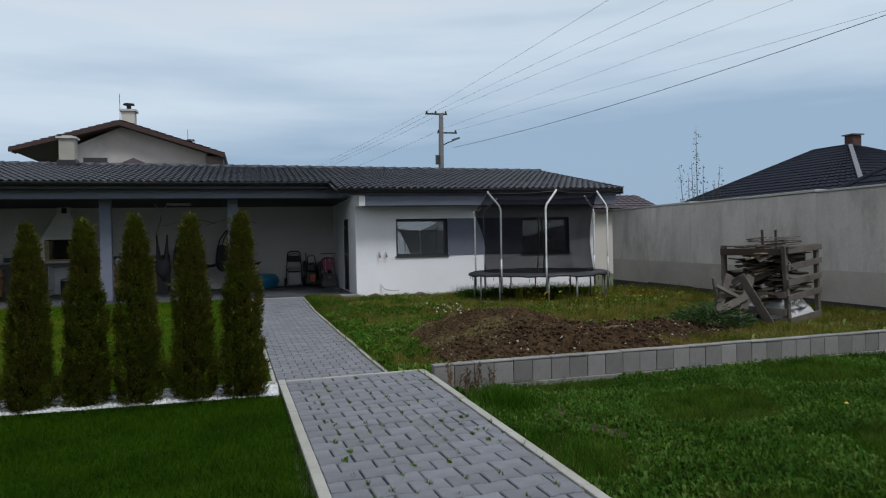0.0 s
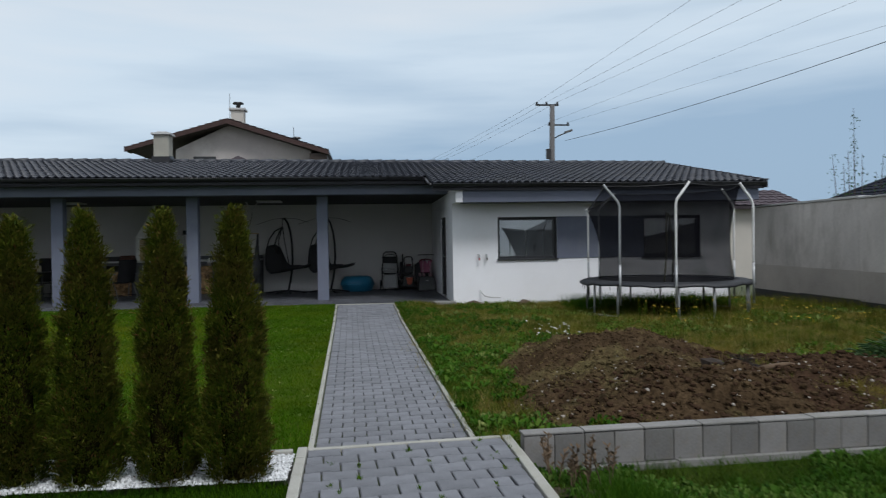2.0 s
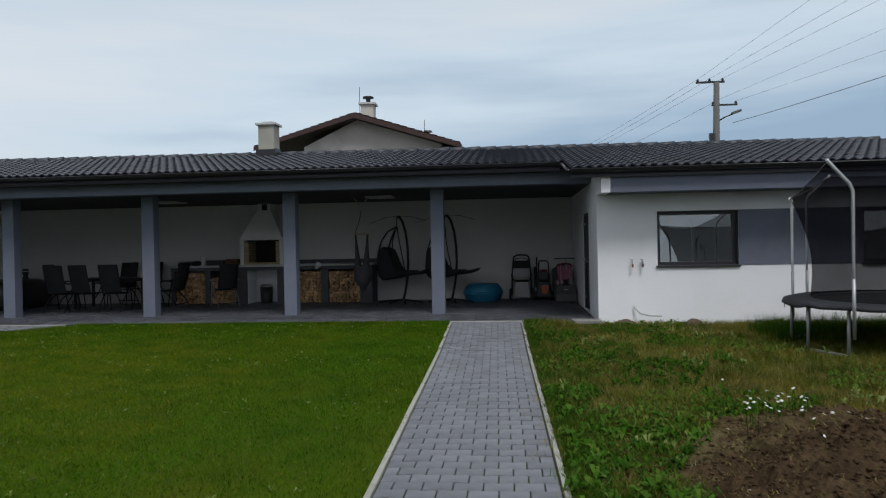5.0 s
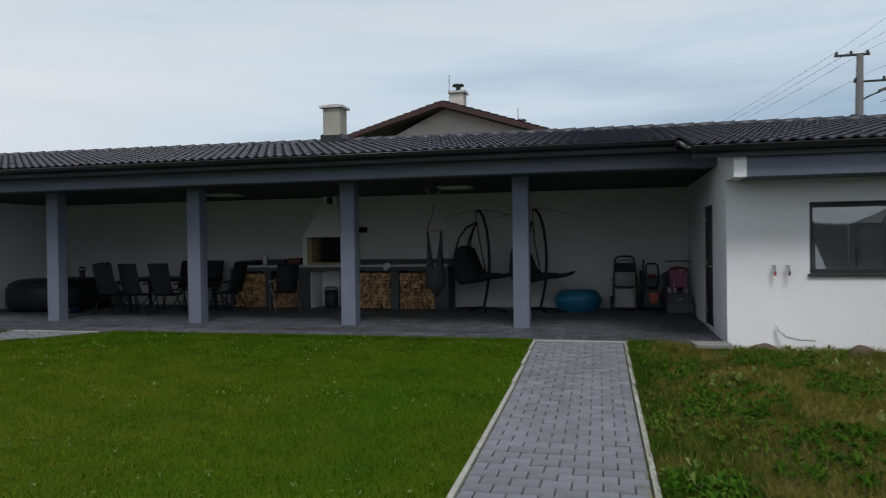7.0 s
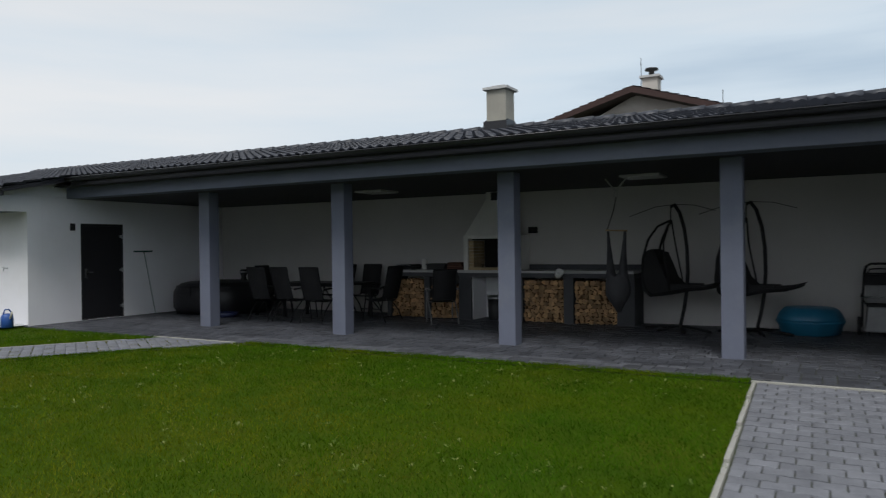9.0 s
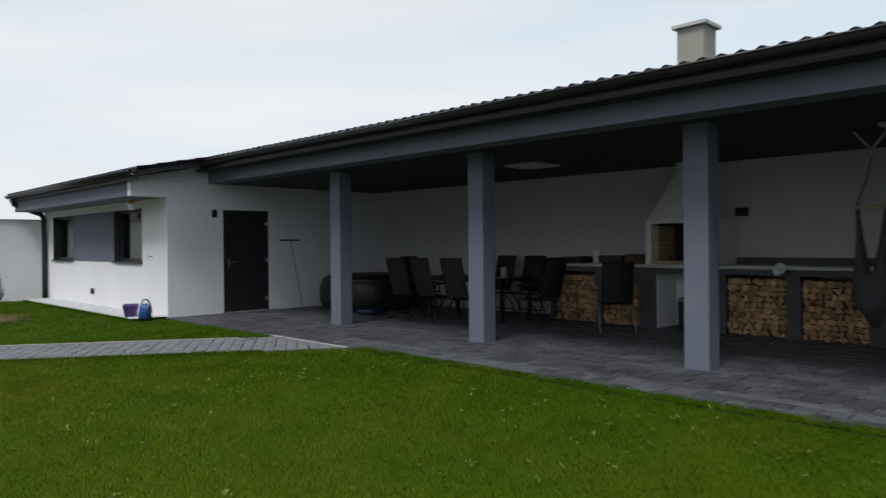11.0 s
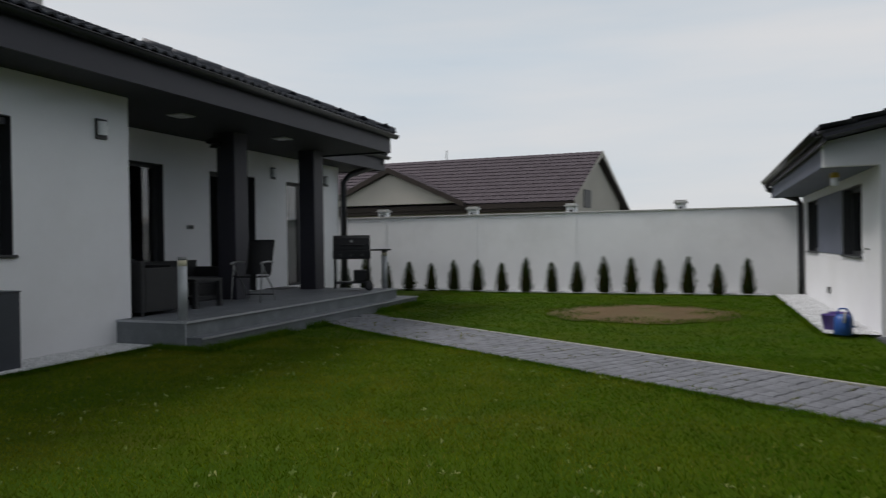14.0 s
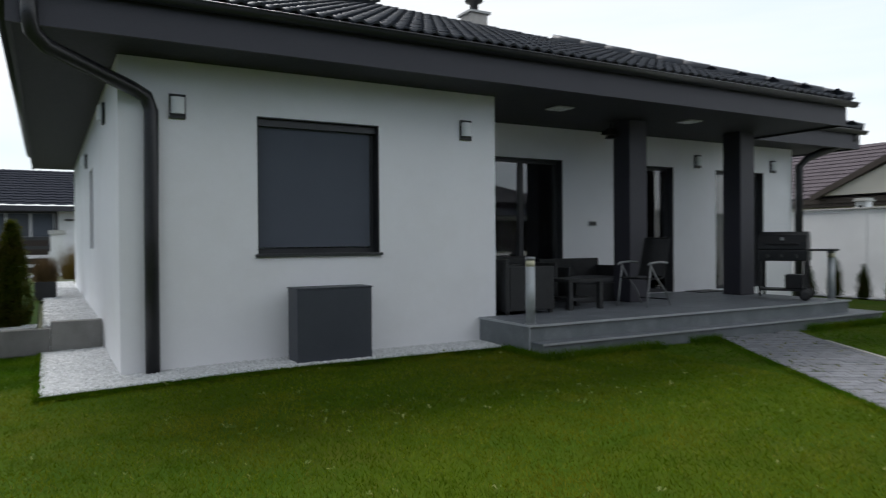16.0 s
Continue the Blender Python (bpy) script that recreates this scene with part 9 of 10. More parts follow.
tussocks("straw_grass", 2300, 1.7, 10.1, 6.6, 18.0, weed_ok, M_STRAW, 0.085, "flattened straw-coloured grass", 26, 0.08)
# lower lawn
WORN = ((2.62, 4.85, 0.16, 0.30), (2.70, 4.35, 0.14, 0.22), (2.14, 5.62, 0.25, 0.12))


def worn(x, y):
    """1 in the middle of a worn spot beside the path, 0 outside."""
    w = 0.0 * x
    for cx, cy, rx, ry in WORN:
        w = np.maximum(w, 1 - ((x - cx) / rx) ** 2 - ((y - cy) / ry) ** 2 + 0.35 * np.sin(17 * x + 3 * cy) * np.sin(13 * y))
    return np.clip(w, 0, 1)


low_ok = lambda x, y: (x > 1.90) & (y < 6.0 + 0.045 * (x - 1.85)) & (gen.random(len(x)) > 0.85 * worn(x, y))
M_LOW = leaf_material("lush_lower_grass", [(0.0, (0.024, 0.072, 0.004)), (0.5, (0.046, 0.115, 0.007)), (0.9, (0.080, 0.150, 0.014)), (1.0, (0.15, 0.14, 0.04))], rough=0.7, patch=(0.070, 0.085, 0.014), patch_scale=1.3, patch_amount=0.6, transl=0.35, shade=(0.016, 0.048, 0.003))
x, y = scatter(190000, 1.85, 9.8, 1.0, 6.6, low_ok)
blades("lower_grass", x, y, 0.062, 0.0058, 1.6, M_LOW, "lush uneven grass of the lower lawn")
x, y = scatter(34000, 1.85, 9.8, 1.0, 6.6, lambda x, y: low_ok(x, y) & (np.sin(2.9 * x + 1.3 * y) + np.sin(3.7 * y - 1.7 * x) > -0.4))
M_CLOVER = leaf_material("clover_leaves", [(0.0, (0.022, 0.070, 0.006)), (0.55, (0.054, 0.124, 0.014)), (1.0, (0.115, 0.180, 0.04))], rough=0.6, transl=0.35, shade=(0.022, 0.062, 0.005))
rosettes("clover", x, y, 0.034, M_CLOVER, "clover and weeds in the lower lawn", per=7, up=1.2)
for cx, cy, n, h in ((2.18, 4.8, 500, 0.10), (2.14, 4.2, 450, 0.10), (2.18, 3.4, 400, 0.10)):
    x, y = gen.normal(cx, 0.13, n), gen.normal(cy, 0.20, n)
    x, y = x[x > 1.93], y[x > 1.93]
    blades("grass_tuft", x, y, h, 0.006, 0.8, M_WEED_GREEN, "dark tall grass tuft beside the path")
tussocks("tussock_grass", 240, 1.9, 9.8, 1.5, 6.4, lambda x, y: low_ok(x, y) & (x > 2.1), M_WEED_GREEN, 0.10, "dark tussocks in the lower lawn", 60, 0.05)
tussocks("tussock_grass", 520, 1.9, 9.8, 1.5, 6.4, lambda x, y: low_ok(x, y) & (x > 2.1), M_LOW, 0.085, "lush tussocks in the lower lawn", 70, 0.07)
tussocks("straw_grass", 90, 1.9, 4.8, 1.6, 5.0, lambda x, y: low_ok(x, y) & (x < 2.3 + 0.8 * np.sin(2.2 * y) ** 2), M_STRAW, 0.05, "dry grass beside the path", 30, 0.08)
bare_spot = Bag().sheet(spread(1.90, 2.9, 0.05), spread(2.1, 5.8, 0.05), lambda x, y: ground_z(x, y) + 0.010 + 0.016 * noise.noise((x * 9, y * 9, 0)) + 0.010 * noise.noise((x * 27, y * 27, 0)))
bare_spot.f = [q for q in bare_spot.f if all(worn(np.array(bare_spot.v[i][0]), np.array(bare_spot.v[i][1])) > 0.02 for i in q)]
solid("bare_soil", bare_spot, surface("bare_brown_soil", (0.062, 0.040, 0.020), (0.036, 0.024, 0.013), scale=8, rough=1.0, bump=0.6, vary=0.35, stain=(0.10, 0.075, 0.034), stain_scale=3, stain_amount=0.6), "bare brown soil beside the kerb", "soil patch")
x, y = gen.normal(2.32, 0.11, 2600), gen.normal(5.28, 0.15, 2600)
blades("grass_tuft", x, y, 0.17, 0.005, 0.7, M_WEED_GREEN, "dense dark green grass clump near the kerb")
# dry seed stalks at the wall's foot
M_STALK = surface("dry_brown_stalk", (0.13, 0.085, 0.05), (0.09, 0.06, 0.035), scale=9, rough=0.95, vary=0.2)
for k in range(16):
    x, y = 1.95 + abs(random.gauss(0, 0.22)), 5.80 + random.uniform(-0.16, 0.14)
    t = thing("dock_stalk", (x, y, -0.03), "dry brown dock stalk at the foot of the block wall", "weed", "dry stalks")
    top = Vector((x + random.uniform(-0.1, 0.1), y + random.uniform(-0.1, 0.1), random.uniform(0.12, 0.30)))
    b = Bag().tube([(x, y, -0.08), top], [0.004, 0.003], 5)
    for q in range(14):
        s = 0.45 + 0.55 * q / 14
        p = Vector((x, y, -0.03)).lerp(top, s)
        o = Vector((random.uniform(-0.02, 0.02), random.uniform(-0.02, 0.02), 0.015))
        b.add([p, p + o + Vector((0.008, 0, 0)), p + o * 1.8, p + o - Vector((0.008, 0, 0))], [(0, 1, 2, 3)])
    part("stalk", b, M_STALK, t)


# flowers
def flowers(name, spots, colour, label, size=0.022, zmin=0.16, zmax=0.32):
    m = surface(name + "_petal", colour, scale=20, rough=0.7, vary=0.1)
    petals, stems = Bag(), Bag()
    for x, y in spots:
        z = ground_z(x, y)
        h = random.uniform(zmin, zmax)
        c = Vector((x + random.uniform(-0.03, 0.03), y + random.uniform(-0.03, 0.03), z + h))
        stems.tube([(x, y, z), c], 0.0025, 3, cap=False)
        tilt = pose(c.x, c.y, c.z, random.uniform(-35, 35), random.uniform(-35, 35), random.uniform(0, 90))
        k = 7
        petals.add([tilt @ Vector((0, 0, 0.004))] + [tilt @ Vector((size * (1 if i % 2 else 0.55) * math.cos(i * math.pi / k), size * (1 if i % 2 else 0.55) * math.sin(i * math.pi / k), 0)) for i in range(2 * k)], [(0, 1 + i, 1 + (i + 1) % (2 * k)) for i in range(2 * k)])
    t = thing(name, (*spots[0], 0), label, "flowers", kind="stuff")
    part("petals", petals, m, t)
    part("stems", stems, M_WEED_GREEN, t)


rf = random.Random(21)
flowers("white_daisies", [(rf.gauss(3.2, 0.17), rf.gauss(10.05, 0.30)) for _ in range(40)], (0.72, 0.72, 0.68), "clump of small white daisies behind the soil heap", 0.014, 0.20, 0.36)
flowers("yellow_flowers", [(rf.uniform(5.0, 8.2), rf.uniform(9.2, 13.0)) for _ in range(130)], (0.60, 0.40, 0.02), "scattered yellow wild flowers in the tall grass", 0.016, 0.2, 0.42)
flowers("yellow_flowers", [(rf.uniform(4.4, 6.5), rf.uniform(3.0, 4.4)) for _ in range(9)], (0.60, 0.36, 0.02), "few yellow flowers in the lower lawn", 0.018, 0.08, 0.13)

# leafy clump by the timber
clump = thing("leafy_weed", (6.46, 8.38, 0.05), "bushy green weed clump beside the timber crate", "shrub")
M_CLUMP = leaf_material("lance_leaves", [(0.0, (0.030, 0.066, 0.026)), (0.6, (0.05, 0.10, 0.03)), (1.0, (0.11, 0.16, 0.075))], rough=0.55, transl=0.3)
n = 1300
a = gen.uniform(0, math.tau, n)
rr = 0.46 * gen.random(n) ** 0.6
hh = 0.10 + 0.30 * (1 - (rr / 0.56) ** 2) * gen.random(n)
p = np.stack([6.46 + rr * np.cos(a) * 1.25, 8.38 + rr * np.sin(a), hh], 1)
ln = gen.uniform(0.06, 0.13, n)
d = np.stack([np.cos(a + gen.normal(0, 0.6, n)), np.sin(a + gen.normal(0, 0.6, n)), gen.uniform(0.0, 0.9, n)], 1)
s = np.cross(d, (0, 0, 1.0)) * (ln * 0.14)[:, None]
v = np.stack([p, p + d * (ln * 0.5)[:, None] + s, p + d * ln[:, None] - np.stack([0 * ln, 0 * ln, 0.3 * ln], 1), p + d * (ln * 0.5)[:, None] - s], 1).reshape(-1, 3)
part("leaves", fast_mesh("leaves", v, np.arange(4 * n).reshape(-1, 4), 4, M_CLUMP), M_CLUMP, clump)
st = Bag()
for k in range(16):
    q = k * math.tau / 16
    st.tube([(6.46, 8.38, 0.0), (6.46 + 0.25 * math.cos(q), 8.38 + 0.2 * math.sin(q), 0.25), (6.46 + 0.5 * math.cos(q), 8.38 + 0.4 * math.sin(q), 0.33)], 0.005, 4, cap=False)
tagged(part("stems", st, M_WEED_GREEN, clump), kind="stuff")

# heap of dug soil with stones
M_HEAP = surface("dug_brown_soil", (0.098, 0.065, 0.036), (0.044, 0.029, 0.016), scale=4, rough=1.0, bump=1.0, fine=40, vary=0.5, stain=(0.140, 0.122, 0.054), stain_scale=1.3, stain_amount=0.85, spec=0.03)
heap = thing("soil_heap", (4.2, 8.9, 0), "heap of dug brown soil with stones and dry tufts", "soil heap")


def heap_z(x, y):
    """The heap's lumpy surface."""
    h = float(mound_h(x, y))
    p = max(h, 0.0)
    z = ground_z(x, y) - 0.03 + max(h, -0.1)
    z += 0.085 * noise.noise((x * 2.6, y * 2.6, 3)) * min(1, p * 8) + 0.055 * noise.noise((x * 7, y * 7, 1)) * min(1, p * 10)
    z += 0.09 * (0.4 - abs(noise.noise((x * 9, y * 9, 5)))) * min(1, p * 6) + 0.034 * abs(noise.noise((x * 21, y * 21, 5))) * min(1, p * 12)
    return z + 0.012 * noise.noise((x * 34, y * 34, 8))


hb = Bag().sheet(spread(1.85, 7.5, 0.036), spread(6.1, 11.9, 0.036), heap_z)
hb.f = [q for q in hb.f if max(float(mound_h(hb.v[i][0], hb.v[i][1])) for i in q) > 0.015 and min(hb.v[i][1] - 6.163 - 0.045 * (hb.v[i][0] - 1.85) for i in q) > 0 and min(hb.v[i][0] for i in q) > 1.9]
fresh_end = lambda q: np.mean([hb.v[i][0] for i in q]) + 0.35 * noise.noise((hb.v[q[0]][0] * 2, hb.v[q[0]][1] * 2, 4)) > 4.25 and hb.v[q[0]][1] < 9.0 + 0.4 * noise.noise((hb.v[q[0]][0] * 3, 7, 2))
old_end = Bag()
old_end.v, old_end.f = hb.v, [q for q in hb.f if not fresh_end(q)]
hb.f = [q for q in hb.f if fresh_end(q)]
M_ROOT_SOIL = surface("red_brown_root_soil", (0.082, 0.049, 0.030), (0.036, 0.022, 0.014), scale=7, rough=1.0, bump=1.0, fine=50, vary=0.5, spec=0.03)
part("soil", old_end, M_HEAP, heap)
part("soil", hb, M_ROOT_SOIL, heap, "freshly dug red-brown soil")


def lumps(name, spots, size, mat, parent, flat_=0.7):
    """Irregular lumps of soil or stone lying on the heap, as one mesh."""
    g = np.random.default_rng(len(spots))
    b = Bag()
    ico = [(0, 0, 1), (0.89, 0, 0.45), (0.28, 0.85, 0.45), (-0.72, 0.53, 0.45), (-0.72, -0.53, 0.45), (0.28, -0.85, 0.45), (0.72, 0.53, -0.45), (-0.28, 0.85, -0.45), (-0.89, 0, -0.45), (-0.28, -0.85, -0.45), (0.72, -0.53, -0.45), (0, 0, -1)]
    fi = [(0, 1, 2), (0, 2, 3), (0, 3, 4), (0, 4, 5), (0, 5, 1), (1, 6, 2), (2, 7, 3), (3, 8, 4), (4, 9, 5), (5, 10, 1), (6, 7, 2), (7, 8, 3), (8, 9, 4), (9, 10, 5), (10, 6, 1), (11, 7, 6), (11, 8, 7), (11, 9, 8), (11, 10, 9), (11, 6, 10)]
    for x, y in spots:
        s = size * g.uniform(0.4, 1.3)
        z = heap_z(x, y) + s * 0.2
        b.add([(x + s * p[0] * g.uniform(0.7, 1.3), y + s * p[1] * g.uniform(0.7, 1.3), z + flat_ * s * p[2] * g.uniform(0.7, 1.3)) for p in ico], fi)
    return tagged(part(name, b, mat, parent), kind="stuff")


pts = []
while len(pts) < 3900:
    x, y = rf.uniform(1.95, 7.1), rf.uniform(6.15, 11.5)
    if mound_h(x, y) > 0.05 and y > 6.19 + 0.045 * (x - 1.85):
        pts.append((x, y))
lumps("loose_soil", pts[:3900], 0.015, M_HEAP, heap)
crumbs = []
while len(crumbs) < 7000:
    x, y = rf.uniform(1.95, 7.1), rf.uniform(6.15, 11.5)
    if mound_h(x, y) > 0.04 and y > 6.19 + 0.045 * (x - 1.85):
        crumbs.append((x, y))
lumps("crumb_layer", crumbs, 0.0095, M_HEAP, heap)
lumps("clod_layer", [p for p in pts if p[0] > 4.4 and p[1] < 9.3 and rf.random() < 0.75], 0.030, M_ROOT_SOIL, heap)
lumps("clod_layer", [p for p in pts if p[0] <= 4.5 and p[1] < 8.4 and rf.random() < 0.55], 0.026, M_HEAP, heap)
lumps("clod_layer", [p for p in crumbs if p[0] <= 4.6 and p[1] < 7.8 and rf.random() < 0.30], 0.024, M_ROOT_SOIL, heap)
M_STONE = surface("pale_stone", (0.42, 0.385, 0.34), (0.24, 0.21, 0.18), scale=30, rough=0.9, vary=0.2, island=0.35)
lumps("gravel_stuff", [p for p in crumbs if p[1] < 8.3 and rf.random() < 0.13 or rf.random() < 0.02], 0.0115, M_STONE, heap)
for q in [p for p in pts[:1800] if p[1] < 7.6][:60]:
    tagged(lumps("stone", [q], rf.uniform(0.012, 0.022), M_STONE, heap), kind="")
x, y = scatter(14000, 2.0, 6.0, 7.0, 11.6, lambda x, y: (mound_h(x, y) > 0.05) & (np.sin(3 * x) + np.sin(4 * y) + 0.6 * (y - 8.4) > 0.0))
n = len(x)
hz = np.array([heap_z(a_, b_) for a_, b_ in zip(x, y)]) - 0.004
h = gen.uniform(0.008, 0.035, n)
la = gen.uniform(0, math.tau, n)
p = np.stack([x, y, hz], 1)
sd = np.stack([np.cos(la + 1.57) * 0.0018, np.sin(la + 1.57) * 0.0018, 0 * la], 1)
tip = p + np.stack([np.cos(la) * 0.035, np.sin(la) * 0.035, h], 1)
tagged(part("dry_grass", fast_mesh("dry_grass", np.stack([p - sd, p + sd, tip], 1).reshape(-1, 3), np.arange(3 * n).reshape(-1, 3), 3, M_STRAW), M_STRAW, heap), kind="stuff")
# dug-out root ball
M_ROOT = surface("dark_root_fibre", (0.038, 0.026, 0.018), (0.020, 0.014, 0.010), scale=12, rough=1.0, vary=0.3)
rc_ = (4.50, 8.22)
rz_ = heap_z(*rc_) + 0.07
for k in range(110):
    q, e = rf.uniform(0, math.tau), rf.uniform(-0.2, 1.2)
    l = rf.uniform(0.10, 0.22)
    d = Vector((math.cos(q) * math.cos(e), 0.8 * math.sin(q) * math.cos(e), math.sin(e)))
    m = Vector((rc_[0], rc_[1], rz_)) + d * l * 0.55 + Vector((rf.gauss(0, 0.02), rf.gauss(0, 0.02), rf.gauss(0, 0.02)))
    part("root", Bag().tube([(rc_[0], rc_[1], rz_), m, m + d * l * 0.45 + Vector((rf.gauss(0, 0.04), rf.gauss(0, 0.04), -0.05))], [0.008, 0.005, 0.0015], 4), M_ROOT, heap)
lumps("root_clod", [(rc_[0] + rf.gauss(0, 0.09), rc_[1] + rf.gauss(0, 0.07)) for _ in range(70)], 0.085, M_ROOT, heap)
part("root_log", Bag().tube([(4.60, 8.18, rz_ - 0.03), (4.90, 8.15, rz_ + 0.02), (5.18, 8.20, rz_ - 0.01)], [0.035, 0.025, 0.012], 8), M_STALK, heap, smooth=True)

# lumps of earth at the foot of the garage wall
M_CLOD = surface("grey_brown_clod", (0.13, 0.095, 0.065), (0.085, 0.06, 0.042), scale=9, rough=1.0, bump=0.8, vary=0.3)
for cx, cw_ in ((3.42, 0.20), (4.62, 0.16)):
    t = thing("earth_lump", (cx, 18.05, 0), "crumbled lump of earth at the foot of the white wall", "soil", "earth lumps")
    b = Bag().sheet([i / 10 for i in range(11)], [i / 6 for i in range(7)], lambda x, y: 0.0)
    b.v = [(cx + (u - 0.5) * 2 * cw_, 17.98 + (w_ - 0.5) * 0.30, -0.10 + 0.13 * max(1 - (2 * u - 1) ** 2, 0) ** 0.6 * max(1 - (2 * w_ - 1) ** 2, 0) ** 0.6 + 0.03 * noise.noise((u * 7 + cx, w_ * 5, 0))) for u, w_, _ in b.v]
    part("soil", b, M_CLOD, t)

# bare patch in the far lawn
bp = Bag().sheet(spread(-17.7, -13.6, 0.06), spread(12.8, 16.9, 0.06), lambda x, y: ground_z(x, y) - 0.012 + 0.006 * noise.noise((x * 5, y * 5, 0)))
bp.f = [q for q in bp.f if all(bare(bp.v[i][0], bp.v[i][1]) for i in q)]
solid("bare_patch", bp, surface("bare_sandy_soil", (0.135, 0.078, 0.030), (0.098, 0.064, 0.020), scale=1.6, rough=1.0, bump=0.5, vary=0.25, stain=(0.085, 0.085, 0.018), stain_scale=1.3, stain_amount=0.8), "round worn patch of bare brown soil in the lawn", "soil patch")
x, y = scatter(30000, -17.8, -13.4, 12.7, 17.0, lambda x, y: bare(x, y) & (((x + 15.65) / 1.75) ** 2 + ((y - 14.85) / 1.75) ** 2 + 0.25 * np.sin(4.1 * x + y) * np.sin(3.7 * y) > gen.uniform(0.35, 1.0, len(x))))
blades("lawn_grass", x, y, 0.035, 0.011, 0.9, M_BLADE, "thin grass at the edge of the bare patch")

# moss in the path joints
x, y = scatter(2600, 0.62, 1.82, 1.2, 6.2, lambda x, y: np.sin(x * 31.4) * np.sin(y * 43.3) > 0.55)
blades("joint_moss", x, y, 0.022, 0.006, 1.2, M_WEED_GREEN, "tufts of moss and grass in the paver joints")
x, y = scatter(5000, 0.2, 1.85, 6.5, 18.0, lambda x, y: (np.abs(x - ul(y) - 0.02) < 0.035) | (np.abs(x - (1.735 - (y - 7.5) * 0.0155) - 0.04) < 0.06))
blades("kerb_grass", x, y, 0.05, 0.006, 1.0, M_BLADE, "grass overhanging the kerbs")

# bare sapling beyond the concrete wall, shrubs by the street
sap = thing("sapling", (16.1, 22.2, 0), "thin sapling of several upright stems with few leaves beyond the wall", "tree")
for k, (ex, top) in enumerate(((16.05, 5.35), (15.40, 3.95), (15.62, 3.55), (15.85, 4.05), (16.40, 3.95), (16.72, 3.35), (17.05, 3.95))):
    ey = 22.2 + 0.12 * math.sin(k * 2.1)
    bx = 16.1 + (ex - 16.1) * 0.35
    part("branch", Bag().tube([(bx, 22.2, 0.0), ((bx + 2 * ex) / 3, (22.2 + ey) / 2, top * 0.5), (ex, ey, top)], [0.028, 0.016, 0.005], 6), M_BARK, sap)
    b = Bag()
    for w_ in range(70 if k == 0 else 46):
        s = 1 - (0.46 if k else 0.50) * rf.random() ** 0.8
        c = Vector((bx + (ex - bx) * min(1, 1.5 * s), 22.2 + (ey - 22.2) * s, top * s)) + Vector((rf.gauss(0, 0.07), rf.gauss(0, 0.07), rf.gauss(0, 0.05)))
        e1, e2 = Vector((rf.uniform(-1, 1), rf.uniform(-1, 1), rf.uniform(-1, 1))).normalized() * 0.045, Vector((rf.uniform(-1, 1), rf.uniform(-1, 1), rf.uniform(-1, 1))).normalized() * 0.025
        b.add([c - e1, c + e2, c + e1, c - e2], [(0, 1, 2, 3)])
    part("leaves", b, M_CLUMP, sap)
for cx, cy, w_, h_, col in ((-5.25, -9.5, 0.8, 1.5, (0.16, 0.11, 0.025)), (-4.40, 0.44, 0.42, 0.55, (0.15, 0.10, 0.05)), (-2.2, -8.6, 0.8, 0.9, (0.05, 0.09, 0.02))):
    base_z = 0.63 if cy > 0 else 0.0
    t = thing("ornamental_grass", (cx, cy, base_z), "arching ornamental grass clump turning yellow", "grass clump", "street planting")
    n = 900
    a = gen.uniform(0, math.tau, n)
    h = h_ * gen.uniform(0.5, 1.0, n)
    p = np.stack([cx + 0.2 * w_ * gen.normal(0, 1, n), cy + 0.2 * w_ * gen.normal(0, 1, n), np.full(n, base_z)], 1)
    s = np.stack([np.cos(a + 1.57) * 0.008, np.sin(a + 1.57) * 0.008, 0 * a], 1)
    tip = p + np.stack([np.cos(a) * w_ * 0.5, np.sin(a) * w_ * 0.5, h], 1)
    m = leaf_material("ornamental_blades", [(0.0, tuple(c * 0.6 for c in col)), (1.0, col)], transl=0.2)
    part("blades", fast_mesh("blades", np.stack([p - s, p + s, tip], 1).reshape(-1, 3), np.arange(3 * n).reshape(-1, 3), 3, m), m, t)


# ---- paving: paths, kerbs, terrace floor ----
def bone(length, full, waist, gap):
    """The outline of an interlocking paver: broad at its ends, narrow at its waist."""
    a, f, w = length / 2 - gap / 2, full / 2 - gap / 2, waist / 2 - gap / 2
    k = length * 0.22
    half = [(-a, f), (-k * 1.25, f), (-k * 0.75, w), (k * 0.75, w), (k * 1.25, f), (a, f)]
    return half[::-1] + [(x, -y) for x, y in half]


def paver_mesh(outline, name, mat, depth=0.06, ease=0.005):
    n = len(outline)
    cx = [((1 - ease / 0.09) * x, (1 - ease / 0.07) * y) for x, y in outline]
    v = [(x, y, -depth) for x, y in outline] + [(x, y, -ease) for x, y in outline] + [(x, y, 0) for x, y in cx]
    f = [(i, (i + 1) % n, n + (i + 1) % n, n + i) for i in range(n)] + [(n + i, n + (i + 1) % n, 2 * n + (i + 1) % n, 2 * n + i) for i in range(n)] + [tuple(range(2 * n, 3 * n))]
    b = Bag().add(v, f)
    return b.mesh(name, mat), b


BONE_MESH, BONE = paver_mesh(bone(0.2, 0.154, 0.136, 0.009)[::-1], "paver", M_PAVER)


def half_bone(length, full, waist, gap):
    """One half of a paver, its cut waist to the left."""
    a, f, w = length / 4 - gap / 2, full / 2 - gap / 2, waist / 2 - gap / 2
    k = length * 0.22
    top = [(-a, w), (-length / 4 + k * 0.75, w), (-length / 4 + k * 1.25, f), (a, f)]
    return top + [(x, -y) for x, y in top[::-1]]


HALF_MESH, HALF = paver_mesh(half_bone(0.2, 0.154, 0.136, 0.009)[::-1], "paver", M_PAVER)


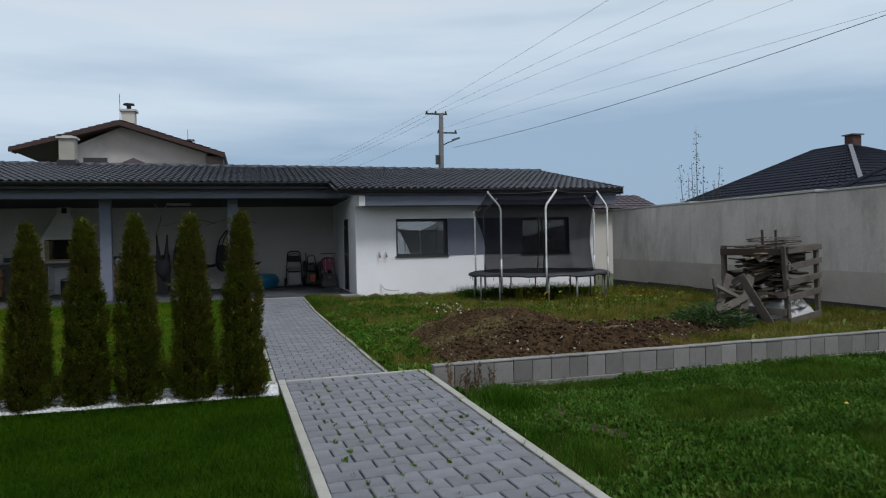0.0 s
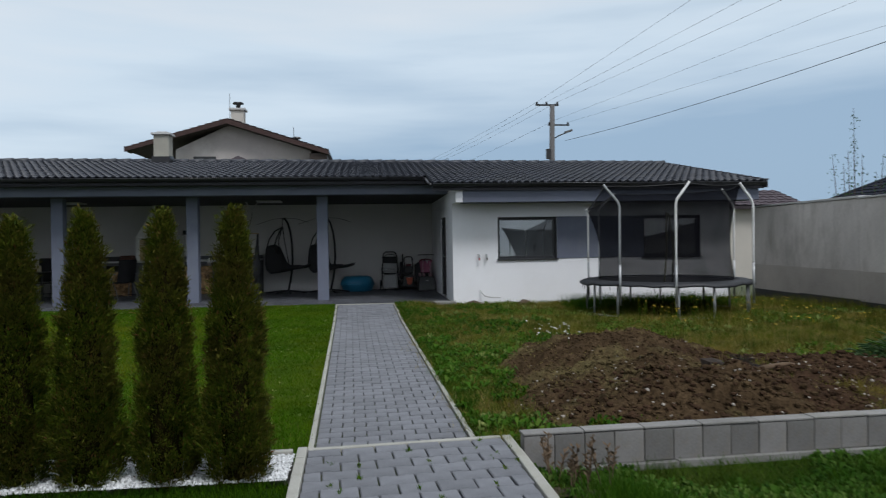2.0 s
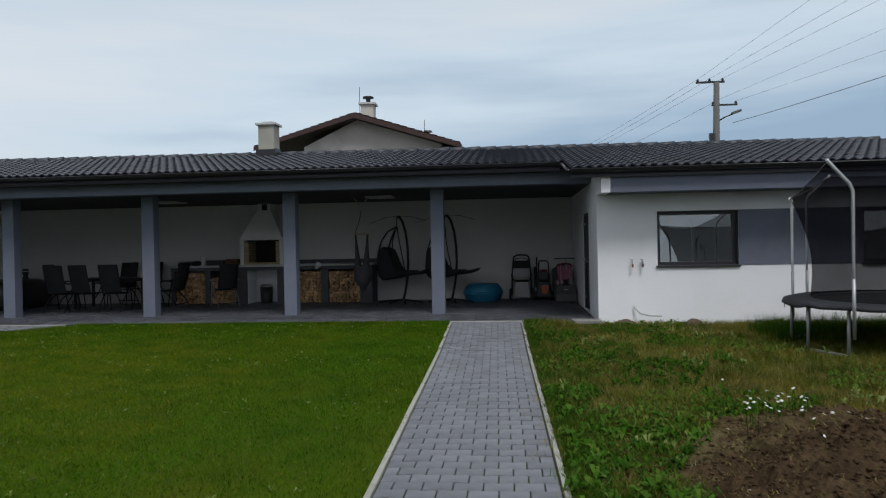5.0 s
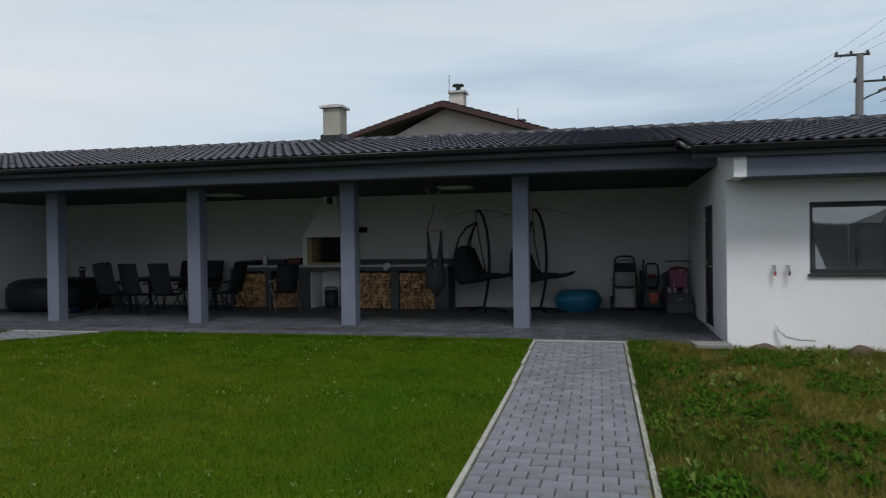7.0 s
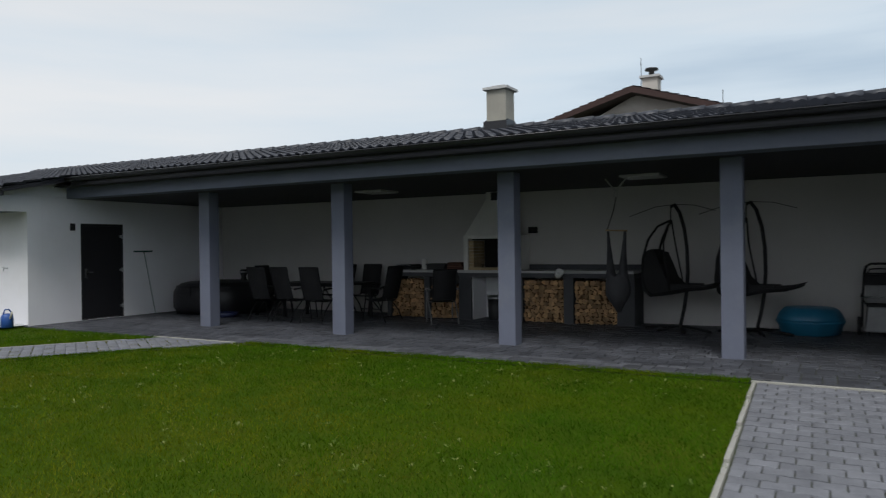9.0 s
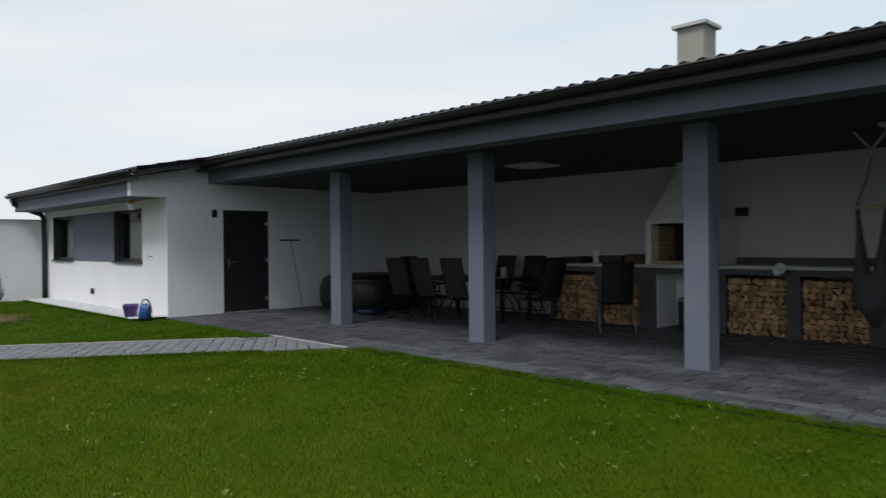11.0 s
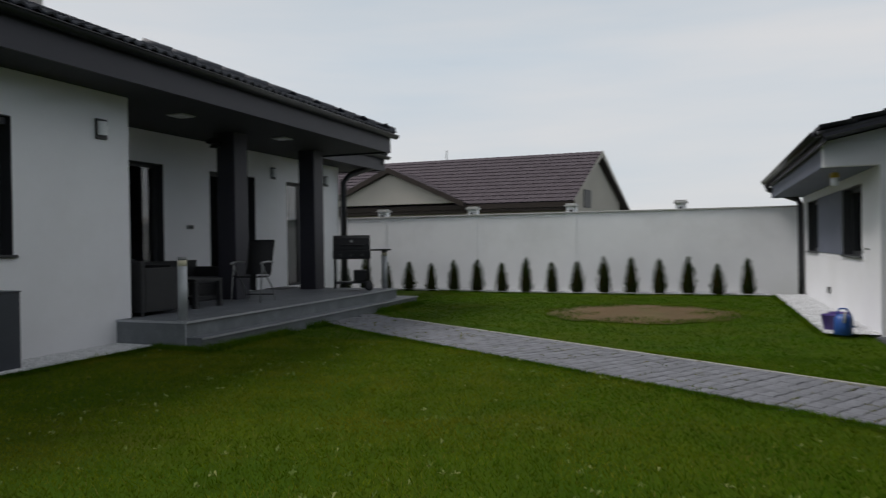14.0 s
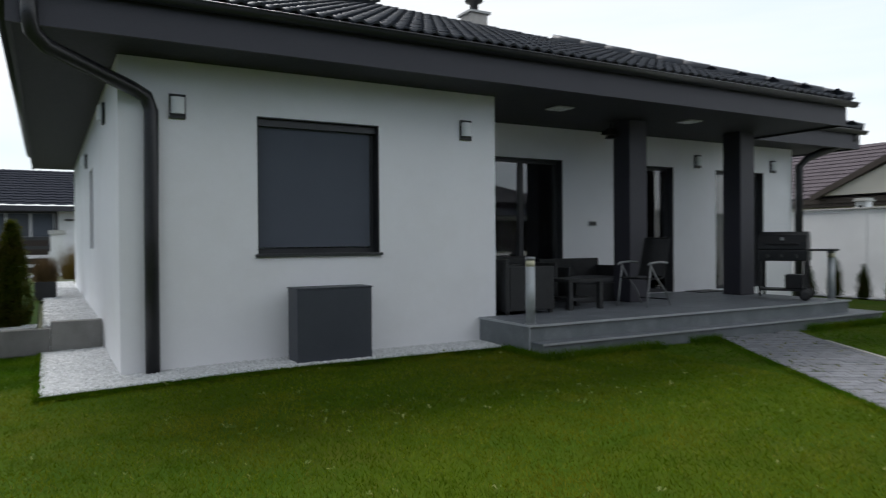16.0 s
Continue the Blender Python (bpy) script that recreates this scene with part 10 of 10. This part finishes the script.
def lay(parent, spots, pick, field_mat, label):
    """Pavers at the given poses, whole or half: those that pick() chooses as objects of their own, the others joined."""
    rest, count = [], 0
    for m, half in spots:
        mesh = HALF_MESH if half else BONE_MESH
        if count < 300 and pick(m.translation.x, m.translation.y):
            ob = new("paver", mesh)
            ob.parent = parent
            ob.matrix_parent_inverse = HOME[parent].inverted()
            ob.matrix_basis = m
            count += 1
        else:
            rest.append((m, HALF if half else BONE))
    if rest:
        big = Bag()
        for m, bag in rest:
            a = np.array(m)
            big.add(np.array(bag.v) @ a[:3, :3].T + a[:3, 3], bag.f)
        tagged(part("pavers", big.mesh("pavers", field_mat), field_mat, parent, label), kind="stuff")


def row_spots(a, b, y, z, odd, to=None):
    """One course of pavers between a and b: whole ones, or every other course set off by half a paver."""
    n = max(int(round((b - a) / 0.2)), 1)
    s = (b - a) / (n * 0.2)
    xs_ = [(a + (i + 0.5) * 0.2 * s, 0) for i in range(n)] if not odd else [(a + 0.05 * s, 1)] + [(a + (i + 1) * 0.2 * s, 0) for i in range(n - 1)] + [(b - 0.05 * s, 2)]
    out = []
    for x, half in xs_:
        p = Vector((x, y, 0)) if to is None else to @ Vector((x, y, 0))
        turn = (180 if half == 2 else 0) + random.uniform(-0.8, 0.8)
        m = pose(p.x, p.y, z(p.x, p.y) + random.uniform(-0.003, 0.003), random.uniform(-0.6, 0.6), random.uniform(-0.6, 0.6), turn)
        if to is not None:
            m = Matrix.Translation(m.translation) @ to.to_3x3().to_4x4() @ Matrix.Translation(-m.translation) @ m
        out.append((m @ Matrix.Diagonal((s, 1, 1, 1)), half))
    return out


def path_spots(x_left, x_right, y0, y1, z, slant=0.0):
    """Courses of pavers between two edges; slant turns the courses out of square."""
    spots = []
    turn = Matrix.Rotation(math.atan(slant), 4, "Z")
    for j in range(int((y1 - y0) / 0.145)):
        y = y0 + 0.08 + j * 0.145
        for m, half in row_spots(x_left(y) + 0.032, x_right(y) - 0.032, y, z, j % 2):
            at = m.translation.copy()
            shift = Matrix.Translation((at.x, at.y + slant * (at.x - 1.2), at.z))
            spots.append((shift @ turn @ Matrix.Translation(-at) @ m, half))
    return spots


def strip(x_left, x_right, y0, y1, z, drop):
    ys = spread(y0, y1, 0.5)
    v = []
    for y in ys:
        v += [(x_left(y), y, z(x_left(y), y) - drop), (x_right(y), y, z(x_right(y), y) - drop)]
    return Bag().add(v, [(2 * i, 2 * i + 1, 2 * i + 3, 2 * i + 2) for i in range(len(ys) - 1)])


def kerb_line(parent, x_of, y0, y1, z, width=0.042, length=1.0, proud=0.010):
    y = y0
    while y < y1 - 0.01:
        e = min(y + length, y1)
        a, b = x_of(y), x_of(e)
        wob = random.uniform(-0.004, 0.004)
        part("kerbstone", Bag().prism([(a - width / 2, y + 0.003), (a + width / 2, y + 0.003), (b + width / 2, e - 0.003), (b - width / 2, e - 0.003)], min(z(a, y), z(b, e)) - 0.25, (z(a, y) + z(b, e)) / 2 + proud + wob), M_KERB, parent, bevel=0.008)
        y = e


UL, UR = (lambda y: 0.53 - (y - 7.5) * 0.0247), (lambda y: 1.735 - (y - 7.5) * 0.0155)
LL, LR = (lambda y: 0.56 + (6.2 - y) * 0.026), (lambda y: 1.838 + (6.3 - y) * 0.006)
near_z = lambda x, y: 0.14
upper = thing("garden_path", (1.2, 12.6, 0), "grey interlocking paver path with pale kerbs", "path", kind="structure")
part("path_bed", strip(UL, UR, 6.25, 18.05, yard_z, 0.022), M_JOINT, upper, "mossy joints")
lay(upper, [q for q in path_spots(UL, UR, 6.12, 18.06, yard_z) if q[0].translation.y > step_y(q[0].translation.x) + 0.03], lambda x, y: 7.2 < y < 13.0, M_PAVER_FIELD, "grey pavers")
kerb_line(upper, UL, 6.24, 18.06, yard_z)
kerb_line(upper, UR, 6.34, 18.06, yard_z)
lower = thing("garden_path", (1.5, 1.0, 0), "raised grey paver path with mossy joints and a low step", "path", kind="structure")
part("path_bed", strip(LL, LR, -9.0, 6.2, near_z, 0.020), M_JOINT, lower, "mossy joints")
lay(lower, [q for q in path_spots(LL, LR, -9.0, 6.42, near_z, 0.07) if q[0].translation.y < step_y(q[0].translation.x) - 0.07], lambda x, y: y > 2.0, M_PAVER_FIELD, "grey pavers")
moss_x, moss_y = [], []
for m, half in path_spots(LL, LR, 1.3, 6.25, near_z, 0.07):
    if random.random() < 0.55 and m.translation.y < step_y(m.translation.x) - 0.1:
        c = m @ Vector((0.1, random.uniform(-0.05, 0.05), 0))
        for _ in range(random.choice((8, 14, 26))):
            moss_x.append(c.x + random.gauss(0, 0.006))
            moss_y.append(c.y + random.gauss(0, 0.016))
blades("joint_moss", np.array(moss_x), np.array(moss_y), 0.022, 0.009, 1.1, M_BLADE, "tufts of moss and grass in the paver joints", z0=0.016)
kerb_line(lower, LL, -9.0, 6.22, near_z, 0.06)
kerb_line(lower, LR, -9.0, 6.31, near_z, 0.06)
part("kerbstone", Bag().prism([(0.595, step_y(0.595) - 0.045), (1.80, step_y(1.80) - 0.045), (1.80, step_y(1.80)), (0.595, step_y(0.595))], -0.3, 0.146), M_KERB, lower, bevel=0.006)


# the path from the terrace to the house, turned by its own angle
P2A, P2B = Vector((-8.20, 18.08, 0)), Vector((-13.42, 10.08, 0))
p2 = thing("garden_path", (-10.8, 14.0, 0), "grey paver path crossing the lawn to the house step", "path", kind="structure")
d2 = (P2B - P2A).normalized()
turn2 = math.degrees(math.atan2(d2.y, d2.x)) - 90
len2 = (P2B - P2A).length
to2 = Matrix.Translation(P2A) @ Matrix.Rotation(radians(turn2), 4, "Z")
W2, N2 = 0.62, 0.72
ends = lambda p: 10.10 < p.y < 18.07
spots = []
for j in range(int((len2 + 1.0) / 0.145)):
    v = -0.5 + j * 0.145
    spots += [q for q in row_spots(-N2, W2, v, ground_z, j % 2, to2) if ends(q[0].translation)]
n2 = spread(0.3, len2 - 0.02, 0.5)
bb = Bag()
vv = []
for v in n2:
    for x in (-N2, W2):
        p = to2 @ Vector((x, v, 0))
        vv.append((p.x, min(p.y, 18.06), ground_z(p.x, p.y) - 0.02))
bb.add(vv, [(2 * i, 2 * i + 2, 2 * i + 3, 2 * i + 1) for i in range(len(n2) - 1)])
part("path_bed", bb, M_JOINT, p2)
lay(p2, spots, lambda x, y: y > 13.2, M_PAVER_FIELD, "grey pavers")
moss_x, moss_y = [], []
for m, half in spots:
    for u_, v_, su, sv in ((0.1, 0.0, 0.006, 0.035), (0.0, 0.072, 0.05, 0.006)):
        if random.random() < 0.22:
            for _ in range(random.choice((4, 7, 12))):
                c = m @ Vector((u_ + random.gauss(0, su), v_ + random.gauss(0, sv), 0))
                moss_x.append(c.x)
                moss_y.append(c.y)
blades("joint_moss", np.array(moss_x), np.array(moss_y), 0.020, 0.011, 1.2, M_WEED, "moss and dry grass in the paver joints", z0=0.008)
for sx in (W2 + 0.025,):
    v = -0.4 if sx < 0 else 0.0
    while v < len2 + 0.4:
        a, b = to2 @ Vector((sx, v + 0.003, 0)), to2 @ Vector((sx, v + 0.997, 0))
        v += 1.0
        if max(a.y, b.y) > 18.06 or min(a.y, b.y) < 10.09:
            continue
        s = d2.cross(Vector((0, 0, 1))) * 0.025
        z = ground_z(a.x, a.y)
        part("kerbstone", Bag().prism([(a - s)[:2], (a + s)[:2], (b + s)[:2], (b - s)[:2]], -0.2, z + 0.004), M_KERB, p2)
fringe = [to2 @ Vector((-N2 + random.gauss(-0.05, 0.03), random.uniform(0.6, len2), 0)) for _ in range(9000)]
fringe = [q for q in fringe if 10.2 < q.y < 17.9]
blades("path_edge_grass", np.array([q.x for q in fringe]), np.array([q.y for q in fringe]), 0.032, 0.009, 1.2, M_BLADE, "grass growing over the path edge")

# terrace floor of mixed dark pavers
terr = thing("terrace_floor", (-5.0, 20.7, 0), "dark grey terrace floor of mixed rectangular pavers", "floor", kind="structure")
part("floor_bed", Bag().box(-13.0, 2.94, 18.09, BACK, -0.1, -0.018), M_JOINT, terr)
rng = random.Random(5)
field, singles = Bag(), 0
y = 18.10
row = 0
shapes = {}
while y < BACK - 0.05:
    h = (0.14, 0.14, 0.21)[row % 3]
    h = min(h, BACK - y)
    x = -12.99
    while x < 2.93:
        w = rng.choice((0.14, 0.175, 0.21, 0.21, 0.28))
        w = min(w, 2.94 - x)
        if w < 0.05:
            break
        lift = rng.uniform(-0.003, 0.003)
        g = 0.004
        if y < 18.20 and -7.2 < x < 0.2:  # the lawn reaches in here
            x += w
            continue
        if y < 18.62 and -8.0 < x < 0.5 and singles < 300:
            key = (round(w, 3), round(h, 3))
            if key not in shapes:
                shapes[key] = paver_mesh([(-w / 2 + g, -h / 2 + g), (w / 2 - g, -h / 2 + g), (w / 2 - g, h / 2 - g), (-w / 2 + g, h / 2 - g)], "paver", surface("dark_grey_paver_%d" % len(shapes), (0.092, 0.097, 0.110), (0.050, 0.053, 0.062), scale=2.2, rough=0.6, bump=0.3, fine=120, vary=0.2, each=0.45, stain=(0.16, 0.165, 0.175), stain_scale=6, stain_amount=0.5) if not shapes else next(iter(shapes.values())).materials[0])[0]
            ob = new("paver", shapes[key])
            ob.parent = terr
            ob.matrix_parent_inverse = HOME[terr].inverted()
            ob.matrix_basis = pose(x + w / 2, y + h / 2, lift, rng.uniform(-0.5, 0.5), rng.uniform(-0.5, 0.5), 0)
            singles += 1
        else:
            e = 0.004
            z = lift
            field.add([(x + g, y + g, -0.02), (x + w - g, y + g, -0.02), (x + w - g, y + h - g, -0.02), (x + g, y + h - g, -0.02), (x + g + e, y + g + e, z), (x + w - g - e, y + g + e, z), (x + w - g - e, y + h - g - e, z), (x + g + e, y + h - g - e, z)], [(4, 5, 6, 7), (0, 1, 5, 4), (1, 2, 6, 5), (2, 3, 7, 6), (3, 0, 4, 7)])
        x += w
    y += h
    row += 1
tagged(part("pavers", field, M_TERRACE, terr), kind="stuff")
solid("lawn_edge", Bag().sheet(spread(-7.1, 0.22, 0.4), [18.08, 18.16, 18.238], lambda x, y: -0.010), M_LAWN, "strip of lawn running up to the terrace pavers", "lawn")
x, y = scatter(8000, -7.15, 0.22, 18.05, 18.245)
blades("lawn_grass", x, y, 0.034, 0.0075, 1.1, M_BLADE, "short lawn blades against the terrace")
for k in range(16):
    x = -7.1 + k * 0.44 + rng.uniform(-0.18, 0.18)
    w = rng.choice((0.10, 0.14, 0.21))
    part("edge_paver", Bag().box(x, x + w * 1.6, 18.15 + rng.uniform(0.0, 0.05), 18.238, -0.06, 0.0 + rng.uniform(-0.004, 0.002)), M_TERRACE, terr, bevel=0.005)
part("kerbstone", Bag().box(0.24, 1.62, 18.05, 18.095, -0.2, 0.01), M_KERB, terr, bevel=0.006)
part("kerbstone", Bag().box(-9.2, -7.3, 18.05, 18.095, -0.2, 0.008), M_KERB, terr, bevel=0.006)

# white gravel strips are laid on pale beds; low block retaining wall beside the path
bwall = thing("block_wall", (5.9, 6.6, 0), "low retaining wall of upright grey concrete blocks with a thin cap", "wall", kind="structure")


tb = math.degrees(math.atan(0.045))
shape = Bag().box(0.002, 0.193, 0.0, 0.09, -0.20, 0.0).mesh("block", M_BLOCK, bevel=0.006)
for k in range(43):
    x = 1.90 + k * 0.195
    if x > 10.2:
        break
    ob = new("block", shape)
    ob.parent = bwall
    ob.matrix_parent_inverse = HOME[bwall].inverted()
    ob.matrix_basis = pose(x, wall_y(x) + random.uniform(-0.003, 0.003), 0.195 + random.uniform(-0.002, 0.002), 0, 0, tb + random.uniform(-0.5, 0.5))
for k in range(8):
    x = 1.895 + k * 0.998
    part("footing", Bag().box(0.0, 0.997, -0.04, 0.14, -0.40, -0.203 + 0.006 * (k % 2), pose(x, wall_y(x), 0.195, 0, 0, tb)), M_COPING, bwall)
for k in range(20):
    x = 1.895 + k * 0.39
    part("coping", Bag().box(0.003, 0.387, -0.006, 0.098, 0.0, 0.014, pose(x, wall_y(x) + random.uniform(-0.004, 0.004), 0.198 + random.uniform(0, 0.004), 0, 0, tb + random.uniform(-0.4, 0.4))), M_COPING, bwall, bevel=0.005)
